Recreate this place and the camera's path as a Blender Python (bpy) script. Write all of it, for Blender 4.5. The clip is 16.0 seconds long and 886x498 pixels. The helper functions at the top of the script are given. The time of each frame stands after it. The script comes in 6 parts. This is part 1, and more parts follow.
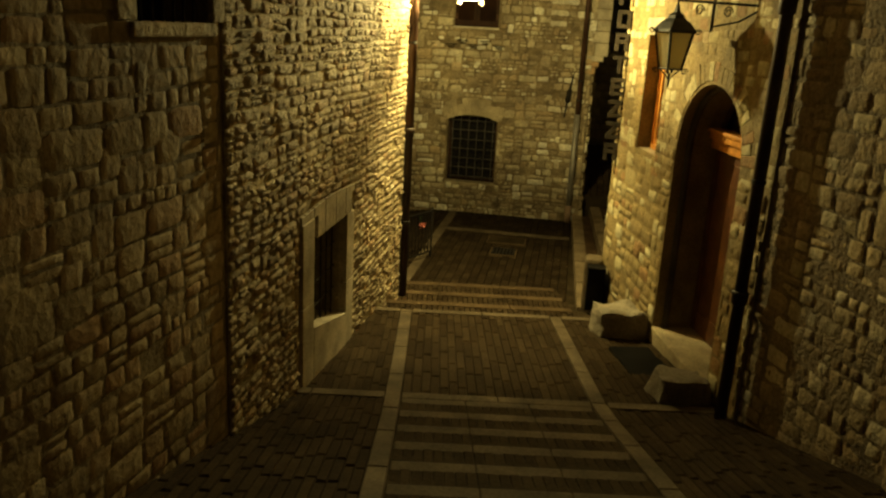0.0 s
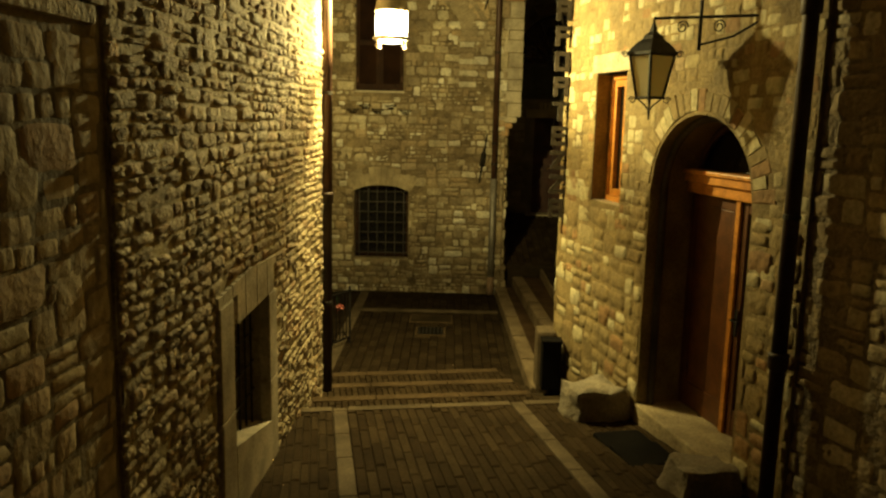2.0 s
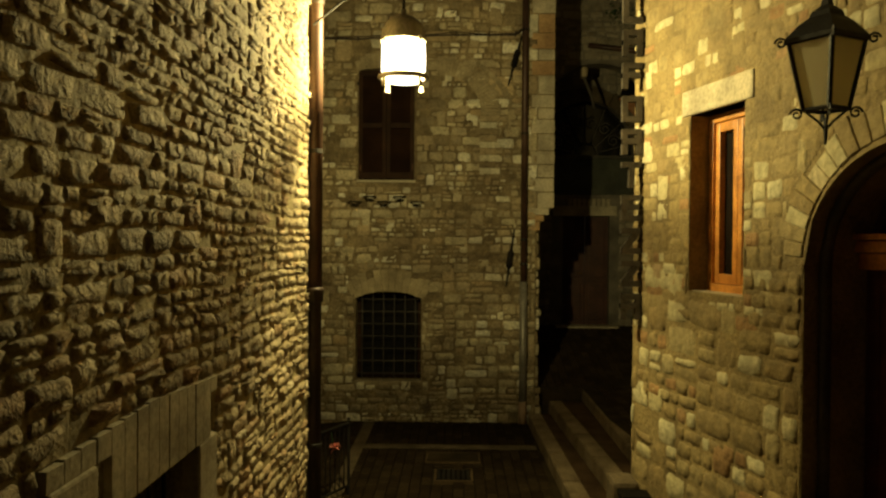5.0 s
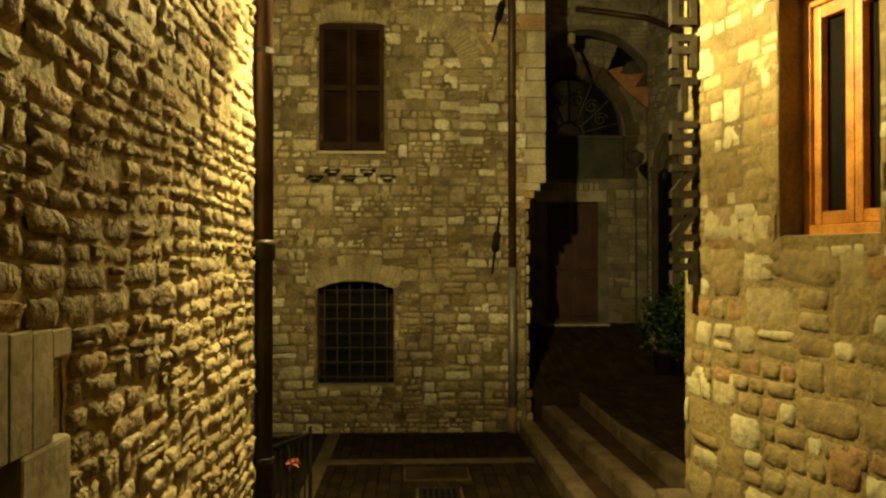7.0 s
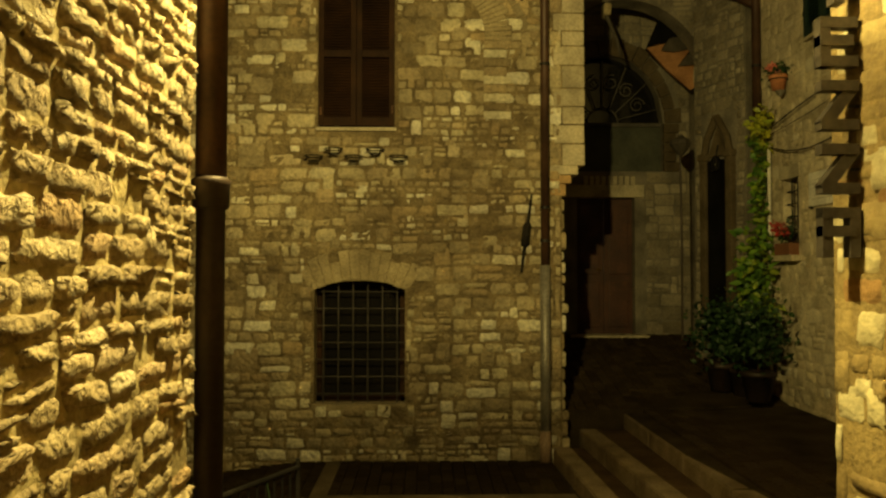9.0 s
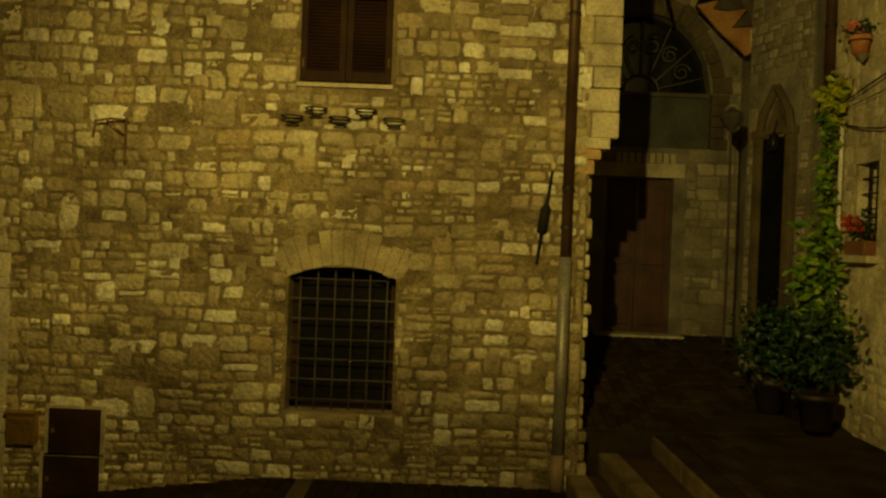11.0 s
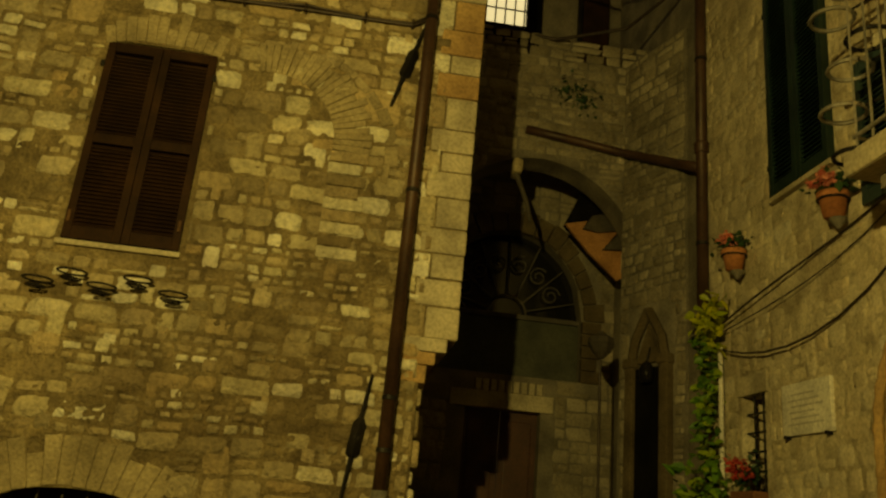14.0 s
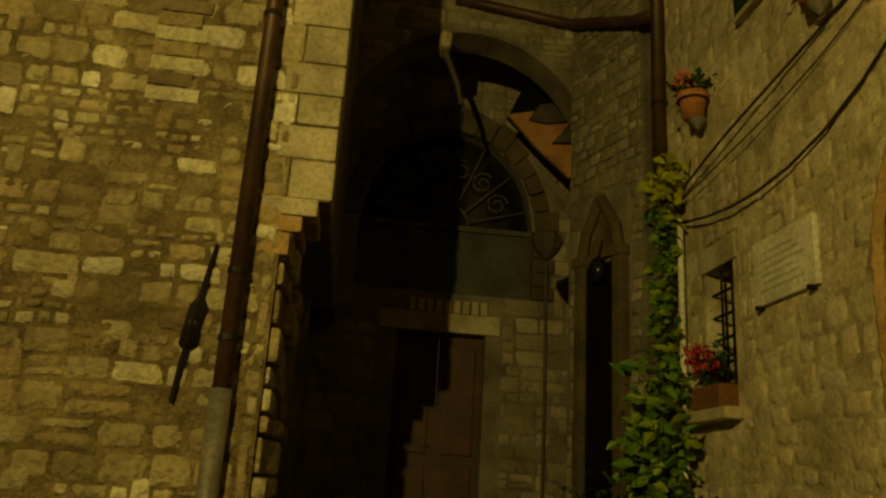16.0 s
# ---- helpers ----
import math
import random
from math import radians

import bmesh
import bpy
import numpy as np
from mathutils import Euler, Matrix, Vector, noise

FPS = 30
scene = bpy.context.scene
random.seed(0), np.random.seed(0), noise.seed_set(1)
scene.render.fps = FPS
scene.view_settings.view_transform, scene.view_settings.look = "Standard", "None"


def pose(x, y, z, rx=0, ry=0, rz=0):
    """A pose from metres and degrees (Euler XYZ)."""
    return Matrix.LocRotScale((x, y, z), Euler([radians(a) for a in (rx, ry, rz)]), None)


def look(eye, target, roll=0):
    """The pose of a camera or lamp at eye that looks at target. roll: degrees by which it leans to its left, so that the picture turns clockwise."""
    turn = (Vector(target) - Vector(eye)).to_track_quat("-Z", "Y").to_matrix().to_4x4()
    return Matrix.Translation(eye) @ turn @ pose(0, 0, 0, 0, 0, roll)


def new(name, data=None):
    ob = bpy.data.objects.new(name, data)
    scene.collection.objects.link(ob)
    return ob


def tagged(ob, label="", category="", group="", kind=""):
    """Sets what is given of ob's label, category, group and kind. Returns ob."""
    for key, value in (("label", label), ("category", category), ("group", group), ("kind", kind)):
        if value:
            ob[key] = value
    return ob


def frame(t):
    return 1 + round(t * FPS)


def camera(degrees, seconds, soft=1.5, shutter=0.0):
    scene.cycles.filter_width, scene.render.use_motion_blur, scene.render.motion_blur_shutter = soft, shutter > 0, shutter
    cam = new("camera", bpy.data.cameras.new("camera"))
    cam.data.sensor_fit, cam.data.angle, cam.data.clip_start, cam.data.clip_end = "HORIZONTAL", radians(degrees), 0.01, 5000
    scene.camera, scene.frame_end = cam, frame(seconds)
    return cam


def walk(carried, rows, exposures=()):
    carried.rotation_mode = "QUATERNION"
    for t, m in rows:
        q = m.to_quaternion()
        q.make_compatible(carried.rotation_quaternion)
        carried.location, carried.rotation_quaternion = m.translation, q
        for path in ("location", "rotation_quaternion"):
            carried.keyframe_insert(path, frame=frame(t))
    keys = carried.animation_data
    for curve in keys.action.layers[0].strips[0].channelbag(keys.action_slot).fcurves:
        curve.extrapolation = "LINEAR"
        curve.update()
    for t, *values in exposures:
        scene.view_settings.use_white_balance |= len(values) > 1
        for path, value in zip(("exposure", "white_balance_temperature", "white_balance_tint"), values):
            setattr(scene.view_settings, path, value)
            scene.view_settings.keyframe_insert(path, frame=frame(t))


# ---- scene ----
# ---------------------------------------------------------------- camera
cam = camera(58.4, 16.0, soft=2.4)
PATH = [
    (0, (0.07, 0.01, 1.644), (-0.221, 1.912, 1.098), 3.2),
    (0.5, (-0.099, 0.303, 1.499), (-0.234, 2.222, 0.955), 4.0),
    (1, (-0.28, 0.671, 1.37), (-0.434, 2.601, 0.871), 2.5),
    (1.5, (-0.44, 0.993, 1.231), (-0.512, 2.928, 0.73), 2.9),
    (2, (-0.636, 1.366, 1.178), (-0.651, 3.339, 0.849), 1.3),
    (2.5, (-0.708, 1.673, 1.174), (-0.732, 3.668, 1.03), 0.3),
    (3, (-0.809, 2.074, 1.099), (-0.79, 4.068, 0.941), 0.6),
    (5.3, (-0.906, 4.065, 0.633), (-0.942, 6.065, 0.647), 0.4),
    (5.5, (-0.957, 4.228, 0.567), (-0.975, 6.227, 0.6), 0.4),
    (6, (-1.012, 4.678, 0.468), (-0.995, 6.677, 0.412), -0.7),
    (6.5, (-1.033, 5.08, 0.382), (-0.948, 7.076, 0.301), -0.8),
    (7, (-1.128, 5.501, 0.254), (-1.057, 7.5, 0.268), -0.1),
    (7.5, (-1.176, 5.898, 0.171), (-1.148, 7.898, 0.141), -0.5),
    (8, (-1.192, 6.317, 0.129), (-1.183, 8.317, 0.094), -0.2),
    (8.5, (-1.221, 6.718, -0.012), (-1.15, 8.716, 0.063), -0.2),
    (10.8, (-0.97, 8.44, 0.129), (-1.06, 10.438, 0.079), 1.7),
    (11, (-0.917, 8.56, 0.155), (-0.935, 10.56, 0.143), 2.2),
    (11.3, (-0.852, 8.702, 0.169), (-0.775, 10.697, 0.286), 2.9),
    (11.5, (-0.831, 8.815, 0.178), (-0.629, 10.795, 0.373), 2.8),
    (12, (-0.757, 8.981, 0.21), (-0.488, 10.932, 0.558), 2.5),
    (12.5, (-0.625, 9.123, 0.221), (-0.406, 11.052, 0.7), 3.5),
    (13, (-0.472, 9.352, 0.183), (-0.363, 11.251, 0.799), 6.2),
    (13.5, (-0.32, 9.73, 0.099), (-0.144, 11.638, 0.673), 5.6),
    (14, (-0.132, 10.136, 0.009), (0.053, 12.029, 0.626), 5.5),
    (14.5, (0.037, 10.531, -0.137), (0.222, 12.445, 0.413), 5.9),
    (15, (0.259, 10.907, -0.271), (0.478, 12.819, 0.273), 4.4),
    (15.5, (0.517, 11.219, -0.368), (0.732, 13.126, 0.193), 4.5),
    (16, (0.814, 11.59, -0.342), (1.016, 13.495, 0.232), 3.6),
]
EXPOSURES = [(0, 0.06, 6450, 10), (2.0, 0.0, 6450, 10), (3.0, -0.18, 6300, 10), (5.3, -0.86, 6000, 11), (5.5, -0.82, 6000, 11), (6.0, -0.58, 6200, 11), (6.5, -0.32, 6500, 10),
             (7.5, 0.0, 6500, 10), (8.5, 0.03, 6700, 9), (10.8, -0.03, 8800, -2), (12.5, -0.1, 8900, -3), (14.5, -0.17, 9100, -3), (15.5, -0.18, 9150, -3), (16, -0.27, 9150, -3)]
walk(cam, [(t, look(eye, target, roll)) for t, eye, target, roll in PATH], EXPOSURES)

# ---------------------------------------------------------------- world and lights
LANTERN = Vector((-1.3, 10.03, 2.115))
world = bpy.data.worlds.new("night_sky")
scene.world = world
world.use_nodes = True
world.node_tree.nodes["Background"].inputs[0].default_value = (0.9, 0.62, 0.3, 1)
world.node_tree.nodes["Background"].inputs[1].default_value = 0.042

lamp_data = bpy.data.lights.new("street_lantern_light", "POINT")
lamp_data.energy = 930
lamp_data.color = (1.0, 0.81, 0.29)
lamp_data.shadow_soft_size = 0.045
lamp_ob = new("street_lantern_light", lamp_data)
lamp_ob.location = LANTERN

# ---------------------------------------------------------------- materials


def nodes_of(name):
    m = bpy.data.materials.new(name)
    m.use_nodes = True
    return m, m.node_tree.nodes, m.node_tree.links, m.node_tree.nodes["Principled BSDF"]


def ramp_node(N, stops):
    r = N.new("ShaderNodeValToRGB")
    els = r.color_ramp.elements
    while len(els) < len(stops):
        els.new(0.5)
    for e, (p, c) in zip(els, stops):
        e.position, e.color = p, (*c, 1)
    return r


def surface(name, stops, pick="none", rough=0.85, grain=40.0, stain=3.0, stain_amount=0.45, bump=0.5, bump_size=25.0, metal=0.0, dist=0.01, gloss=0.5, patches=0.0):
    """Colour ramp chosen by a random value per piece (or noise), stained at two scales, with fine relief."""
    m, N, L, b = nodes_of(name)
    pos = N.new("ShaderNodeNewGeometry")
    n1 = N.new("ShaderNodeTexNoise")
    n1.inputs["Scale"].default_value = stain
    n1.inputs["Detail"].default_value = 5
    n2 = N.new("ShaderNodeTexNoise")
    n2.inputs["Scale"].default_value = grain
    n2.inputs["Detail"].default_value = 6
    n3 = N.new("ShaderNodeTexNoise")
    n3.inputs["Scale"].default_value = bump_size
    n3.inputs["Detail"].default_value = 5
    n3.inputs["Roughness"].default_value = 0.55
    for n in (n1, n2, n3):
        L.new(pos.outputs["Position"], n.inputs["Vector"])
    r = ramp_node(N, stops)
    if pick == "object":
        info = N.new("ShaderNodeObjectInfo")
        L.new(info.outputs["Random"], r.inputs[0])
    elif pick == "island":
        L.new(pos.outputs["Random Per Island"], r.inputs[0])
    else:
        L.new(n1.outputs["Fac"], r.inputs[0])
    mx = N.new("ShaderNodeMix")
    mx.data_type, mx.blend_type = "RGBA", "MULTIPLY"
    mx.inputs[0].default_value = stain_amount
    shade = ramp_node(N, [(0.3, (0.35, 0.33, 0.3)), (0.62, (1.15, 1.12, 1.05))])
    L.new(n1.outputs["Fac"], shade.inputs[0])
    L.new(r.outputs[0], mx.inputs["A"])
    L.new(shade.outputs[0], mx.inputs["B"])
    mx2 = N.new("ShaderNodeMix")
    mx2.data_type, mx2.blend_type = "RGBA", "MULTIPLY"
    mx2.inputs[0].default_value = 0.5
    fine = ramp_node(N, [(0.32, (0.5, 0.48, 0.45)), (0.6, (1.2, 1.2, 1.2))])
    L.new(n2.outputs["Fac"], fine.inputs[0])
    L.new(mx.outputs["Result"], mx2.inputs["A"])
    L.new(fine.outputs[0], mx2.inputs["B"])
    out = mx2.outputs["Result"]
    if patches:
        n4 = N.new("ShaderNodeTexNoise")
        n4.inputs["Scale"].default_value = 0.9
        n4.inputs["Detail"].default_value = 4
        n4.inputs["Distortion"].default_value = 0.6
        L.new(pos.outputs["Position"], n4.inputs["Vector"])
        broad = ramp_node(N, [(0.36, (0.5, 0.46, 0.42)), (0.5, (0.9, 0.9, 0.88)), (0.64, (1.22, 1.2, 1.14))])
        L.new(n4.outputs["Fac"], broad.inputs[0])
        mx3 = N.new("ShaderNodeMix")
        mx3.data_type, mx3.blend_type = "RGBA", "MULTIPLY"
        mx3.inputs[0].default_value = patches
        L.new(out, mx3.inputs["A"])
        L.new(broad.outputs[0], mx3.inputs["B"])
        out = mx3.outputs["Result"]
    L.new(out, b.inputs["Base Color"])
    b.inputs["Roughness"].default_value = rough
    b.inputs["Metallic"].default_value = metal
    b.inputs["Specular IOR Level"].default_value = gloss
    bp = N.new("ShaderNodeBump")
    bp.inputs["Strength"].default_value = bump
    bp.inputs["Distance"].default_value = dist
    L.new(n3.outputs["Fac"], bp.inputs["Height"])
    L.new(bp.outputs[0], b.inputs["Normal"])
    return m


STONE = [(0.0, (0.275, 0.209, 0.116)), (0.2, (0.550, 0.462, 0.297)), (0.42, (0.385, 0.297, 0.176)), (0.56, (0.682, 0.605, 0.407)),
         (0.74, (0.462, 0.341, 0.187)), (0.84, (0.814, 0.748, 0.550)), (1.0, (0.902, 0.847, 0.682))]
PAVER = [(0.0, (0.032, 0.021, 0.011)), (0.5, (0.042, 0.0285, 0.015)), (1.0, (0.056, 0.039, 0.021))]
PALE = [(0.0, (0.54, 0.46, 0.31)), (0.5, (0.66, 0.58, 0.42)), (0.85, (0.60, 0.50, 0.34)), (1.0, (0.74, 0.68, 0.53))]
# darker rubble tones: the shade of the alley walls is put into the colour
SHADED = [(0.0, (0.20, 0.17, 0.12)), (0.5, (0.30, 0.26, 0.19)), (1.0, (0.42, 0.37, 0.28))]
pale_piece = surface("pale_ashlar_block", PALE, "object", bump=0.7, bump_size=16, dist=0.02, patches=0.35)
pale_mass = surface("pale_ashlar", PALE, "island", bump=0.7, bump_size=16, dist=0.02, patches=0.35)
shaded_piece = surface("shaded_rubble_block", SHADED, "object", bump=0.9, bump_size=14, dist=0.03, patches=0.5)
shaded_mass = surface("sooty_rubble", SHADED, "island", bump=0.9, bump_size=14, dist=0.03, patches=0.5)
stone_piece = surface("limestone_block", STONE, "object", bump=1.0, bump_size=22, dist=0.045, grain=26, stain=4.0, stain_amount=0.42, patches=0.7)
stone_mass = surface("limestone_rubble", STONE, "island", bump=1.0, bump_size=22, dist=0.045, grain=26, stain=4.0, stain_amount=0.42, patches=0.7)
mortar = surface("old_lime_mortar", [(0.3, (0.207, 0.152, 0.079)), (0.7, (0.354, 0.275, 0.152))], bump=1.0, bump_size=22, dist=0.055, stain=5.0, stain_amount=0.5, patches=0.7)
pale_mortar = surface("pale_lime_mortar", [(0.3, (0.30, 0.245, 0.155)), (0.7, (0.42, 0.355, 0.23))], bump=1.0, bump_size=12, dist=0.05)
old_edge = surface("worn_brick_edge", [(0.3, (0.075, 0.05, 0.026)), (0.7, (0.105, 0.072, 0.04))], rough=0.85, bump=0.4, gloss=0.08)
voussoir_stone = surface("sandy_voussoir_stone", [(0.3, (0.31, 0.245, 0.14)), (0.7, (0.47, 0.385, 0.235))], bump=0.8, bump_size=18, dist=0.03)
door_wood = surface("dark_varnished_door_wood", [(0.35, (0.088, 0.030, 0.007)), (0.65, (0.127, 0.045, 0.010))], rough=0.45, grain=60, stain=8, bump=0.15, stain_amount=0.3)
dressed = surface("dressed_pale_stone", [(0.3, (0.42, 0.36, 0.25)), (0.7, (0.55, 0.48, 0.34))], bump=0.4, bump_size=30)
plaster = surface("weathered_plaster", [(0.3, (0.50, 0.42, 0.28)), (0.7, (0.70, 0.62, 0.45))], bump=0.8, bump_size=14, dist=0.03, stain=4.5, patches=0.35)
# darkened plaster for shadowed walls and soffit, their shade in its colour
dark_plaster = surface("shaded_plaster", [(0.3, (0.16, 0.14, 0.11)), (0.7, (0.25, 0.22, 0.17))], bump=0.5, bump_size=9)
paver_piece = surface("paving_brick", PAVER, "object", rough=0.85, bump=0.5, gloss=0.04)
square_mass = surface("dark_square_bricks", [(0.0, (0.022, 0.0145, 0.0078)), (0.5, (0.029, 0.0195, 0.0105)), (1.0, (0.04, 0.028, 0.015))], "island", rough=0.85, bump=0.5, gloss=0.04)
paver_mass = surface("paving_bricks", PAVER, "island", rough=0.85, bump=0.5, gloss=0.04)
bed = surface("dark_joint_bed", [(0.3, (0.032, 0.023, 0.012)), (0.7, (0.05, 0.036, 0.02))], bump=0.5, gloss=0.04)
kerbstone = surface("worn_travertine", [(0.3, (0.095, 0.072, 0.043)), (0.7, (0.14, 0.108, 0.068))], rough=0.8, bump=0.35, gloss=0.12)
orange_wood = surface("varnished_orange_wood", [(0.35, (0.50, 0.20, 0.03)), (0.65, (0.66, 0.29, 0.05))], rough=0.4, grain=60, stain=8, bump=0.15, stain_amount=0.3)
brown_wood = surface("brown_painted_wood", [(0.35, (0.026, 0.011, 0.0045)), (0.65, (0.042, 0.018, 0.007))], rough=0.75, bump=0.2, gloss=0.2)
red_wood = surface("dark_red_door_wood", [(0.35, (0.0600, 0.0210, 0.0120)), (0.65, (0.0900, 0.0330, 0.0180))], rough=0.55, bump=0.2)
green_wood = surface("dark_green_painted_wood", [(0.35, (0.006, 0.02, 0.016)), (0.65, (0.011, 0.03, 0.023))], rough=0.5, bump=0.2)
blue_wood = surface("blue_green_painted_wood", [(0.35, (0.022, 0.045, 0.042)), (0.65, (0.034, 0.062, 0.056))], rough=0.5, bump=0.2)
iron = surface("black_wrought_iron", [(0.35, (0.015, 0.013, 0.012)), (0.65, (0.035, 0.03, 0.025))], rough=0.6, metal=0.6, bump=0.3)
rust = surface("rusty_iron", [(0.35, (0.10, 0.05, 0.025)), (0.65, (0.17, 0.08, 0.035))], rough=0.8, metal=0.2, bump=0.3)
pipe_brown = surface("brown_painted_copper_pipe", [(0.35, (0.055, 0.026, 0.015)), (0.65, (0.085, 0.043, 0.025))], rough=0.5, metal=0.2, bump=0.1)
pipe_dark = surface("dark_cast_iron_pipe", [(0.35, (0.035, 0.022, 0.016)), (0.65, (0.06, 0.04, 0.03))], rough=0.55, metal=0.3, bump=0.2)
pipe_foot = surface("pale_cast_pipe_foot", [(0.35, (0.26, 0.17, 0.105)), (0.65, (0.34, 0.23, 0.15))], rough=0.6, metal=0.1, bump=0.1)
step_edge = surface("pale_step_edge", [(0.3, (0.17, 0.125, 0.072)), (0.7, (0.24, 0.185, 0.115))], rough=0.8, bump=0.35, gloss=0.12)
step_tread = surface("brown_brick_tread", [(0.3, (0.05, 0.03, 0.015)), (0.7, (0.075, 0.046, 0.024))], bump=0.5, gloss=0.08)
pipe_grey = surface("galvanised_pipe_foot", [(0.35, (0.28, 0.26, 0.22)), (0.65, (0.38, 0.35, 0.3))], rough=0.5, metal=0.5, bump=0.1)
WARM = [(0.0, (0.249, 0.180, 0.074)), (0.3, (0.326, 0.246, 0.105)), (0.52, (0.276, 0.199, 0.085)), (0.62, (0.373, 0.293, 0.138)), (0.68, (0.540, 0.473, 0.275)), (0.9, (0.581, 0.525, 0.338)), (0.94, (0.346, 0.206, 0.085)), (1.0, (0.304, 0.180, 0.074))]
ROUGH = [(0.0, (0.313, 0.237, 0.130)), (0.3, (0.463, 0.377, 0.228)), (0.5, (0.373, 0.286, 0.166)), (0.75, (0.523, 0.432, 0.277)), (0.9, (0.418, 0.279, 0.148)), (1.0, (0.582, 0.502, 0.345))]
NEAR = [(0.0, (0.324, 0.238, 0.133)), (0.3, (0.495, 0.399, 0.238)), (0.55, (0.381, 0.286, 0.162)), (0.8, (0.571, 0.485, 0.315)), (1.0, (0.705, 0.637, 0.476))]
rough_piece = surface("craggy_limestone_block", ROUGH, "object", bump=0.9, bump_size=24, dist=0.05, grain=34, stain=2.0, patches=0.4)
rough_mass = surface("craggy_limestone", ROUGH, "island", bump=0.9, bump_size=24, dist=0.05, grain=34, stain=2.0, patches=0.4)
old_piece = surface("smoothed_limestone_block", ROUGH, "object", bump=0.5, bump_size=16, dist=0.02, grain=20, stain=2.0, patches=0.5)
old_mass = surface("smoothed_limestone", ROUGH, "island", bump=0.5, bump_size=16, dist=0.02, grain=20, stain=2.0, patches=0.5)
old_mortar = surface("smoothed_lime_mortar", [(0.3, (0.2, 0.155, 0.085)), (0.7, (0.3, 0.24, 0.14))], bump=0.5, bump_size=16, dist=0.02, patches=0.5)
near_piece = surface("brown_ashlar_block", NEAR, "object", bump=0.6, bump_size=20, dist=0.03, grain=30, stain=2.0, patches=0.5)
near_mass = surface("brown_ashlar", NEAR, "island", bump=0.6, bump_size=20, dist=0.03, grain=30, stain=2.0, patches=0.5)
ochre_mortar = surface("yellow_lime_mortar", [(0.3, (0.342, 0.268, 0.131)), (0.7, (0.465, 0.383, 0.204))], bump=0.6, bump_size=26, dist=0.025, patches=0.4)
tan_mortar = surface("tan_lime_mortar", [(0.3, (0.238, 0.171, 0.069)), (0.7, (0.305, 0.228, 0.097))], bump=1.0, bump_size=26, dist=0.016, patches=0.35)
brown_mortar = surface("dirty_brown_mortar", [(0.3, (0.17, 0.125, 0.07)), (0.7, (0.26, 0.2, 0.12))], bump=1.0, bump_size=26, dist=0.03)
warm_piece = surface("warm_limestone_block", WARM, "object", bump=0.7, bump_size=14, dist=0.03, grain=18, stain=1.5, stain_amount=0.5, patches=0.35)
warm_mass = surface("warm_limestone_rubble", WARM, "island", bump=0.7, bump_size=14, dist=0.03, grain=18, stain=1.5, stain_amount=0.5, patches=0.35)
dull_brick = surface("dull_clay_trough", [(0.35, (0.18, 0.075, 0.035)), (0.65, (0.24, 0.1, 0.05))], rough=0.85, bump=0.3)
terracotta = surface("terracotta", [(0.35, (0.42, 0.15, 0.07)), (0.65, (0.52, 0.21, 0.10))], rough=0.8, bump=0.2)
roof_tile = surface("orange_roof_tile", [(0.35, (0.35, 0.16, 0.07)), (0.65, (0.48, 0.24, 0.11))], rough=0.85, bump=0.4)
leaf_green = surface("climber_leaf", [(0.0, (0.06, 0.15, 0.018)), (0.6, (0.13, 0.26, 0.03)), (1.0, (0.30, 0.36, 0.04))], "island", rough=0.5, bump=0.1)
leaf_yellow = surface("yellowing_leaf", [(0.0, (0.22, 0.28, 0.03)), (1.0, (0.46, 0.44, 0.05))], "island", rough=0.5, bump=0.1)
leaf_dark = surface("shrub_leaf", [(0.0, (0.014, 0.042, 0.014)), (1.0, (0.035, 0.08, 0.022))], "island", rough=0.5, bump=0.1)
petal_red = surface("red_petal", [(0.0, (0.42, 0.02, 0.03)), (1.0, (0.62, 0.10, 0.08))], "island", rough=0.6, bump=0.0)
petal_pink = surface("pink_petal", [(0.0, (0.60, 0.12, 0.10)), (1.0, (0.75, 0.28, 0.22))], "island", rough=0.6, bump=0.0)
marble = surface("white_marble_plaque", [(0.3, (0.74, 0.71, 0.62)), (0.7, (0.82, 0.79, 0.7))], rough=0.5, bump=0.1)
inscription = surface("faded_inscription", [(0.3, (0.45, 0.42, 0.36)), (0.7, (0.55, 0.52, 0.45))], bump=0.1)
brass = surface("brass_hardware", [(0.35, (0.45, 0.28, 0.07)), (0.65, (0.6, 0.38, 0.12))], rough=0.4, metal=0.8, bump=0.1)
hose = surface("grey_cable_sheath", [(0.35, (0.18, 0.16, 0.13)), (0.65, (0.26, 0.24, 0.19))], rough=0.6, bump=0.1)
# near-black for rubber and metal, also painted shade in hollows and openings
rubber = surface("black_rubber_and_hollow_shade", [(0.35, (0.004, 0.0035, 0.003)), (0.65, (0.008, 0.007, 0.006))], rough=0.9, bump=0.4, bump_size=80, gloss=0.1)
roof_tile_stone = surface("ochre_corner_stone", [(0.3, (0.40, 0.24, 0.11)), (0.7, (0.50, 0.33, 0.16))], bump=0.7, bump_size=20, dist=0.02)
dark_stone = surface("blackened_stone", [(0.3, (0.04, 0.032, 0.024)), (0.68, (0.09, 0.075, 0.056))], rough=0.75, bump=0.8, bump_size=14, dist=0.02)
scroll_iron = surface("dull_grey_scroll_iron", [(0.35, (0.09, 0.08, 0.065)), (0.65, (0.13, 0.115, 0.095))], rough=0.7, metal=0.2, bump=0.1)
dark_green_panel = surface("dull_green_panel", [(0.3, (0.05, 0.055, 0.04)), (0.7, (0.075, 0.08, 0.055))], rough=0.7, bump=0.2)
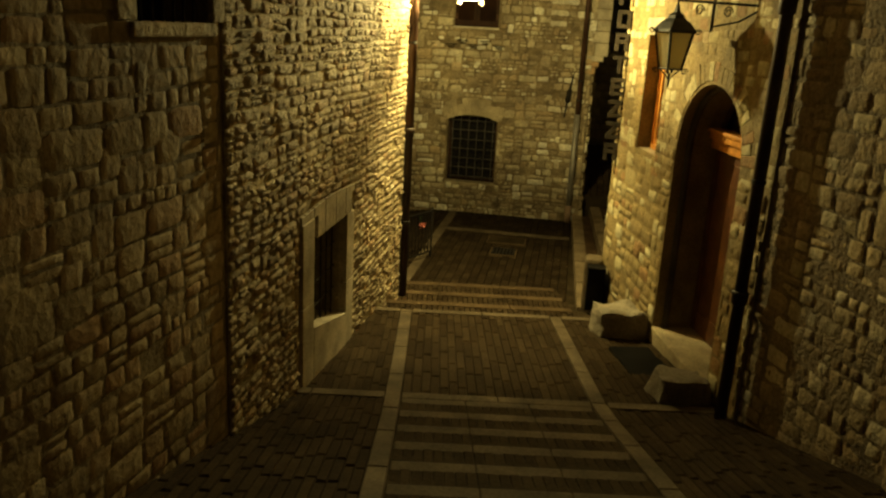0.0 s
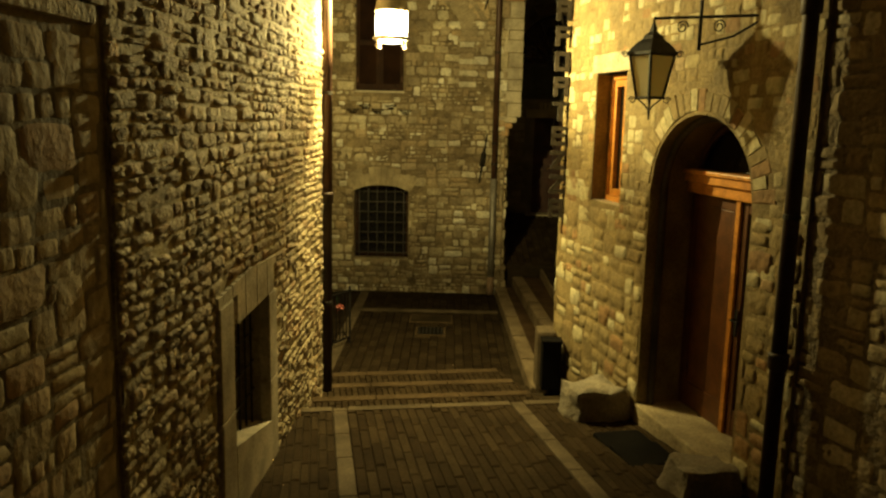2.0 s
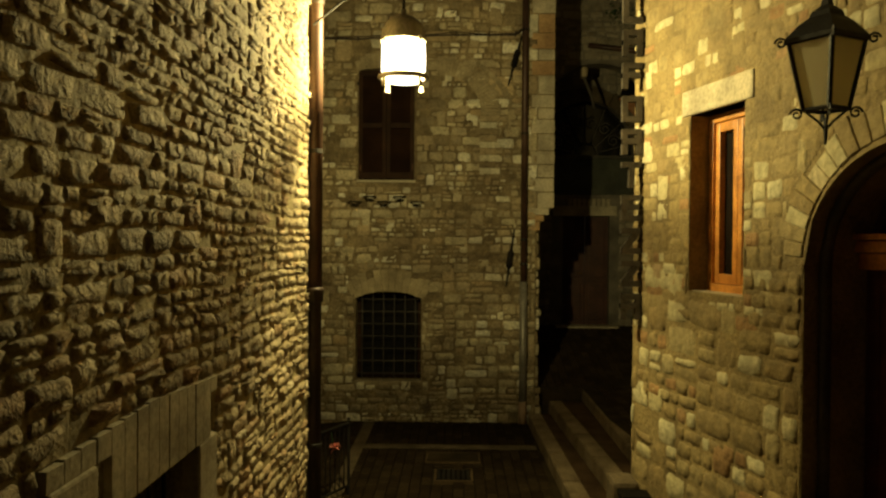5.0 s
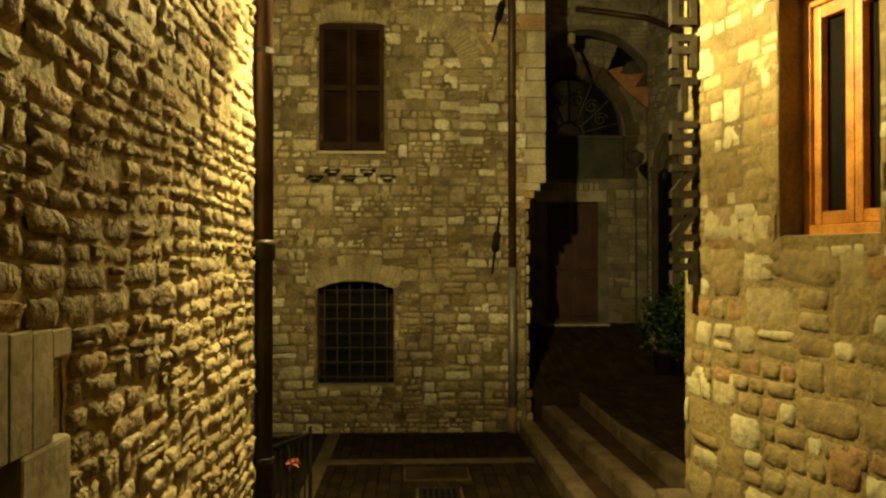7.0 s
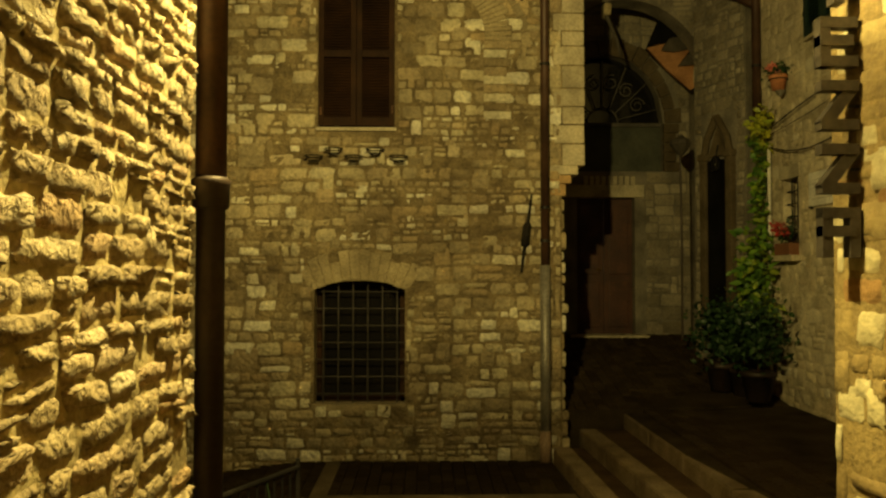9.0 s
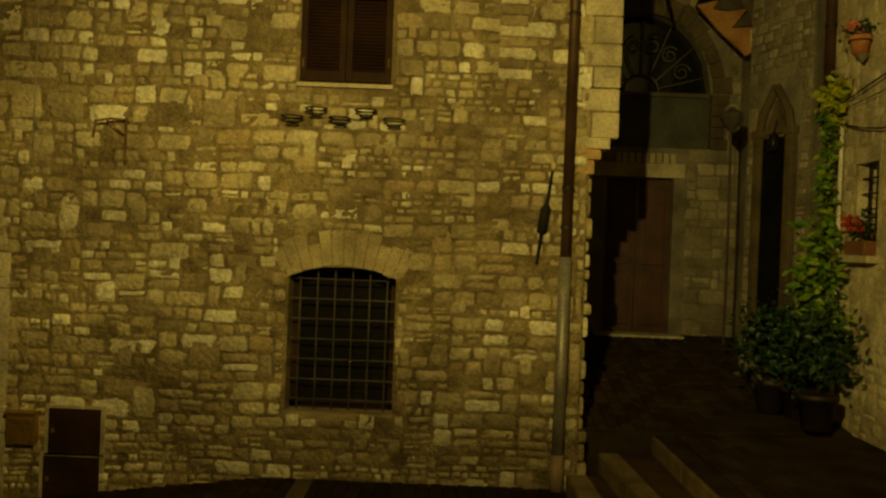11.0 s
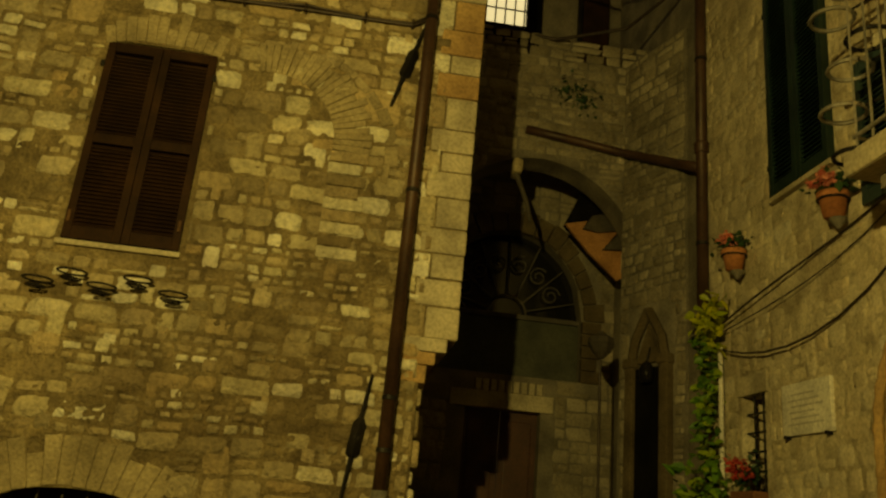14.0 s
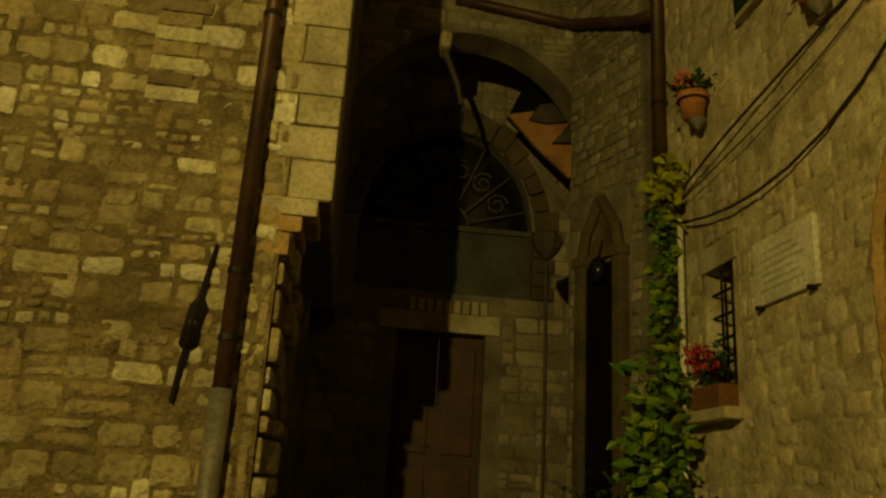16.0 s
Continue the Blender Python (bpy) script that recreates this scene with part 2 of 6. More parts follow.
letter_grey = surface("dark_steel_letter", [(0.35, (0.06, 0.05, 0.04)), (0.65, (0.10, 0.085, 0.07))], rough=0.6, metal=0.4, bump=0.1)


def glass_material(name, tint, rough=0.08):
    m, N, L, b = nodes_of(name)
    b.inputs["Base Color"].default_value = (*tint, 1)
    b.inputs["Roughness"].default_value = rough
    b.inputs["IOR"].default_value = 1.5
    return m


dark_glass = glass_material("dark_window_glass", (0.012, 0.011, 0.01))


def frosted(name, colour):
    m, N, L, b = nodes_of(name)
    d, t, x = N.new("ShaderNodeBsdfDiffuse"), N.new("ShaderNodeBsdfTranslucent"), N.new("ShaderNodeMixShader")
    d.inputs[0].default_value = t.inputs[0].default_value = (*colour, 1)
    x.inputs[0].default_value = 0.6
    L.new(d.outputs[0], x.inputs[1])
    L.new(t.outputs[0], x.inputs[2])
    L.new(x.outputs[0], N["Material Output"].inputs[0])
    return m


frost_glass = frosted("frosted_lamp_glass", (0.85, 0.8, 0.62))


def glow(name, colour, strength):
    m, N, L, b = nodes_of(name)
    b.inputs["Base Color"].default_value = (0.8, 0.8, 0.8, 1)
    b.inputs["Emission Color"].default_value = (*colour, 1)
    b.inputs["Emission Strength"].default_value = strength
    return m


bulb_glow = glow("lit_bulb", (1.0, 0.86, 0.55), 30.0)


def lit_glass(name, colour, strength, through_tint):
    """Thin frosted glass that glows with the bulb behind it and lets part of its light pass."""
    m, N, L, b = nodes_of(name)
    e, t, x = N.new("ShaderNodeEmission"), N.new("ShaderNodeBsdfTransparent"), N.new("ShaderNodeAddShader")
    e.inputs[0].default_value = (*colour, 1)
    e.inputs[1].default_value = strength
    t.inputs[0].default_value = (*[through_tint] * 3, 1)
    L.new(e.outputs[0], x.inputs[0])
    L.new(t.outputs[0], x.inputs[1])
    L.new(x.outputs[0], N["Material Output"].inputs[0])
    return m


# for the added bowl: weakens what the lamp sends downwards
bowl_glow = lit_glass("added_dimming_bowl", (1.0, 0.86, 0.55), 7.0, 0.84)
lantern_glow = lit_glass("lit_lantern_glass", (1.0, 0.86, 0.55), 7.0, 0.84)
window_glow = glow("lit_window_pane", (1.0, 0.86, 0.55), 0.9)

# ---------------------------------------------------------------- mesh helpers


def part(name, bm, material, parent=None, label="", smooth=False):
    """Links a bmesh, made in world metres, as one mesh object under a thing."""
    me = bpy.data.meshes.new(name)
    bmesh.ops.recalc_face_normals(bm, faces=bm.faces)
    bm.to_mesh(me)
    bm.free()
    if smooth:
        me.polygons.foreach_set("use_smooth", [True] * len(me.polygons))
    me.materials.append(material)
    ob = new(name, me)
    if parent is not None:
        ob.parent = parent
        ob.matrix_parent_inverse = base_of(parent).inverted()
    if label:
        ob["label"] = label
    return ob


def base_of(ob):
    m = ob.matrix_basis.copy()
    while ob.parent is not None:
        m = ob.parent.matrix_basis @ ob.matrix_parent_inverse @ m
        ob = ob.parent
    return m


def thing(name, place, label, category, group="", kind=""):
    ob = new(name)
    ob.empty_display_size = 0.1
    ob.matrix_basis = Matrix.Translation(place)
    return tagged(ob, label, category, group, kind)


def box(bm, lo, hi, bevel=0.0, m=None):
    """A box from corner to corner, its edges bevelled, placed by m."""
    b = bmesh.new()
    bmesh.ops.create_cube(b, size=1)
    size = [hi[i] - lo[i] for i in range(3)]
    mid = [(hi[i] + lo[i]) / 2 for i in range(3)]
    bmesh.ops.transform(b, matrix=Matrix.Translation(mid) @ Matrix.Diagonal((*size, 1)), verts=b.verts)
    if bevel:
        bmesh.ops.bevel(b, geom=list(b.edges), offset=min(bevel, min(abs(s) for s in size) * 0.45), segments=2, affect="EDGES", profile=0.6)
    if m is not None:
        bmesh.ops.transform(b, matrix=m, verts=b.verts)
    merge(bm, b)
    return bm


def merge(bm, other):
    me = bpy.data.meshes.new("tmp")
    other.to_mesh(me)
    other.free()
    bm.from_mesh(me)
    bpy.data.meshes.remove(me)


def tube(bm, points, radius, sides=10, closed=False):
    """A round bar along points."""
    pts = [Vector(p) for p in points]
    n = len(pts)
    rings = []
    up = Vector((0, 0, 1))
    for i, p in enumerate(pts):
        a = pts[(i - 1) % n] if closed or i else p
        c = pts[(i + 1) % n] if closed or i < n - 1 else p
        d = (c - a).normalized()
        side = d.cross(up)
        if side.length < 0.05:
            side = d.cross(Vector((0, 1, 0)))
        side.normalize()
        lift = side.cross(d)
        r = radius[i] if isinstance(radius, (list, tuple)) else radius
        rings.append([bm.verts.new(p + r * (math.cos(t) * side + math.sin(t) * lift)) for t in [2 * math.pi * k / sides for k in range(sides)]])
    for i in range(n if closed else n - 1):
        a, b = rings[i], rings[(i + 1) % n]
        for k in range(sides):
            bm.faces.new((a[k], a[(k + 1) % sides], b[(k + 1) % sides], b[k]))
    if not closed:
        bm.faces.new(rings[0][::-1])
        bm.faces.new(rings[-1])
    return bm


def lathe(bm, profile, centre, sides=20):
    """A turned body: profile is (radius, z) from bottom to top."""
    c = Vector(centre)
    rings = []
    for r, z in profile:
        rings.append([bm.verts.new(c + Vector((r * math.cos(2 * math.pi * k / sides), r * math.sin(2 * math.pi * k / sides), z))) for k in range(sides)])
    for a, b in zip(rings, rings[1:]):
        for k in range(sides):
            bm.faces.new((a[k], a[(k + 1) % sides], b[(k + 1) % sides], b[k]))
    bm.faces.new(rings[0][::-1])
    bm.faces.new(rings[-1])
    return bm


def prism(bm, outline, lo, hi, m=None):
    """An upright prism on a plan outline. lo, hi: a height, or one for each corner."""
    n = len(outline)
    los = lo if isinstance(lo, (list, tuple)) else [lo] * n
    his = hi if isinstance(hi, (list, tuple)) else [hi] * n
    a = [bm.verts.new((x, y, z)) for (x, y), z in zip(outline, los)]
    b = [bm.verts.new((x, y, z)) for (x, y), z in zip(outline, his)]
    made = a + b
    bm.faces.new(a[::-1])
    bm.faces.new(b)
    for k in range(n):
        bm.faces.new((a[k], a[(k + 1) % n], b[(k + 1) % n], b[k]))
    if m is not None:
        bmesh.ops.transform(bm, matrix=m, verts=made)
    return bm


def plane_frame(a, b):
    """Frame of an upright wall from plan point a to b: local x along it, y into the wall, z up; the wall is seen from -y."""
    a, b = Vector((*a, 0)), Vector((*b, 0))
    x = (b - a).normalized()
    z = Vector((0, 0, 1))
    y = z.cross(x)
    return Matrix(((x.x, y.x, 0, a.x), (x.y, y.y, 0, a.y), (0, 0, 1, 0), (0, 0, 0, 1)))


def wall_body(name, m, u0, u1, v0, v1, thick, holes, material, label, reveal=None):
    """A wall with thickness and rectangular holes that go reveal deep or through it."""
    us = sorted({u0, u1, *[h[0] for h in holes], *[h[1] for h in holes]})
    vs = sorted({v0, v1, *[h[2] for h in holes], *[h[3] for h in holes]})
    us = [u for u in us if u0 <= u <= u1]
    vs = [v for v in vs if v0 <= v <= v1]

    def solid(i, j):
        if not (0 <= i < len(us) - 1 and 0 <= j < len(vs) - 1):
            return False
        cu, cv = (us[i] + us[i + 1]) / 2, (vs[j] + vs[j + 1]) / 2
        return not any(h[0] < cu < h[1] and h[2] < cv < h[3] for h in holes)

    bm = bmesh.new()

    def quad(*ps):
        bm.faces.new([bm.verts.new(m @ Vector(p)) for p in ps])

    for i in range(len(us) - 1):
        for j in range(len(vs) - 1):
            if not solid(i, j):
                continue
            a, b, c, d = us[i], us[i + 1], vs[j], vs[j + 1]
            quad((a, 0, c), (b, 0, c), (b, 0, d), (a, 0, d))
            quad((b, thick, c), (a, thick, c), (a, thick, d), (b, thick, d))
            if not solid(i - 1, j):
                quad((a, thick, c), (a, 0, c), (a, 0, d), (a, thick, d))
            if not solid(i + 1, j):
                quad((b, 0, c), (b, thick, c), (b, thick, d), (b, 0, d))
            if not solid(i, j - 1):
                quad((a, thick, c), (b, thick, c), (b, 0, c), (a, 0, c))
            if not solid(i, j + 1):
                quad((a, 0, d), (b, 0, d), (b, thick, d), (a, thick, d))
    bmesh.ops.remove_doubles(bm, verts=bm.verts, dist=0.0005)
    ob = part(name, bm, material)
    return tagged(ob, label, "wall", kind="structure")


# ---------------------------------------------------------------- masonry


def face_shapes(count, seed, ragged, round_off, relief, edge=(0.25, 0.5)):
    """Rough-faced field stones of unit size: a seven by five net with uneven outline, sunk edges and an uneven face towards -y."""
    rnd = random.Random(seed)
    shapes = []
    cols, rows = (-0.5, -0.41, -0.2, 0.0, 0.2, 0.41, 0.5), (-0.5, -0.36, 0.0, 0.36, 0.5)
    faces = [(j * 7 + i, j * 7 + i + 1, j * 7 + i + 8, j * 7 + i + 7) for j in range(4) for i in range(6)]
    for _ in range(count):
        seat = Vector((rnd.uniform(0, 50), rnd.uniform(0, 50), rnd.uniform(0, 50)))
        lean, roll, skew = rnd.uniform(-0.2, 0.2), rnd.uniform(-0.2, 0.2), rnd.uniform(-0.09, 0.09)
        knock = [rnd.uniform(0.3, 1.0) * round_off for _ in range(4)]
        v = []
        for j, z in enumerate(rows):
            for i, x in enumerate(cols):
                rim = i in (0, 6) or j in (0, 4)
                pull = 1.0
                if rim:
                    pull = rnd.uniform(1 - ragged, 1.0)
                    if i in (0, 6) and j in (0, 4):
                        pull -= knock[(i > 0) + 2 * (j > 0)]
                n = noise.noise(seat + Vector((x * 3.2, 0, z * 2.6))) + 0.6 * noise.noise(seat + Vector((x * 8.0, 3.0, z * 6.0)))
                depth = rnd.uniform(*edge) if rim else 0.95 + relief * n + lean * x + roll * z
                near_corner = i in (0, 1, 5, 6) and j in (0, 1, 3, 4)
                k = pull if rim else 1.0 - (0.35 * knock[(i > 3) + 2 * (j > 2)] if near_corner else 0.0)
                v.append(((x + skew * z) * k + rnd.gauss(0, 0.008), -depth, (z + rnd.gauss(0, 0.012)) * k))
        shapes.append((np.array(v), faces))
    return shapes


HEWN = face_shapes(48, 12, 0.07, 0.14, 0.2, (0.3, 0.6))
WORN = face_shapes(48, 14, 0.15, 0.26, 0.4, (0.1, 0.55))
CRAGGY = face_shapes(64, 13, 0.14, 0.24, 0.9, (0.0, 0.5))


def warp(points, seed, amount):
    """Bends the courses of a wall: x along, z up."""
    out = points.copy()
    for row in out:
        n = noise.noise_vector(Vector((row[0] * 1.1 + seed, row[2] * 1.9, seed * 1.7)))
        q = noise.noise_vector(Vector((row[0] * 5.5 + seed, row[2] * 8.0, seed * 2.3)))
        row[0] += amount * (n.x + 0.3 * q.x)
        row[2] += amount * (n.z + 0.3 * q.z)
        row[1] -= 0.25 * amount * max(0.0, n.y)
    return out


def rubble(u0, u1, v0, v1, blocked, heights, aspect, seed, patch=(0.5, 1.5), band=(0.3, 0.55), tall=0.1):
    """Places of stones laid in short patches of uneven courses: (u, v, width, height, lean). blocked(v) gives the spans left free at that height."""
    rnd = random.Random(seed)
    out = []

    def put(a, b, lo, hi):
        free = [(max(a, u0), min(b, u1))]
        for x, y in list(blocked(lo + 0.2 * (hi - lo))) + list(blocked(hi - 0.2 * (hi - lo))):
            free = [q for p in free for q in ((p[0], min(p[1], x)), (max(p[0], y), p[1])) if q[1] - q[0] > 0.035]
        for p, q in free:
            if q - p > 0.035:
                out.append(((p + q) / 2, (lo + hi) / 2 + rnd.gauss(0, 0.003), q - p, hi - lo, rnd.gauss(0, 0.018)))

    v = v0
    while v < v1:
        deep = rnd.uniform(*band)
        u = u0 - rnd.uniform(0, patch[0])
        while u < u1:
            wide = rnd.uniform(*patch)
            base, top = v, v + deep
            rows = []
            while sum(rows) < deep:
                rows.append(rnd.uniform(*heights))
            k = deep / sum(rows)
            for h in rows:
                h *= k
                x = u
                while x < u + wide - 0.01:
                    w = max(0.05, h * rnd.uniform(*aspect))
                    if u + wide - (x + w) < h * 0.7:
                        w = u + wide - x
                    g = rnd.random()
                    if g < tall and base + 1.75 * h < top:
                        put(x, x + w, base, base + 1.7 * h)
                    elif g > 0.88 and h > heights[0] * 1.2:
                        c = rnd.uniform(0.4, 0.6)
                        put(x, x + w, base, base + h * c)
                        put(x, x + w, base + h * c, base + h)
                    else:
                        put(x, x + w, base, base + h)
                    x += w
                base += h
            u += wide
        v += deep
    return out


def masonry(wall, m, places, near, proud, joint, seed, piece=None, mass=None, gaps=0.0, bend=0.035, kit=HEWN, singles=290):
    """The stones of a wall: those in the stretch near as pieces of their own, the rest joined."""
    rnd = random.Random(seed)
    n0, vs, fs = 0, [], []
    order = sorted(places, key=lambda p: math.hypot((p[0] - near[0]), (p[1] - near[1]) * 0.8))
    order = [p for p in order if rnd.random() >= gaps]
    m3 = np.array(m)
    for i, (u, v, w, h, lean) in enumerate(order):
        k = rnd.randrange(len(kit))
        d = rnd.uniform(*proud)
        sw, sh = max(w - joint * rnd.uniform(0.6, 1.5), 0.02), max(h - joint * rnd.uniform(0.5, 1.3), 0.02)
        local = np.array(Matrix.Translation((u, 0, v)) @ Matrix.Rotation(lean, 4, "Y") @ Matrix.Diagonal((sw, d, sh, 1)))
        p = kit[k][0] @ local[:3, :3].T + local[:3, 3]
        p = warp(p, seed, bend)
        if i < singles:
            c = p.mean(axis=0)
            me = bpy.data.meshes.new("stone")
            me.from_pydata((p - c).tolist(), [], kit[k][1])
            me.polygons.foreach_set("use_smooth", [True] * len(me.polygons))
            me.materials.append(piece or stone_piece)
            ob = new("stone", me)
            ob.parent = wall
            ob.matrix_basis = m @ Matrix.Translation(c)
        else:
            vs.append(p @ m3[:3, :3].T + m3[:3, 3])
            fs.extend([tuple(x + n0 for x in f) for f in kit[k][1]])
            n0 += len(p)
    if vs:
        me = bpy.data.meshes.new("rubble_stones")
        me.from_pydata(np.concatenate(vs).tolist(), [], fs)
        me.polygons.foreach_set("use_smooth", [True] * len(me.polygons))
        me.materials.append(mass or stone_mass)
        ob = new("rubble_stones", me)
        ob.parent = wall
        tagged(ob, "coursed rubble of weathered limestone", kind="stuff")


def rough_skin(wall, m, u0, u1, v0, v1, blocked, amount, seed, material, step=0.032, fine=0.22):
    """The uneven mortar face between the stones, proud of the wall's core."""
    nu, nv = int((u1 - u0) / step), int((v1 - v0) / step)
    vs, fs = [], []
    for j in range(nv + 1):
        for i in range(nu + 1):
            u, v = u0 + (u1 - u0) * i / nu, v0 + (v1 - v0) * j / nv
            p = Vector((u * 3.1, v * 3.6, seed * 3.7))
            n = 0.45 * noise.noise(p) + 0.3 * noise.noise(p * 3.1) + fine * noise.noise(p * 7.3)
            vs.append(m @ Vector((u, -amount * max(0.0, min(1.6, 0.55 + n)), v)))
    for j in range(nv):
        spans = blocked(v0 + (v1 - v0) * (j + 0.5) / nv)
        for i in range(nu):
            u = u0 + (u1 - u0) * (i + 0.5) / nu
            if any(a < u < b for a, b in spans):
                continue
            k = j * (nu + 1) + i
            fs.append((k, k + 1, k + nu + 2, k + nu + 1))
    me = bpy.data.meshes.new("mortar_face")
    me.from_pydata([tuple(v) for v in vs], [], fs)
    me.polygons.foreach_set("use_smooth", [True] * len(me.polygons))
    me.materials.append(material)
    ob = new("mortar_face", me)
    ob.parent = wall
    return ob


# ---------------------------------------------------------------- street plan
# street frame: c across, s along, turned from the walls
TURN_STREET = radians(9.5)
STREET = Matrix.Rotation(TURN_STREET, 4, "Z")
STRIP_L, STRIP_R = -0.2, 1.58


def ramp_z(s):
    """Height of the paving along the street."""
    if s < 6.12:
        return -1.44 + (6.12 - s) * 0.235
    if s < 8.95:
        return -1.44 - (s - 6.12) * 0.081
    return -1.67


LEFT_X = -2.04
C0, C1 = (0.65, 10.65), (1.64, 6.38)      # door house: street front from corner to downpipe
C2 = (2.24, 4.9)
FRONT_Y = 15.99

# ---------------------------------------------------------------- ground
bm = bmesh.new()
prof = [(-6.0, ramp_z(-6.0)), (6.12, ramp_z(6.12)), (8.95, ramp_z(8.95)), (9.0, -1.82), (9.6, -1.85), (9.62, -1.97), (10.4, -2.0), (10.42, -2.13), (11.4, -2.13)]
prev = None
for s, z in prof:
    row = [bm.verts.new(STREET @ Vector((c, s, z - (0.035 if s < 6.0 else 0.014)))) for c in (-5.5, 4.5)]
    if prev:
        bm.faces.new((prev[0], prev[1], row[1], row[0]))
    prev = row
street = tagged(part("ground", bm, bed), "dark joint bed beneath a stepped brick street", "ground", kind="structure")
bm = bmesh.new()
prism(bm, [(-2.6, 9.6), (60, 9.6), (60, 60), (-2.6, 60)], -5, -2.115)
prism(bm, [(-9, 9.6), (-2.6, 9.6), (-2.6, 60), (-9, 60)], -5, [-2.95, -2.115, -2.115, -2.95])
prism(bm, [(-60, 9.6), (-9, 9.6), (-9, 60), (-60, 60)], -5, -2.95)
prism(bm, [(-60, -60), (60, -60), (60, 9.6), (-60, 9.6)], -5, -2.95)
tagged(part("plaza_ground", bm, bed), "dark paved ground of a small square", "ground", kind="structure")

# ---------------------------------------------------------------- left house
ML = plane_frame((LEFT_X, -6.0), (LEFT_X, 9.93))          # u = y + 6
W1 = (12.30, 13.31, -1.25, -0.20)                          # low window
W2 = (9.74, 10.5, 1.57, 2.65)                              # barred window above
SEAM = 10.62
wall_left = wall_body("wall_left", ML, SEAM, 15.93, -3, 7, 0.6, [W1], pale_mortar, "tall rubble limestone house wall lit by a lantern")
MO = plane_frame((LEFT_X - 0.5, -6.0), (LEFT_X - 0.012, SEAM - 6.0))
wall_old = wall_body("wall_left_old", MO, 0, SEAM + 0.01, -3, 7, 0.55, [W2], old_mortar, "smoothed older limestone wall with a barred window")
bm = bmesh.new()
prism(bm, [(-9, 9.33), (LEFT_X - 0.6, 9.33), (LEFT_X - 0.6, 9.93), (-9, 9.93)], -3, 7)
tagged(part("wall_left_return", bm, mortar), "limestone side wall of the lantern house", "wall", kind="structure")

# ---------------------------------------------------------------- door house
MR = plane_frame(C0, C1)
LEN_R = math.dist(C0, C1)


def along(y):
    """Distance from the far corner along the door house front, for a plan y."""
    return (C0[1] - y) / (C0[1] - C1[1]) * LEN_R


D0, D1 = along(8.48), along(6.97)
DOOR_SILL, SPRING, APEX = -1.43, 0.58, 1.24
WR = (along(9.75), along(9.07), 0.35, 1.65)
wall_right = wall_body("wall_right", MR, 0, LEN_R, -3, 7, 0.55, [(D0, D1, DOOR_SILL - 0.1, APEX), WR], tan_mortar, "warm limestone front of the door house")


def arch_z(u, u0, u1, spring, apex):
    k = (u - (u0 + u1) / 2) / ((u1 - u0) / 2)
    return spring + (apex - spring) * math.sqrt(max(0.0, 1 - k * k))


def spandrels(bm, m, u0, u1, spring, apex, thick, steps=12):
    """Fills the corners of a square-headed hole above an arch."""
    for side in (0, 1):
        ks = [i / steps for i in range(steps + 1)]
        mid = (u0 + u1) / 2
        us = [u0 + (mid - u0) * k for k in ks] if side == 0 else [u1 - (u1 - mid) * k for k in ks]
        for a, b in zip(us, us[1:]):
            za, zb = arch_z(a, u0, u1, spring, apex), arch_z(b, u0, u1, spring, apex)
            top = apex + 0.002
            vs = [bm.verts.new(m @ Vector(p)) for p in ((a, 0, za), (b, 0, zb), (b, 0, top), (a, 0, top), (a, thick, za), (b, thick, zb), (b, thick, top), (a, thick, top))]
            for f in ((0, 1, 2, 3), (4, 7, 6, 5), (0, 4, 5, 1), (3, 2, 6, 7)):
                bm.faces.new([vs[i] for i in f])
    return bm


part("arch_head", spandrels(bmesh.new(), MR, D0, D1, SPRING, APEX, 0.55), tan_mortar, wall_right)
MR2 = plane_frame(C1, C2) @ Matrix.Translation((0, 0.025, 0))
LEN_R2 = math.dist(C1, C2)
wall_right_near = wall_body("wall_right_near", MR2, 0, LEN_R2, -3, 7, 0.5, [], brown_mortar, "rough limestone wall beside the downpipe")
MR3 = plane_frame(C2, (2.7, -6.0))
wall_body("wall_right_start", MR3, 0, math.dist(C2, (2.7, -6.0)), -3, 7, 0.5, [], mortar, "dark limestone wall along the upper steps")
n_r = Vector((-math.cos(math.atan2(C1[0] - C0[0], C0[1] - C1[1])), -math.sin(math.atan2(C1[0] - C0[0], C0[1] - C1[1])), 0))
MRB = plane_frame((C0[0] - n_r.x * 5, C0[1] - n_r.y * 5), C0)
wall_body("wall_right_return", MRB, 0, 5.0, -3, 7, 0.5, [], mortar, "limestone side wall of the door house facing the steps")
bm = bmesh.new()
prism(bm, [(-4, -6.4), (4, -6.4), (4, -6), (-4, -6)], -3, 7)
tagged(part("wall_behind", bm, mortar), "stone wall closing the top of the street", "wall", kind="structure")

# ---------------------------------------------------------------- facade
MF = plane_frame((0, FRONT_Y), (1, FRONT_Y))
F_WIN = (-2.42, -1.41, -1.47, -0.10)
F_SH = (-2.39, -1.53, 1.62, 3.32)
F_LEFT, F_RIGHT = -9.0, 0.35
wall_facade = wall_body("wall_facade", MF, F_LEFT, F_RIGHT, -3.2, 7.5, 0.6, [F_WIN, (F_SH[0], F_SH[1], F_SH[2], F_SH[3])], mortar, "old limestone facade with blocked arch")
bm = bmesh.new()
prism(bm, [(F_RIGHT, FRONT_Y), (0.6, FRONT_Y), (0.6, 22), (F_RIGHT, 22)], 1.2, 7.5)
prism(bm, [(F_RIGHT - 0.25, FRONT_Y + 0.6), (F_RIGHT, FRONT_Y + 0.6), (F_RIGHT, 22), (F_RIGHT - 0.25, 22)], -3, 7.5)
tagged(part("wall_facade_side", bm, mortar), "corbelled limestone corner of the facade", "wall", kind="structure")

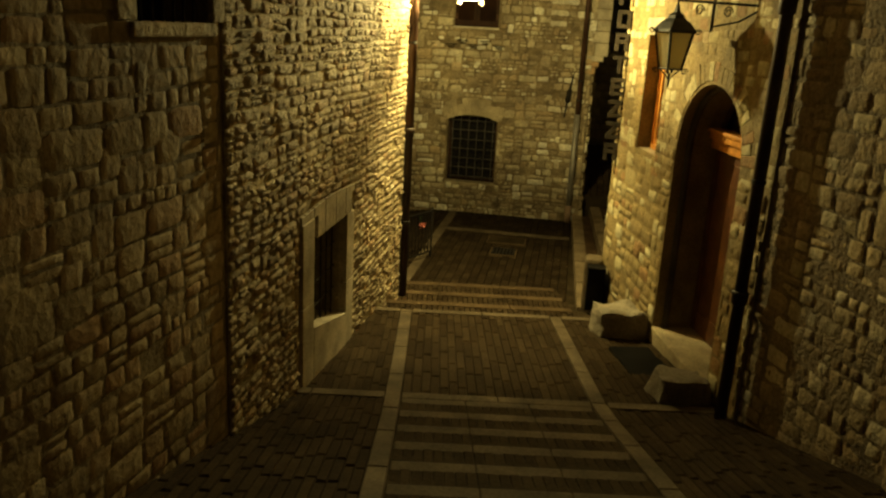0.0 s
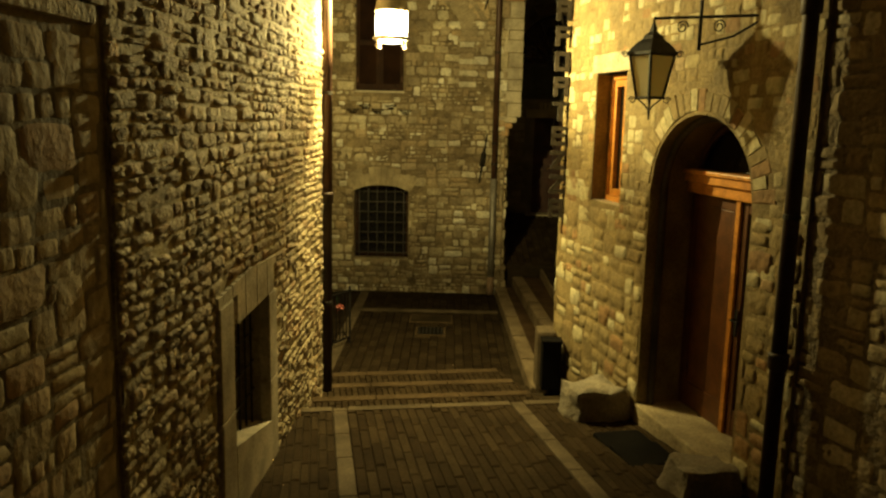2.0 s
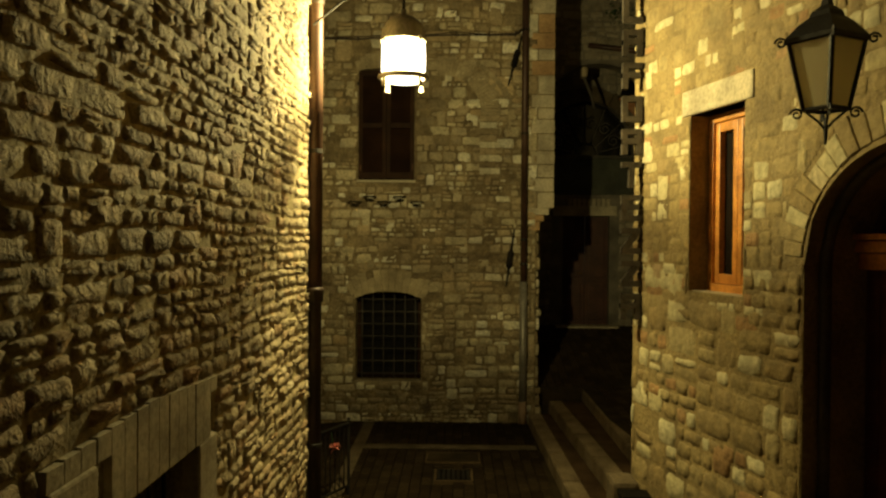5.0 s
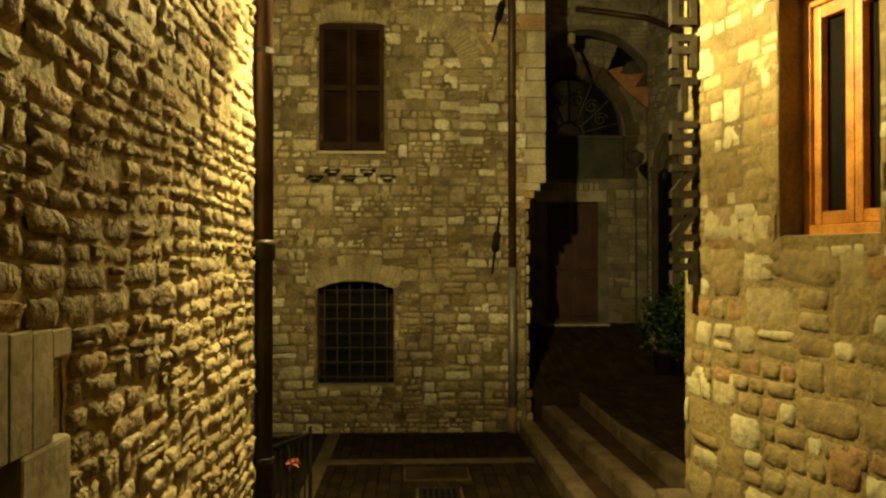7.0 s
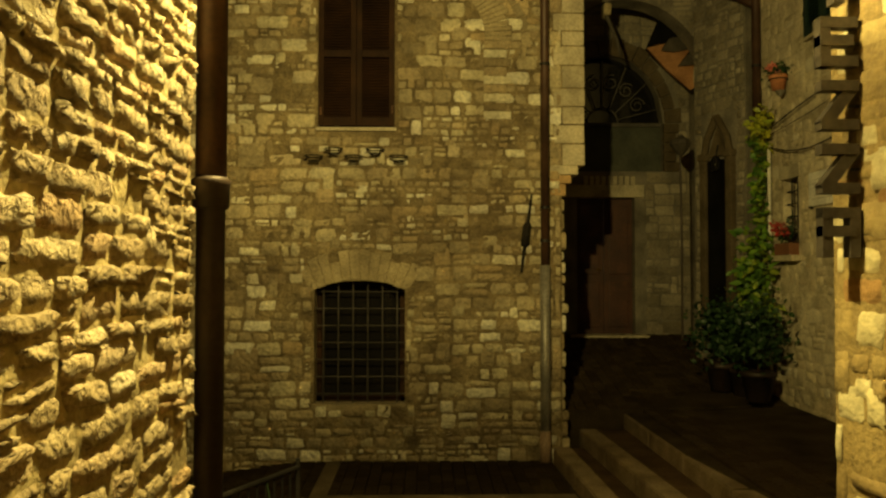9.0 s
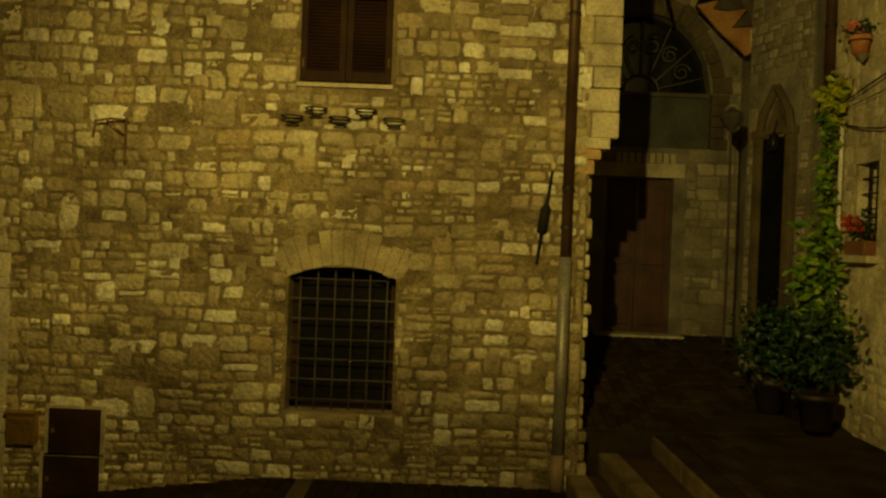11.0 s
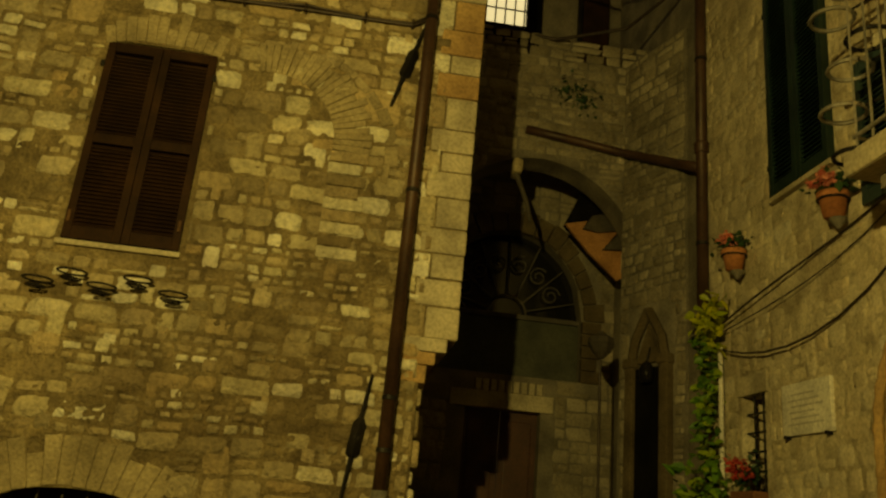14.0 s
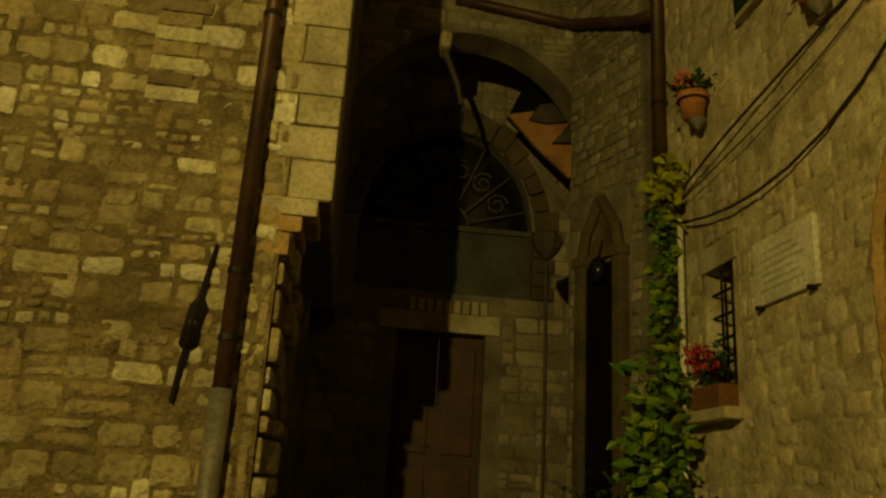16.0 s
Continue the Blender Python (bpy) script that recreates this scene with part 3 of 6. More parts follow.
# ---------------------------------------------------------------- court
CX = 3.06
MC = plane_frame((CX, 17.0), (CX, 4.0))
C_NW = (17.0 - 16.38, 17.0 - 16.0, 0.2, 1.09)
C_GS = (17.0 - 15.72, 17.0 - 14.92, 2.6, 4.6)
C_AR = (17.0 - 14.43, 17.0 - 12.9, -2.2, 1.39)
wall_court = wall_body("wall_court", MC, 0, 6.4, -3, 8, 0.5, [C_NW, C_AR], plaster, "pale house wall with flower pots")
part("arch_head", spandrels(bmesh.new(), MC, C_AR[0], C_AR[1], 0.62, 1.39, 0.5), plaster, wall_court)
BACK_Y = 19.7
MB = plane_frame((0, BACK_Y), (1, BACK_Y))
B_DOOR = (1.25, 2.18, -1.0, 1.2)
B_TYM = (0.75, 2.65, 1.62, 3.5)
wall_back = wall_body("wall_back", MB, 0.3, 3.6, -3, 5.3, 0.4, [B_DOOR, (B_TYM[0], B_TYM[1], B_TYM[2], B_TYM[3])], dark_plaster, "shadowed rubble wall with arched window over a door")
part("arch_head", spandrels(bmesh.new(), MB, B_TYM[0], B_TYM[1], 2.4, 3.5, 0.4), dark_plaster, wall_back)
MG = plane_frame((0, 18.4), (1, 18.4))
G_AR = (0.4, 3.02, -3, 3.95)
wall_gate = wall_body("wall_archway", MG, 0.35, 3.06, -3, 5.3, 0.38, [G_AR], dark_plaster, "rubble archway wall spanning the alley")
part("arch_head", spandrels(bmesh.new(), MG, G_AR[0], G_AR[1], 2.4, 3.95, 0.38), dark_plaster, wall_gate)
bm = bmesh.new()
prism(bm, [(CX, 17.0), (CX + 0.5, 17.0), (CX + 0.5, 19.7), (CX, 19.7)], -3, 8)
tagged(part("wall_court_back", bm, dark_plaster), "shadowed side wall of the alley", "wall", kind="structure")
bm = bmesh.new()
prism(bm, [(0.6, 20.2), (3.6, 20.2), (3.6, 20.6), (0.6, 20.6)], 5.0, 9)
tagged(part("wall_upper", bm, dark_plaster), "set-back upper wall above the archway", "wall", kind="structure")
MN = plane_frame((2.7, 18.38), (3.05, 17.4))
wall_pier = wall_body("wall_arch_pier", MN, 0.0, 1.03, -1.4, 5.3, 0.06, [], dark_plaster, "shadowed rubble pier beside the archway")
# court floor and its three steps
bm = bmesh.new()
prism(bm, [(1.15, 10.2), (4.0, 10.2), (4.0, 16.3), (1.15, 16.3)], -3, [-1.66, -1.66, -1.5, -1.63])
prism(bm, [(0.2, 16.3), (4.0, 16.3), (4.0, 21), (0.2, 21)], -3, [-1.63, -1.5, -0.9, -0.95])
tagged(part("court_floor", bm, bed), "dark sloping alley paving", "floor", kind="structure")
# side steps between square and court
STEP_LINES = [((0.37, 10.3), (0.24, 15.95), -1.94), ((0.82, 10.9), (0.58, 16.2), -1.79), ((1.12, 10.9), (1.12, 16.4), -1.64)]
for k, (a, b, z) in enumerate(STEP_LINES):
    c = STEP_LINES[k + 1] if k < 2 else ((1.6, 10.9), (1.6, 16.4), 0)
    side_step = thing("stone_step", (a[0], a[1], -2.1), "low step with worn pale stone edge and dark brick tread", "step", "steps up to the court", kind="structure")
    bm = bmesh.new()
    prism(bm, [(a[0] + 0.2, a[1]), (c[0][0], a[1]), (c[1][0], b[1]), (b[0] + 0.2, b[1])], -2.3, z - 0.012)
    part("tread", bm, step_tread, side_step, "dark brick tread")
    n = 5
    for i in range(n):
        p, q = i / n + 0.002, (i + 1) / n - 0.002
        bm = bmesh.new()
        x0, y0 = a[0] + (b[0] - a[0]) * p, a[1] + (b[1] - a[1]) * p
        x1, y1 = a[0] + (b[0] - a[0]) * q, a[1] + (b[1] - a[1]) * q
        prism(bm, [(x0, y0), (x0 + 0.2, y0), (x1 + 0.2, y1), (x1, y1)], -2.3, z)
        bmesh.ops.bevel(bm, geom=list(bm.edges), offset=0.012, segments=2, affect="EDGES")
        part("edge_stone", bm, step_edge, side_step)

# ---------------------------------------------------------------- small makers
def spiral(c, ax, az, r, turns=1.4, n=18, start=0.0):
    """A scroll of bar in the plane of ax and az."""
    c, ax, az = Vector(c), Vector(ax), Vector(az)
    return [c + (r * (1 - 0.75 * k / n)) * (math.cos(start + turns * 2 * math.pi * k / n) * ax + math.sin(start + turns * 2 * math.pi * k / n) * az) for k in range(n + 1)]


def local_box(m, lo, hi, bevel=0.0):
    return box(bmesh.new(), lo, hi, bevel, m)


def wedge_stones(parent, m, u_mid, v_mid, r0, r1, a0, a1, n, depth, material, name="voussoir", squash=1.0, back=0.03, gap=0.035):
    """Wedge stones of an arch, one by one."""
    for k in range(n):
        t0, t1 = radians(a0 + (a1 - a0) * (k + gap) / n), radians(a0 + (a1 - a0) * (k + 1 - gap) / n)
        q0, q1 = r0 * random.uniform(0.995, 1.01), r1 * random.uniform(0.94, 1.04)
        bm = bmesh.new()
        pts = [(q0 * math.cos(t0), q0 * math.sin(t0) * squash), (q1 * math.cos(t0), q1 * math.sin(t0) * squash), (q1 * math.cos(t1), q1 * math.sin(t1) * squash), (q0 * math.cos(t1), q0 * math.sin(t1) * squash)]
        d = depth * random.uniform(0.7, 1.2)
        a = [bm.verts.new(m @ Vector((u_mid + x, -d, v_mid + z))) for x, z in pts]
        b = [bm.verts.new(m @ Vector((u_mid + x, back, v_mid + z))) for x, z in pts]
        bm.faces.new(a)
        bm.faces.new(b[::-1])
        for i in range(4):
            bm.faces.new((a[i], a[(i + 1) % 4], b[(i + 1) % 4], b[i]))
        bmesh.ops.bevel(bm, geom=list(bm.edges), offset=0.006, segments=1, affect="EDGES")
        part(name, bm, material, parent)


def leaf_cloud(bm, centres, spread, count, size, seed):
    """Many small pointed leaves scattered round centres."""
    rnd = random.Random(seed)
    for _ in range(count):
        c = Vector(rnd.choice(centres))
        p = c + Vector((rnd.gauss(0, spread[0]), rnd.gauss(0, spread[1]), rnd.gauss(0, spread[2])))
        r = Euler((rnd.uniform(-1.1, 1.1), rnd.uniform(-1.1, 1.1), rnd.uniform(0, 6.28))).to_matrix()
        s = size * rnd.uniform(0.6, 1.35)
        vs = [bm.verts.new(p + r @ (Vector(q) * s)) for q in ((0, -0.1, 0), (0.42, 0.3, 0.1), (0.3, 0.75, 0.02), (0, 1.15, -0.16), (-0.3, 0.75, 0.02), (-0.42, 0.3, 0.1), (0, 0.45, -0.05))]
        for a, b in ((0, 1), (1, 2), (2, 3), (3, 4), (4, 5), (5, 0)):
            bm.faces.new((vs[a], vs[b], vs[6]))
    return bm


# ---------------------------------------------------------------- lit street lantern
lx, ly, lz = LANTERN
lantern = thing("street_lantern", (lx, ly, lz), "lit hanging street lantern with white glass and domed metal cap", "street lamp")
bm = bmesh.new()
rows = [[bm.verts.new(LANTERN + Vector((r * math.cos(k * math.pi / 12), r * math.sin(k * math.pi / 12), z))) for k in range(24)] for r, z in ((0.14, -0.155), (0.168, -0.135), (0.172, 0.0), (0.168, 0.13), (0.15, 0.15))]
for a, b in zip(rows, rows[1:]):
    for k in range(24):
        bm.faces.new((a[k], a[(k + 1) % 24], b[(k + 1) % 24], b[k]))
part("glass_body", bm, lantern_glow, lantern, "glowing white glass cylinder", True)
# bowl added under the open glass to dim light on floor and lower walls
bm = bmesh.new()
rows = [[bm.verts.new(LANTERN + Vector((r * math.cos(k * math.pi / 12), r * math.sin(k * math.pi / 12), z))) for k in range(24)] for r, z in ((0.139, -0.157), (0.11, -0.172), (0.05, -0.18))]
for a, b in zip(rows, rows[1:]):
    for k in range(24):
        bm.faces.new((a[k], a[(k + 1) % 24], b[(k + 1) % 24], b[k]))
bm.faces.new(rows[-1])
part("glass_bowl", bm, bowl_glow, lantern, "added glass bowl that dims the downward light", True)
bulb = part("bulb", lathe(bmesh.new(), [(0.01, -0.06), (0.03, -0.045), (0.038, -0.01), (0.03, 0.03), (0.018, 0.05), (0.018, 0.14)], LANTERN, 14), bulb_glow, lantern, "bright bulb", True)
bulb.visible_shadow = False
part("cap", lathe(bmesh.new(), [(0.178, 0.145), (0.184, 0.155), (0.18, 0.17), (0.172, 0.19), (0.165, 0.24), (0.14, 0.29), (0.09, 0.33), (0.03, 0.35), (0.02, 0.4)], LANTERN, 24), pipe_grey, lantern, "pale domed metal cap", True)
bm = bmesh.new()
tube(bm, [LANTERN + Vector((0.182 * math.cos(t), 0.182 * math.sin(t), -0.132)) for t in [k * math.pi / 12 for k in range(24)]], 0.022, 8, True)
part("lower_ring", bm, pipe_grey, lantern, "", True)
for k in range(4):
    t = math.pi / 4 + k * math.pi / 2
    d = Vector((math.cos(t), math.sin(t), 0))
    part("side_bar", tube(bmesh.new(), [LANTERN + d * 0.19 + Vector((0, 0, -0.15)), LANTERN + d * 0.19 + Vector((0, 0, 0.17))], 0.008, 6), pipe_grey, lantern)
    part("foot", tube(bmesh.new(), [LANTERN + d * 0.19 + Vector((0, 0, -0.15)), LANTERN + d * 0.195 + Vector((0, 0, -0.225))], [0.012, 0.02], 6), pipe_grey, lantern)
part("hanging_rod", tube(bmesh.new(), [LANTERN + Vector((0, 0, 0.38)), LANTERN + Vector((0, 0, 1.3))], 0.012, 8), iron, lantern)
ARM_Z = lz + 0.85
part("bracket_arm", tube(bmesh.new(), [(LEFT_X - 0.05, 9.86, ARM_Z), (lx - 0.2, ly - 0.06, ARM_Z), (lx + 0.28, ly + 0.08, ARM_Z - 0.01)], 0.018, 8), iron, lantern)
part("upper_stay", tube(bmesh.new(), [(LEFT_X + 0.02, 9.88, ARM_Z + 0.02), (lx - 0.25, ly - 0.1, ARM_Z + 0.32), (lx + 0.02, ly, ARM_Z + 0.52)], 0.028, 8), iron, lantern)
part("lower_stay", tube(bmesh.new(), [(LEFT_X + 0.06, 9.86, ARM_Z - 0.62), (lx - 0.33, ly - 0.15, ARM_Z - 0.33), (lx - 0.03, ly, ARM_Z - 0.03)], 0.009, 8), iron, lantern)
for k in range(4):
    t = 0.5 + k * math.pi / 2
    part("scroll", tube(bmesh.new(), [LANTERN + Vector((0, 0, 0.85)), LANTERN + Vector((0.1 * math.cos(t), 0.1 * math.sin(t), 0.9))], 0.01, 6), iron, lantern)

# ---------------------------------------------------------------- unlit wall lantern by the door
WX, WY, WZ = 0.9, 7.68, 1.36
wall_lamp = thing("wall_lantern", (WX, WY, WZ), "unlit black wrought-iron wall lantern with frosted panes", "lantern")


def ring4(r, z, turn=0.0):
    return [Vector((WX + r * math.cos(turn + k * math.pi / 2 + 1.28), WY + r * math.sin(turn + k * math.pi / 2 + 1.28), WZ + z)) for k in range(4)]


low4, high4 = ring4(0.1, 0.0), ring4(0.17, 0.33)
for k in range(4):
    part("corner_bar", tube(bmesh.new(), [low4[k], high4[k]], 0.012, 6), iron, wall_lamp)
    part("top_bar", tube(bmesh.new(), [high4[k], high4[(k + 1) % 4]], 0.014, 6), iron, wall_lamp)
    part("bottom_bar", tube(bmesh.new(), [low4[k], low4[(k + 1) % 4]], 0.011, 6), iron, wall_lamp)
    bm = bmesh.new()
    c0 = Vector((WX, WY, 0))
    q = [low4[k], low4[(k + 1) % 4], high4[(k + 1) % 4], high4[k]]
    inner = [p + (c0 - Vector((p.x, p.y, 0))) * 0.05 for p in q]
    outer = [p + (c0 - Vector((p.x, p.y, 0))) * 0.02 for p in q]
    a, b = [bm.verts.new(p) for p in outer], [bm.verts.new(p) for p in inner]
    bm.faces.new(a)
    bm.faces.new(b[::-1])
    for i in range(4):
        bm.faces.new((a[i], a[(i + 1) % 4], b[(i + 1) % 4], b[i]))
    part("pane", bm, frost_glass, wall_lamp, "frosted yellowish glass")
    out = (low4[k] - Vector((WX, WY, WZ))).normalized()
    part("scroll", tube(bmesh.new(), spiral(low4[k] + out * 0.03 + Vector((0, 0, -0.02)), out, (0, 0, 1), 0.03), 0.006, 6), iron, wall_lamp)
    part("eave_scroll", tube(bmesh.new(), spiral(high4[k] + out * 0.035, out, (0, 0, 1), 0.028), 0.006, 6), iron, wall_lamp)
    part("foot_stay", tube(bmesh.new(), [low4[k], (WX + out.x * 0.03, WY + out.y * 0.03, WZ - 0.06), (WX, WY, WZ - 0.1)], 0.007, 6), iron, wall_lamp)
bm = bmesh.new()
lathe(bm, [(0.195, 0.325), (0.19, 0.345), (0.13, 0.41), (0.08, 0.445), (0.07, 0.47), (0.03, 0.5), (0.015, 0.56)], (WX, WY, WZ), 4)
bmesh.ops.rotate(bm, cent=(WX, WY, 0), matrix=Matrix.Rotation(1.28, 3, "Z"), verts=bm.verts)
part("roof", bm, iron, wall_lamp)
part("finial", tube(bmesh.new(), [(WX, WY, WZ - 0.04), (WX, WY, WZ - 0.1), (WX, WY, WZ - 0.17)], [0.004, 0.012, 0.005], 8), iron, wall_lamp)
arm_end = MR @ Vector((along(7.05), 0.02, WZ + 0.56))
arm_start = Vector((WX, WY, WZ + 0.6))
part("bracket_arm", tube(bmesh.new(), [(WX, WY, WZ + 0.55), arm_start, arm_end], 0.011, 8), iron, wall_lamp)
mid_arm = arm_start.lerp(arm_end, 0.45)
part("bracket_post", tube(bmesh.new(), [mid_arm + Vector((0, 0, 0.12)), mid_arm + Vector((0, 0, -0.24))], 0.014, 8), iron, wall_lamp)
dirn = (arm_end - arm_start).normalized()
for k, f in enumerate((0.28, 0.62)):
    part("scroll", tube(bmesh.new(), spiral(arm_start.lerp(arm_end, f) + Vector((0, 0, -0.07)), dirn, (0, 0, 1), 0.05, 1.6), 0.006, 6), iron, wall_lamp)
part("brace", tube(bmesh.new(), [mid_arm + Vector((0, 0, -0.2)), arm_start.lerp(arm_end, 0.75) + Vector((0, 0, -0.14)), arm_end + Vector((0, 0, -0.02))], 0.009, 6), iron, wall_lamp)

# ---------------------------------------------------------------- downpipes


def downpipe(name, x, y, z0, z1, r, material, label, collars=(), clamps=(), shoe=None):
    t = thing(name, (x, y, z0), label, "drainpipe")
    part("pipe", tube(bmesh.new(), [(x, y, z0), (x, y, z1)], r, 16), material, t, "", True)
    for z in collars:
        part("collar", lathe(bmesh.new(), [(r + 0.002, -0.06), (r + 0.014, -0.05), (r + 0.016, 0.03), (r + 0.022, 0.045), (r + 0.002, 0.06)], (x, y, z), 16), material, t, "", True)
    for z in clamps:
        part("clamp", lathe(bmesh.new(), [(r + 0.001, -0.018), (r + 0.007, -0.015), (r + 0.007, 0.015), (r + 0.001, 0.018)], (x, y, z), 16), iron, t)
    if shoe:
        part("foot_sleeve", tube(bmesh.new(), [(x, y, shoe[0]), (x, y, shoe[1])], r + 0.008, 16), pipe_grey, t, "pale metal foot sleeve", True)
    return t


corner_pipe = downpipe("downpipe", LEFT_X + 0.06, 10.0, -2.1, 7, 0.052, pipe_dark, "dark cast-iron downpipe on a stone corner", (0.28, 2.6), (-0.9, 1.4))
part("upper_pipe", tube(bmesh.new(), [(LEFT_X + 0.06, 10.0, 0.33), (LEFT_X + 0.06, 10.0, 7)], 0.056, 16), pipe_brown, corner_pipe, "rusty brown upper length", True)
door_pipe_at = MR @ Vector((LEN_R - 0.03, -0.1, 0))
downpipe("downpipe", door_pipe_at.x, door_pipe_at.y, -1.5, 7, 0.05, pipe_dark, "black downpipe between two stone walls", (-0.35, 1.9), (0.6,))
front_pipe = downpipe("downpipe", 0.15, FRONT_Y - 0.09, 0.05, 7, 0.05, pipe_brown, "brown painted downpipe on the facade", (), (0.35, 0.72, 2.33, 3.9), (-2.12, 0.08))
part("shoe", tube(bmesh.new(), [(0.15, FRONT_Y - 0.09, -2.15), (0.15, FRONT_Y - 0.09, -1.75)], 0.062, 16), pipe_foot, front_pipe, "pinkish cast foot", True)
downpipe("downpipe", 2.99, 16.93, 1.95, 8, 0.055, pipe_brown, "brown downpipe in the corner of the court", (3.6,), (2.6, 4.6))
waste = thing("waste_pipe", (2.99, 16.95, 3.4), "sloping brown pipe along the alley arch wall", "pipe")
part("pipe", tube(bmesh.new(), [(2.97, 16.95, 3.4), (2.955, 17.4, 3.63), (2.64, 18.3, 4.12), (2.0, 18.31, 4.2), (1.5, 18.32, 4.26)], 0.05, 12), pipe_brown, waste, "", True)

# ---------------------------------------------------------------- facade window
win = thing("window_1", (-1.92, FRONT_Y, -1.47), "dark barred ground-floor window with shallow stone arch", "window", kind="structure")
a0, a1, b0, b1 = F_WIN
bm = bmesh.new()
spandrels(bm, MF, a0, a1, b1 - 0.09, b1, 0.3)
part("arch_head", bm, mortar, win)
part("backing", local_box(MF, (a0, 0.32, b0), (a1, 0.36, b1)), dark_glass, win, "unlit glass")
for lo, hi in (((a0, 0.24, b0), (a0 + 0.06, 0.32, b1)), ((a1 - 0.06, 0.24, b0), (a1, 0.32, b1)), ((a0, 0.24, b0), (a1, 0.32, b0 + 0.06)), ((a0 + 0.06, 0.24, b1 - 0.09), (a1 - 0.06, 0.32, b1))):
    part("frame", local_box(MF, lo, hi, 0.006), brown_wood, win)
for k in range(6):
    u = a0 + 0.09 + (a1 - a0 - 0.18) * k / 5
    part("upright_bar", tube(bmesh.new(), [MF @ Vector((u, 0.13, b0)), MF @ Vector((u, 0.13, b1 - 0.01))], 0.009, 6), letter_grey, win)
for k in range(7):
    v = b0 + 0.1 + (b1 - b0 - 0.22) * k / 6
    part("cross_bar", tube(bmesh.new(), [MF @ Vector((a0, 0.13, v)), MF @ Vector((a1, 0.13, v))], 0.008, 6), letter_grey, win)
part("sill", local_box(MF, (a0 - 0.02, -0.012, b0 - 0.07), (a1 + 0.02, 0.2, b0 + 0.004), 0.01), voussoir_stone, win)
wedge_stones(win, MF, (a0 + a1) / 2, b1 - 1.15, 1.16, 1.46, 62, 118, 12, 0.013, voussoir_stone, gap=0.012)

# ---------------------------------------------------------------- shuttered window above
shut = thing("shuttered_window", (-1.96, FRONT_Y, 1.62), "closed brown louvred shutters over a pale sill", "window shutters")
a0, a1, b0, b1 = F_SH
part("sill", local_box(MF, (a0 - 0.02, -0.045, b0 - 0.04), (a1 + 0.02, 0.2, b0), 0.006), dressed, shut, "thin pale stone sill")
part("backing", local_box(MF, (a0, 0.1, b0), (a1, 0.14, b1)), brown_wood, shut)
mid = (a0 + a1) / 2
for s0, s1 in ((a0 + 0.004, mid - 0.003), (mid + 0.003, a1 - 0.004)):
    leaf = part("shutter_leaf", local_box(MF, (s0, -0.01, b0 + 0.02), (s0 + 0.06, 0.03, b1 - 0.02), 0.004), brown_wood, shut, "brown shutter leaf")
    for lo, hi in (((s1 - 0.06, -0.01, b0 + 0.02), (s1, 0.03, b1 - 0.02)), ((s0 + 0.06, -0.008, b0 + 0.02), (s1 - 0.06, 0.028, b0 + 0.12)), ((s0 + 0.06, -0.008, b1 - 0.1), (s1 - 0.06, 0.028, b1 - 0.02)),
                   ((s0 + 0.06, -0.008, (b0 + b1) / 2 - 0.05), (s1 - 0.06, 0.028, (b0 + b1) / 2 + 0.03))):
        part("rail", local_box(MF, lo, hi, 0.004), brown_wood, leaf)
    n = 46
    for k in range(n):
        v = b0 + 0.14 + (b1 - b0 - 0.27) * k / (n - 1)
        if abs(v - (b0 + b1) / 2 + 0.01) < 0.043:
            continue
        part("slat", local_box(MF @ Matrix.Translation((0, 0.012, v)) @ Matrix.Rotation(radians(40), 4, "X"), (s0 + 0.058, -0.021, -0.004), (s1 - 0.058, 0.021, 0.004)), brown_wood, leaf)
for u, v in ((a0 + 0.02, b0 + 0.14), (a1 - 0.04, b0 + 0.16)):
    part("latch", local_box(MF, (u, -0.03, v), (u + 0.025, -0.008, v + 0.09), 0.006), rust, shut, "rusty shutter latch")
for u in (a0 - 0.02, a1 - 0.01):
    part("hinge", local_box(MF, (u, -0.025, b1 - 0.25), (u + 0.03, 0.0, b1 - 0.2), 0.004), iron, shut)
wedge_stones(shut, MF, mid, b1 - 1.6, 1.62, 1.86, 74, 106, 12, 0.013, voussoir_stone, gap=0.015)

# blocked arch beside the shutters
arch = thing("blocked_arch", (-0.98, FRONT_Y, 2.4), "walled-up old arch of narrow stones in the facade", "arch", kind="structure")
wedge_stones(arch, MF, -1.08, 2.66, 0.56, 0.86, -4, 100, 24, 0.032, voussoir_stone)
for k in range(9):
    part("jamb_stone", local_box(MF, (-0.53, -0.034, 1.72 + k * 0.1), (-0.22 - 0.05 * (k % 2), 0.03, 1.81 + k * 0.1), 0.01), stone_piece, arch)
wedge_stones(arch, MF, -1.02, 2.55, 0.92, 1.0, -10, 70, 8, 0.026, voussoir_stone)

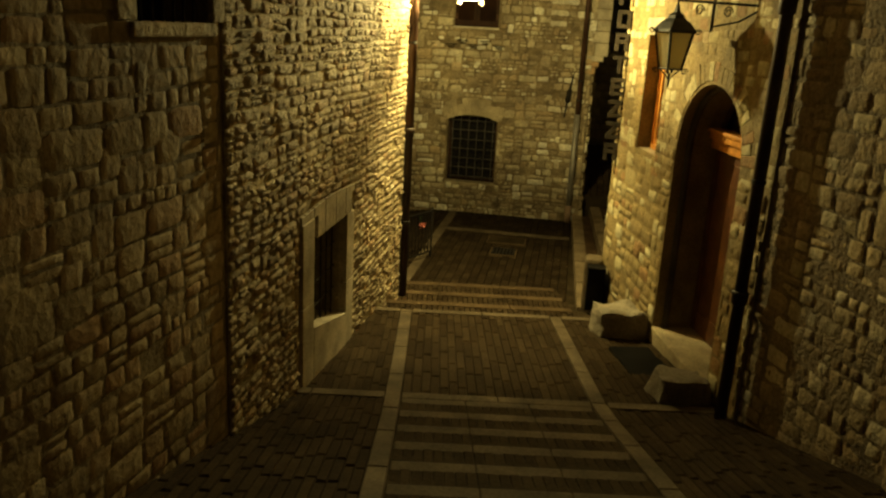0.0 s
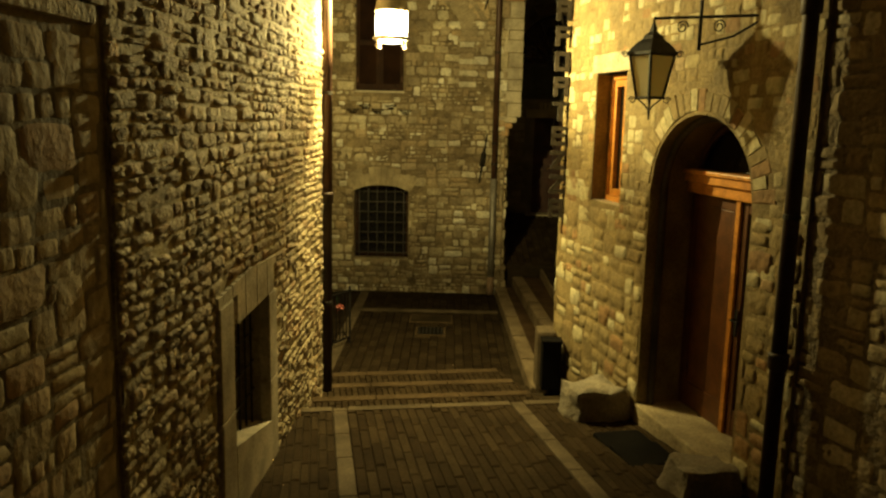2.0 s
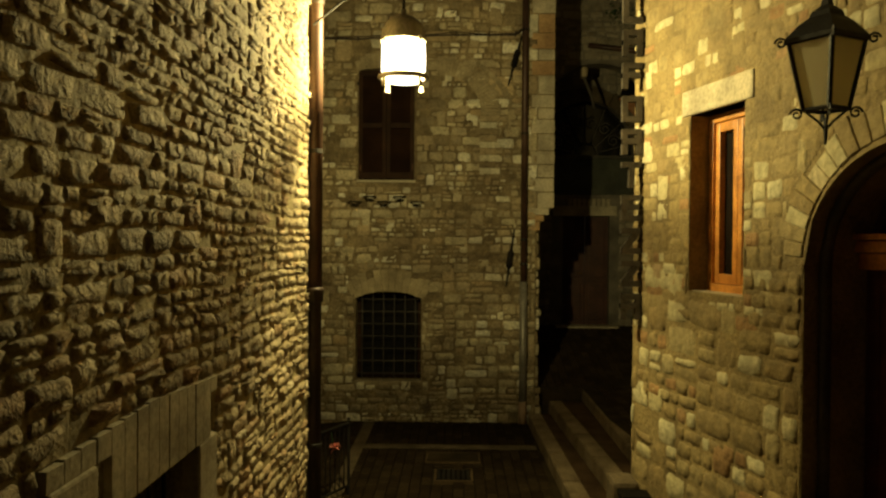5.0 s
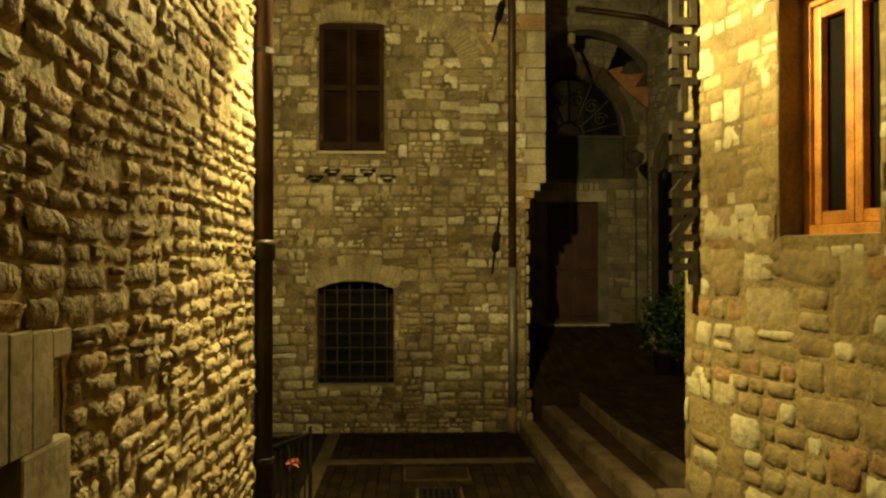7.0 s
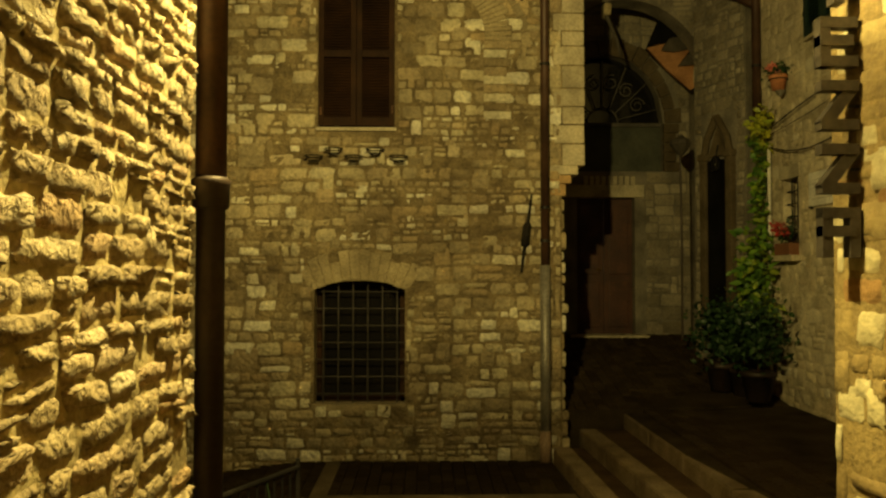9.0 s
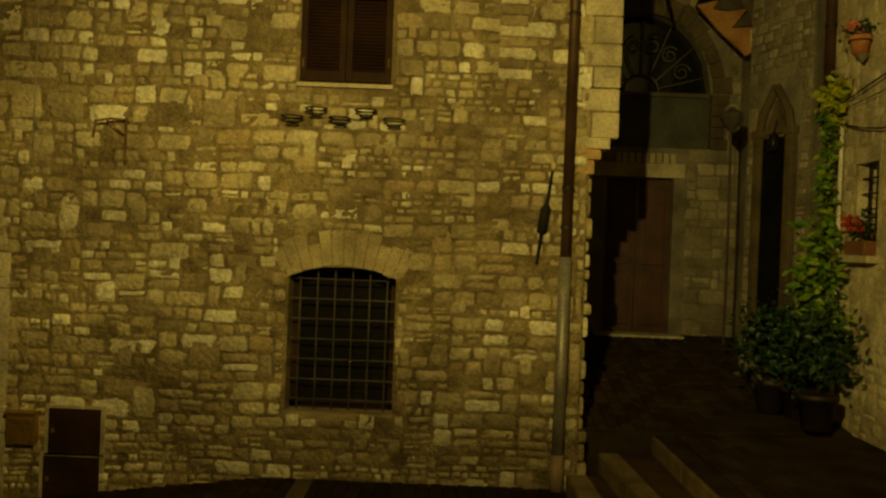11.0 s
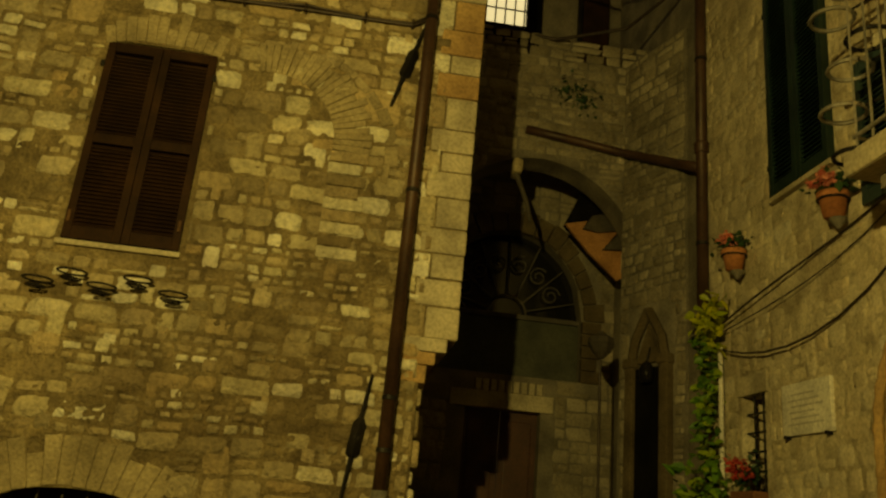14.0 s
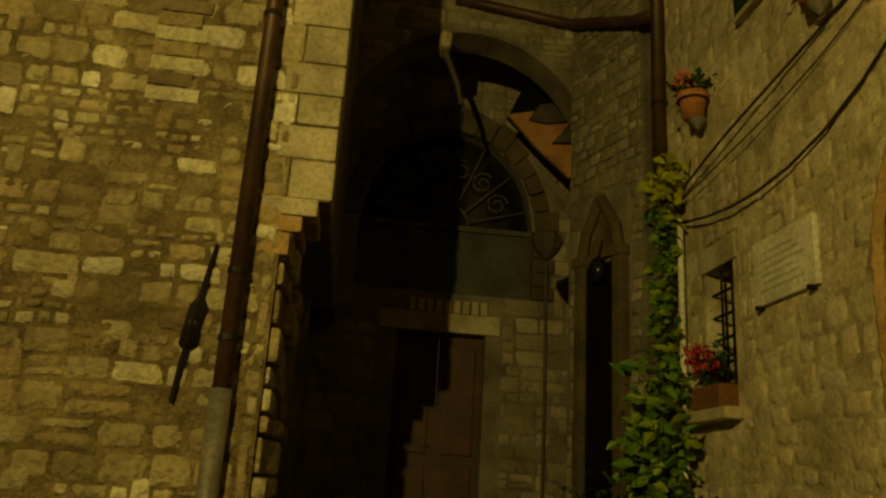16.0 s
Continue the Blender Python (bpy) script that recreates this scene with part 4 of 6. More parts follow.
# flower pot rings below the shutters
for k, (u, v) in enumerate(((-2.42, 1.28), (-2.2, 1.36), (-1.98, 1.28), (-1.74, 1.36), (-1.48, 1.28))):
    ring = thing("pot_ring", (u, FRONT_Y - 0.1, v), "empty iron flower-pot ring fixed to the facade", "pot holder", "pot rings on the facade")
    bm = bmesh.new()
    tube(bm, [(u + 0.1 * math.cos(t), FRONT_Y - 0.12 + 0.1 * math.sin(t), v) for t in [j * math.pi / 10 for j in range(20)]], 0.008, 6, True)
    part("hoop", bm, iron, ring)
    bm = bmesh.new()
    tube(bm, [(u + 0.06 * math.cos(t), FRONT_Y - 0.11 + 0.06 * math.sin(t), v - 0.05) for t in [j * math.pi / 10 for j in range(20)]], 0.007, 6, True)
    part("lower_hoop", bm, iron, ring)
    part("stay", tube(bmesh.new(), [(u, FRONT_Y + 0.02, v - 0.02), (u, FRONT_Y - 0.05, v - 0.03), (u, FRONT_Y - 0.1, v - 0.05)], 0.007, 6), iron, ring)

# wall anchors
for p, q in (((-0.11, -0.03, 0.0), (0.01, -0.03, 0.88)), ((-0.1, -0.03, 3.07), (0.13, -0.03, 3.93))):
    p, q = MF @ Vector(p), MF @ Vector(q)
    anchor = thing("wall_anchor", p, "slanting iron tie-rod anchor on the facade", "wall anchor", "tie anchors")
    part("bar", tube(bmesh.new(), [p, p.lerp(q, 0.3), p.lerp(q, 0.7), q], [0.014, 0.022, 0.02, 0.012], 6), iron, anchor)
    c = p.lerp(q, 0.48)
    d = (q - p).normalized()
    part("block", tube(bmesh.new(), [c - d * 0.14, c - d * 0.12, c + d * 0.1, c + d * 0.14], [0.03, 0.05, 0.05, 0.025], 4), iron, anchor)
    part("wedge", tube(bmesh.new(), [c + Vector((0, 0.06, 0)), c + Vector((0, -0.04, 0))], 0.02, 6), iron, anchor)

# hook bracket
hook = thing("bracket_hook", MF @ Vector((-3.98, 0, 0.8)), "rusty iron swivel bracket on the facade", "bracket")
part("post", tube(bmesh.new(), [MF @ Vector((-3.98, -0.06, 0.8)), MF @ Vector((-3.98, -0.06, 1.22))], 0.014, 8), rust, hook)
part("arm", tube(bmesh.new(), [MF @ Vector((-3.98, -0.06, 1.2)), MF @ Vector((-4.1, -0.12, 1.2)), MF @ Vector((-4.22, -0.16, 1.17)), MF @ Vector((-4.23, -0.17, 1.06))], 0.011, 8), rust, hook)
part("stay", tube(bmesh.new(), [MF @ Vector((-3.98, -0.06, 1.05)), MF @ Vector((-4.14, -0.13, 1.19))], 0.008, 6), rust, hook)
for v in (0.82, 1.18):
    part("pin", tube(bmesh.new(), [MF @ Vector((-3.98, 0.02, v)), MF @ Vector((-3.98, -0.07, v))], 0.012, 6), rust, hook)

# meter boxes
for (p, q) in (((-4.62, -1.52), (-4.13, -1.94)), ((-4.66, -1.97), (-4.13, -2.4))):
    cab = thing("meter_box", MF @ Vector((p[0], 0, q[1])), "brown metal meter box door in a pale frame", "meter box", "meter boxes")
    part("frame", local_box(MF, (p[0] - 0.04, -0.028, q[1] - 0.03), (q[0] + 0.04, 0.05, p[1] + 0.03), 0.005), dressed, cab)
    part("door", local_box(MF, (p[0], -0.04, q[1]), (q[0], 0.0, p[1]), 0.005), brown_wood, cab, "brown painted metal door")
    part("lock", local_box(MF, (p[0] + 0.03, -0.048, (p[1] + q[1]) / 2 - 0.02), (p[0] + 0.06, -0.035, (p[1] + q[1]) / 2 + 0.02), 0.004), brass, cab)
letter = thing("letter_box", MF @ Vector((-4.97, -0.06, -1.85)), "small brass-coloured letter box on the facade", "letter box")
part("body", local_box(MF, (-4.98, -0.11, -1.86), (-4.72, 0.0, -1.57), 0.01), brass, letter)
part("flap", local_box(MF, (-4.95, -0.125, -1.65), (-4.75, -0.105, -1.61), 0.004), brass, letter)
part("lid", local_box(MF, (-5.0, -0.13, -1.575), (-4.7, 0.0, -1.55), 0.006), brass, letter)

# cable along the facade
cable = thing("facade_cable", MF @ Vector((-3, 0, 3.6)), "dark cable clipped along the stone facade", "cable")
cpts = [(-6.4, 3.55), (-4.8, 3.52), (-4.0, 3.5), (-3.75, 3.44), (-3.45, 3.52), (-3.2, 3.68), (-2.94, 3.74), (-2.4, 3.73), (-1.9, 3.77), (-1.4, 3.78), (-0.9, 3.8), (-0.4, 3.8), (0.0, 3.8), (0.13, 3.88)]
part("cable", tube(bmesh.new(), [MF @ Vector((u, -0.06 - 0.008 * math.sin(u * 3), v + 0.03)) for u, v in cpts], 0.013, 6), pipe_dark, cable)
part("second_cable", tube(bmesh.new(), [MF @ Vector((u, -0.055, v + 0.055 + 0.02 * math.sin(u * 5))) for u, v in cpts[6:]], 0.009, 6), pipe_dark, cable)
for u, v in cpts[4:13]:
    part("clip", local_box(MF, (u - 0.01, -0.08, v + 0.01), (u + 0.01, 0.02, v + 0.08), 0.003), pipe_dark, cable)
vent = thing("vent_hole", MF @ Vector((-3.98, 0, 3.18)), "small dark round vent in the facade", "vent")
# solid plug, its black colour stands for the unlit hole
part("sleeve", tube(bmesh.new(), [MF @ Vector((-3.98, -0.035, 3.18)), MF @ Vector((-3.98, 0.05, 3.18))], 0.055, 14), rubber, vent)
wire = thing("hanging_wire", MF @ Vector((-4.86, 0, 1)), "thin vertical wire down the facade", "cable")
part("wire", tube(bmesh.new(), [MF @ Vector((-4.86, -0.035, 0.9)), MF @ Vector((-4.85, -0.035, 2.2)), MF @ Vector((-4.83, -0.035, 3.5))], 0.006, 6), hose, wire)

# pale corner stones of the facade
z = 1.2
quoin = thing("facade_corner", (0.6, FRONT_Y, 1.2), "pale dressed corner stones of the facade", "corner stones", kind="structure")
k = 0
while z < 6.6:
    h = random.uniform(0.17, 0.31)
    w = 0.34 if k % 2 else 0.24
    part("corner_stone", local_box(MF, (0.6 - w, -0.025 * random.uniform(0.6, 1.1), z + 0.006), (0.612 * random.uniform(0.99, 1.01), 0.35, z + h - 0.006), 0.014), dressed if z < 3.05 or random.random() < 0.3 else roof_tile_stone, quoin)
    if w < 0.3:
        part("corner_stone", local_box(MF, (0.22, -0.02, z + 0.006), (0.6 - w - 0.012, 0.1, z + h - 0.008), 0.014), stone_piece, quoin)
    z += h
    k += 1
for k, (x1, z0, z1) in enumerate(((0.54, 1.1, 1.21), (0.46, 1.0, 1.1), (0.4, 0.86, 1.0))):
    part("corbel_stone", local_box(MF, (0.2, -0.02 + 0.004 * k, z0), (x1, 0.5, z1 - 0.004), 0.015), dressed if k == 0 else roof_tile_stone, quoin)
rnd_c = random.Random(5)
z = -2.2
while z < 0.86:
    h = rnd_c.uniform(0.1, 0.24)
    for y0 in (0.02, 0.36, 0.72):
        part("side_stone", local_box(MF, (0.2, y0, z + 0.01), (0.36 + rnd_c.uniform(0.02, 0.09), y0 + rnd_c.uniform(0.26, 0.36), z + h - 0.01), 0.03), stone_piece, quoin)
    z += h

# ---------------------------------------------------------------- left house: low window
low = thing("low_window", (LEFT_X, 6.8, -1.3), "low barred window in a pale stone surround", "window", kind="structure")
y0, y1 = W1[0], W1[1]
for lo, hi in (((y0 - 0.3, -0.04, -1.62), (y0, 0.06, -0.74)), ((y0 - 0.3, -0.038, -0.735), (y0, 0.06, 0.0)), ((y1, -0.034, -1.75), (y1 + 0.26, 0.06, -0.9)), ((y1, -0.032, -0.895), (y1 + 0.26, 0.06, -0.2))):
    part("jamb_stone", local_box(ML, lo, hi, 0.012), dressed, low)
for k in range(15):
    a = y0 - 0.31 + (y1 - y0 + 0.58) * k / 15
    b = y0 - 0.31 + (y1 - y0 + 0.58) * (k + 1) / 15
    part("lintel_stone", local_box(ML, (a + 0.002, -0.03 + 0.001 * (k % 3), -0.2 if 3 < k < 14 else 0.0), (b - 0.002, 0.06, 0.11 - 0.006 * abs(k - 7)), 0.003), dressed, low)
bm = bmesh.new()
prism(bm, [(y0, -0.04), (y1, -0.04), (y1, 0.3), (y0, 0.3)], -1.62, [-1.0, -1.22, -1.22, -1.0], ML)
part("sill", bm, dressed, low, "sloping pale stone sill")
part("backing", local_box(ML, (y0, 0.3, -1.25), (y1, 0.34, -0.2)), dark_glass, low, "dark glass")
for k in range(6):
    u = y0 + 0.08 + (y1 - y0 - 0.16) * k / 5
    part("upright_bar", tube(bmesh.new(), [ML @ Vector((u, 0.1, -1.25)), ML @ Vector((u, 0.1, -0.2))], 0.009, 6), iron, low)
for v in (-0.95, -0.72, -0.48):
    part("cross_bar", tube(bmesh.new(), [ML @ Vector((y0, 0.1, v)), ML @ Vector((y1, 0.1, v))], 0.008, 6), iron, low)
# barred window above
high = thing("barred_window", (LEFT_X, 4.1, 1.57), "high window with black upright bars and stone sill", "window", kind="structure")
part("sill", local_box(MO, (W2[0] - 0.04, -0.03, 1.5), (W2[1] + 0.05, 0.2, 1.575), 0.015), voussoir_stone, high)
part("backing", local_box(MO, (W2[0], 0.3, W2[2]), (W2[1], 0.34, W2[3])), dark_glass, high, "dark glass")
for k in range(7):
    u = W2[0] + 0.06 + (W2[1] - W2[0] - 0.12) * k / 6
    part("bar", tube(bmesh.new(), [MO @ Vector((u, 0.06, W2[2])), MO @ Vector((u, 0.06, W2[3]))], 0.011, 6), iron, high)
for u0, u1 in ((W2[0] - 0.16, W2[0]), (W2[1], W2[1] + 0.14)):
    for k in range(3):
        part("jamb_stone", local_box(MO, (u0, -0.03 - 0.004 * (k % 2), 1.58 + k * 0.36), (u1, 0.05, 1.93 + k * 0.36), 0.012), voussoir_stone, high)

# ---------------------------------------------------------------- door
door = thing("door_1", MR @ Vector(((D0 + D1) / 2, 0.3, DOOR_SILL)), "arched double door of orange wood with dark glass", "door", kind="structure")
RD = 0.42
part("threshold", local_box(MR, (D0 - 0.01, -0.015, DOOR_SILL - 0.3), (D1 + 0.02, 0.5, DOOR_SILL), 0.02), voussoir_stone, door, "worn pale stone doorstep")
bm = bmesh.new()
n = 16
prev = None
for k in range(n + 1):
    u = D0 + (D1 - D0) * k / n
    row = [bm.verts.new(MR @ Vector((u, RD + 0.05, z))) for z in (DOOR_SILL, arch_z(u, D0, D1, SPRING, APEX))] + [bm.verts.new(MR @ Vector((u, RD + 0.08, z))) for z in (DOOR_SILL, arch_z(u, D0, D1, SPRING, APEX))]
    if prev:
        bm.faces.new((prev[0], row[0], row[1], prev[1]))
        bm.faces.new((prev[2], prev[3], row[3], row[2]))
    prev = row
part("glass", bm, dark_glass, door, "dark glass of doors and fanlight")
TR = 0.66
part("transom", local_box(MR, (D0, RD - 0.1, TR), (D1, RD + 0.04, TR + 0.07), 0.008), orange_wood, door, "bright orange moulded transom")
part("transom_moulding", local_box(MR, (D0, RD - 0.06, TR - 0.1), (D1, RD + 0.04, TR - 0.004), 0.01), orange_wood, door)
part("transom_cap", local_box(MR, (D0, RD - 0.13, TR + 0.074), (D1, RD + 0.04, TR + 0.11), 0.008), orange_wood, door)
mid = (D0 + D1) / 2
for s0, s1 in ((D0 + 0.005, mid - 0.004), (mid + 0.004, D1 - 0.005)):
    leaf = part("door_leaf", local_box(MR, (s0, RD, DOOR_SILL + 0.01), (s0 + 0.1, RD + 0.048, TR - 0.1), 0.006), door_wood, door, "dark varnished door leaf")
    part("stile", local_box(MR, (s1 - 0.1, RD, DOOR_SILL + 0.01), (s1, RD + 0.048, TR - 0.1), 0.006), door_wood, leaf)
    part("bottom_panel", local_box(MR, (s0 + 0.1, RD + 0.006, DOOR_SILL + 0.01), (s1 - 0.1, RD + 0.046, DOOR_SILL + 0.24), 0.006), door_wood, leaf)
    part("top_rail", local_box(MR, (s0 + 0.1, RD + 0.004, TR - 0.2), (s1 - 0.1, RD + 0.046, TR - 0.1), 0.006), door_wood, leaf)
part("leaf_panel", local_box(MR, (D0 + 0.1, RD + 0.012, DOOR_SILL + 0.24), (mid - 0.1, RD + 0.04, TR - 0.2), 0.012), door_wood, door, "dark wooden panel")
part("cover_strip", local_box(MR, (mid - 0.03, RD - 0.03, DOOR_SILL + 0.01), (mid + 0.03, RD - 0.002, TR - 0.1), 0.008), orange_wood, door)
part("handle", tube(bmesh.new(), [MR @ Vector((mid + 0.07, RD - 0.01, -0.42)), MR @ Vector((mid + 0.07, RD - 0.06, -0.42)), MR @ Vector((mid + 0.18, RD - 0.06, -0.42))], 0.01, 8), iron, door)
part("lock_plate", local_box(MR, (mid + 0.05, RD - 0.014, -0.56), (mid + 0.09, RD - 0.002, -0.34), 0.004), iron, door)
pts = [MR @ Vector((D0 + 0.03 + (D1 - D0 - 0.06) * (0.5 - 0.5 * math.cos(math.pi * k / 24)), RD + 0.02, SPRING + (APEX - SPRING - 0.03) * math.sin(math.pi * k / 24))) for k in range(25)]
part("arch_frame", tube(bmesh.new(), pts, 0.03, 6), door_wood, door)
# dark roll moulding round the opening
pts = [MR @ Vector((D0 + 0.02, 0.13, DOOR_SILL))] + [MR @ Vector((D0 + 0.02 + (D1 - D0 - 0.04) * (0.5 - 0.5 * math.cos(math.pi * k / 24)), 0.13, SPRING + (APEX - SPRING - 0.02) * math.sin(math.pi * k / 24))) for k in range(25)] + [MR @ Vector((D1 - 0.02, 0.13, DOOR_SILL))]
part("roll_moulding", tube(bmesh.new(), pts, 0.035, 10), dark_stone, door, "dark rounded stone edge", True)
half = (D1 - D0) / 2
wedge_stones(door, MR, mid, SPRING, half + 0.015, half + 0.24, 4, 176, 25, 0.011, warm_piece, gap=0.014, squash=(APEX - SPRING) / half * 1.02)

# rough blocks beside the door, and mats


def rough_block(lo, hi, seed, m, label):
    rnd = random.Random(seed)
    b = bmesh.new()
    box(b, lo, hi, 0.05)
    bmesh.ops.subdivide_edges(b, edges=list(b.edges), cuts=4, use_grid_fill=True)
    for v in b.verts:
        v.co += noise.noise_vector(v.co * 5 + Vector((seed, 0, 0))) * 0.07 + noise.noise_vector(v.co * 17 + Vector((0, seed, 0))) * 0.018
    bmesh.ops.transform(b, matrix=m, verts=b.verts)
    # dark rubble colour all over, standing in for the shade on its front
    ob = part("stone_block", b, shaded_piece, None, "", True)
    return tagged(ob, label, "stone block", "blocks by the door")


rough_block((along(9.0), -0.56, -1.72), (along(8.52), -0.03, -1.32), 2, MR, "rough weathered stone block beside the doorstep")
rough_block((along(7.08), -0.5, -1.66), (along(6.7), -0.06, -1.25), 7, MR, "squat weathered stone block at the street side")
for k, (y0, y1) in enumerate(((7.42, 7.84), (7.87, 8.17))):
    mat = local_box(MR, (along(y1), -0.56, DOOR_SILL - 0.16 - 0.03 * k), (along(y0), -0.13, DOOR_SILL - 0.09 - 0.03 * k), 0.008)
    tagged(part("door_mat", mat, rubber), "black rubber mat before the doorstep", "door mat", "door mats")

# ---------------------------------------------------------------- orange window
rw = thing("window_2", MR @ Vector((WR[0], 0.2, WR[2])), "narrow casement window of bright orange wood", "window", kind="structure")
a0, a1, b0, b1 = WR
R2 = 0.17
part("lintel", local_box(MR, (a0 - 0.11, -0.016, b1), (a1 + 0.1, 0.3, b1 + 0.19), 0.018), dressed, rw, "long pale stone lintel")
part("sill", local_box(MR, (a0 + 0.002, 0.01, b0 - 0.06), (a1 - 0.002, 0.3, b0 + 0.004), 0.012), dressed, rw)
part("glass", local_box(MR, (a0, R2 + 0.05, b0), (a1, R2 + 0.06, b1)), dark_glass, rw, "dark glass")
for lo, hi in (((a0, R2 - 0.02, b0), (a0 + 0.06, R2 + 0.08, b1)), ((a1 - 0.06, R2 - 0.02, b0), (a1, R2 + 0.08, b1)), ((a0 + 0.06, R2 - 0.02, b1 - 0.06), (a1 - 0.06, R2 + 0.08, b1)), ((a0 + 0.06, R2 - 0.03, b0), (a1 - 0.06, R2 + 0.08, b0 + 0.06))):
    part("frame", local_box(MR, lo, hi, 0.008), orange_wood, rw)
mid = (a0 + a1) / 2
for s0, s1 in ((a0 + 0.062, mid - 0.002), (mid + 0.002, a1 - 0.062)):
    sash = part("casement", local_box(MR, (s0, R2, b0 + 0.062), (s0 + 0.055, R2 + 0.05, b1 - 0.062), 0.008), orange_wood, rw)
    for lo, hi in (((s1 - 0.055, R2, b0 + 0.062), (s1, R2 + 0.05, b1 - 0.062)), ((s0 + 0.055, R2 + 0.003, b0 + 0.062), (s1 - 0.055, R2 + 0.048, b0 + 0.13)), ((s0 + 0.055, R2 + 0.003, b1 - 0.13), (s1 - 0.055, R2 + 0.048, b1 - 0.062))):
        part("sash_bar", local_box(MR, lo, hi, 0.006), orange_wood, sash)

# ---------------------------------------------------------------- iron letters on the corner (plain shapes)
sign = thing("vertical_sign", (0.6, 10.5, 0.05), "column of dark steel block shapes projecting from the corner", "sign")
GLYPHS = ["l", "a", "f", "o", "r", "t", "e", "z", "z", "a"]
STROKES = {"l": "LB", "a": "LRTM", "f": "LTM", "o": "LRTB", "r": "LRTM", "t": "TC", "e": "LTMB", "z": "TDB"}
for k, g in enumerate(GLYPHS):
    z0 = 0.06 + (len(GLYPHS) - 1 - k) * 0.275
    x0, x1, h, w = 0.50, 0.665, 0.215, 0.046
    boxes = {"L": ((x0, z0), (x0 + w, z0 + h)), "R": ((x1 - w, z0), (x1, z0 + h)), "T": ((x0, z0 + h - w), (x1, z0 + h)), "B": ((x0, z0), (x1, z0 + w)), "M": ((x0, z0 + h * 0.42), (x1 - 0.02, z0 + h * 0.42 + w)), "C": ((0.56, z0), (0.606, z0 + h))}
    bm = bmesh.new()
    for s in STROKES[g]:
        if s == "D":
            prism(bm, [(x0, 10.46), (x0 + 0.06, 10.46), (x0 + 0.06, 10.52), (x0, 10.52)], z0 + w * 0.5, [z0 + w, z0 + w, z0 + w, z0 + w])
            b = bmesh.new()
            box(b, (-0.026, 10.462, -0.11), (0.026, 10.518, 0.11))
            bmesh.ops.transform(b, matrix=Matrix.Translation(((x0 + x1) / 2, 0, z0 + h / 2)) @ Matrix.Rotation(radians(38), 4, "Y"), verts=b.verts)
            merge(bm, b)
        else:
            p, q = boxes[s]
            box(bm, (p[0], 10.46 - 0.001 * "LRTBMC".index(s), p[1]), (q[0], 10.52, q[1]))
    part("letter_shape", bm, letter_grey, sign, "dark steel block shape")
    part("pin", tube(bmesh.new(), [(0.64, 10.49, z0 + h / 2), (0.76, 10.49, z0 + h / 2)], 0.008, 6), iron, sign)

# ---------------------------------------------------------------- corner post and dark panel
post = thing("corner_post", (0.55, 10.45, -2.05), "stone kerb post at the house corner", "post")
part("post", local_box(Matrix.Identity(4), (0.42, 10.3, -2.1), (0.64, 10.62, -1.26), 0.04), kerbstone, post)
panel = thing("planter_box", (0.56, 10.2, -1.95), "dark upright box standing at the house corner", "planter box")
part("body", local_box(Matrix.Identity(4), (0.46, 10.1, -1.9), (0.68, 10.29, -1.33), 0.015), rubber, panel)
part("rim", local_box(Matrix.Identity(4), (0.45, 10.09, -1.345), (0.69, 10.298, -1.31), 0.01), rubber, panel)

# ---------------------------------------------------------------- railing on the square
rail = thing("iron_railing", (-2.38, 11.75, -2.1), "low black iron railing with close uprights", "railing")
RA, RB = Vector((-2.72, 11.06, 0)), Vector((-2.04, 12.45, 0))
for z, r in ((-1.3, 0.018), (-1.98, 0.014)):
    part("rail", tube(bmesh.new(), [RA + Vector((0, 0, z)), RB + Vector((0, 0, z))], r, 8), iron, rail)
for k in range(19):
    p = RA.lerp(RB, k / 18)
    part("upright", tube(bmesh.new(), [p + Vector((0, 0, -2.1 if k in (0, 18) else -1.98)), p + Vector((0, 0, -1.3 if k not in (0, 18) else -1.24))], 0.016 if k in (0, 18) else 0.008, 6), iron, rail)
flower = thing("tied_flower", (-2.15, 12.13, -1.5), "small pink flower tied to the railing", "flower")
part("petals", leaf_cloud(bmesh.new(), [(-2.14, 12.12, -1.48)], (0.018, 0.02, 0.025), 26, 0.032, 4), petal_pink, flower)
part("stalk", tube(bmesh.new(), [(-2.19, 12.15, -1.3), (-2.15, 12.13, -1.5)], 0.004, 5), leaf_dark, flower)

# ---------------------------------------------------------------- drain
drain = thing("drain_grate", (-0.9, 13.2, -2.08), "square cast-iron drain grate in the paving", "drain")
part("frame", local_box(Matrix.Identity(4), (-1.12, 12.95, -2.12), (-0.66, 13.42, -2.072), 0.005), old_edge, drain, "worn pale frame")
# solid slab below the bars, coloured black as the shade of the pit
part("pit", local_box(Matrix.Identity(4), (-1.09, 12.98, -2.1), (-0.69, 13.39, -2.068), 0.003), rubber, drain, "black slab standing in for the shade in the pit")
cover = thing("manhole_cover", (-0.9, 13.92, -2.08), "rectangular paved service cover in the square", "manhole cover")
part("plate", local_box(Matrix.Identity(4), (-1.22, 13.72, -2.12), (-0.58, 14.12, -2.066), 0.004), bed, cover, "dark plate")
for lo, hi in (((-1.25, 13.69, -2.12), (-0.55, 13.715, -2.064)), ((-1.25, 14.125, -2.12), (-0.55, 14.15, -2.064)), ((-1.25, 13.72, -2.12), (-1.225, 14.12, -2.064)), ((-0.575, 13.72, -2.12), (-0.55, 14.12, -2.064))):
    part("rim", local_box(Matrix.Identity(4), lo, hi, 0.003), old_edge, cover, "thin worn rim")
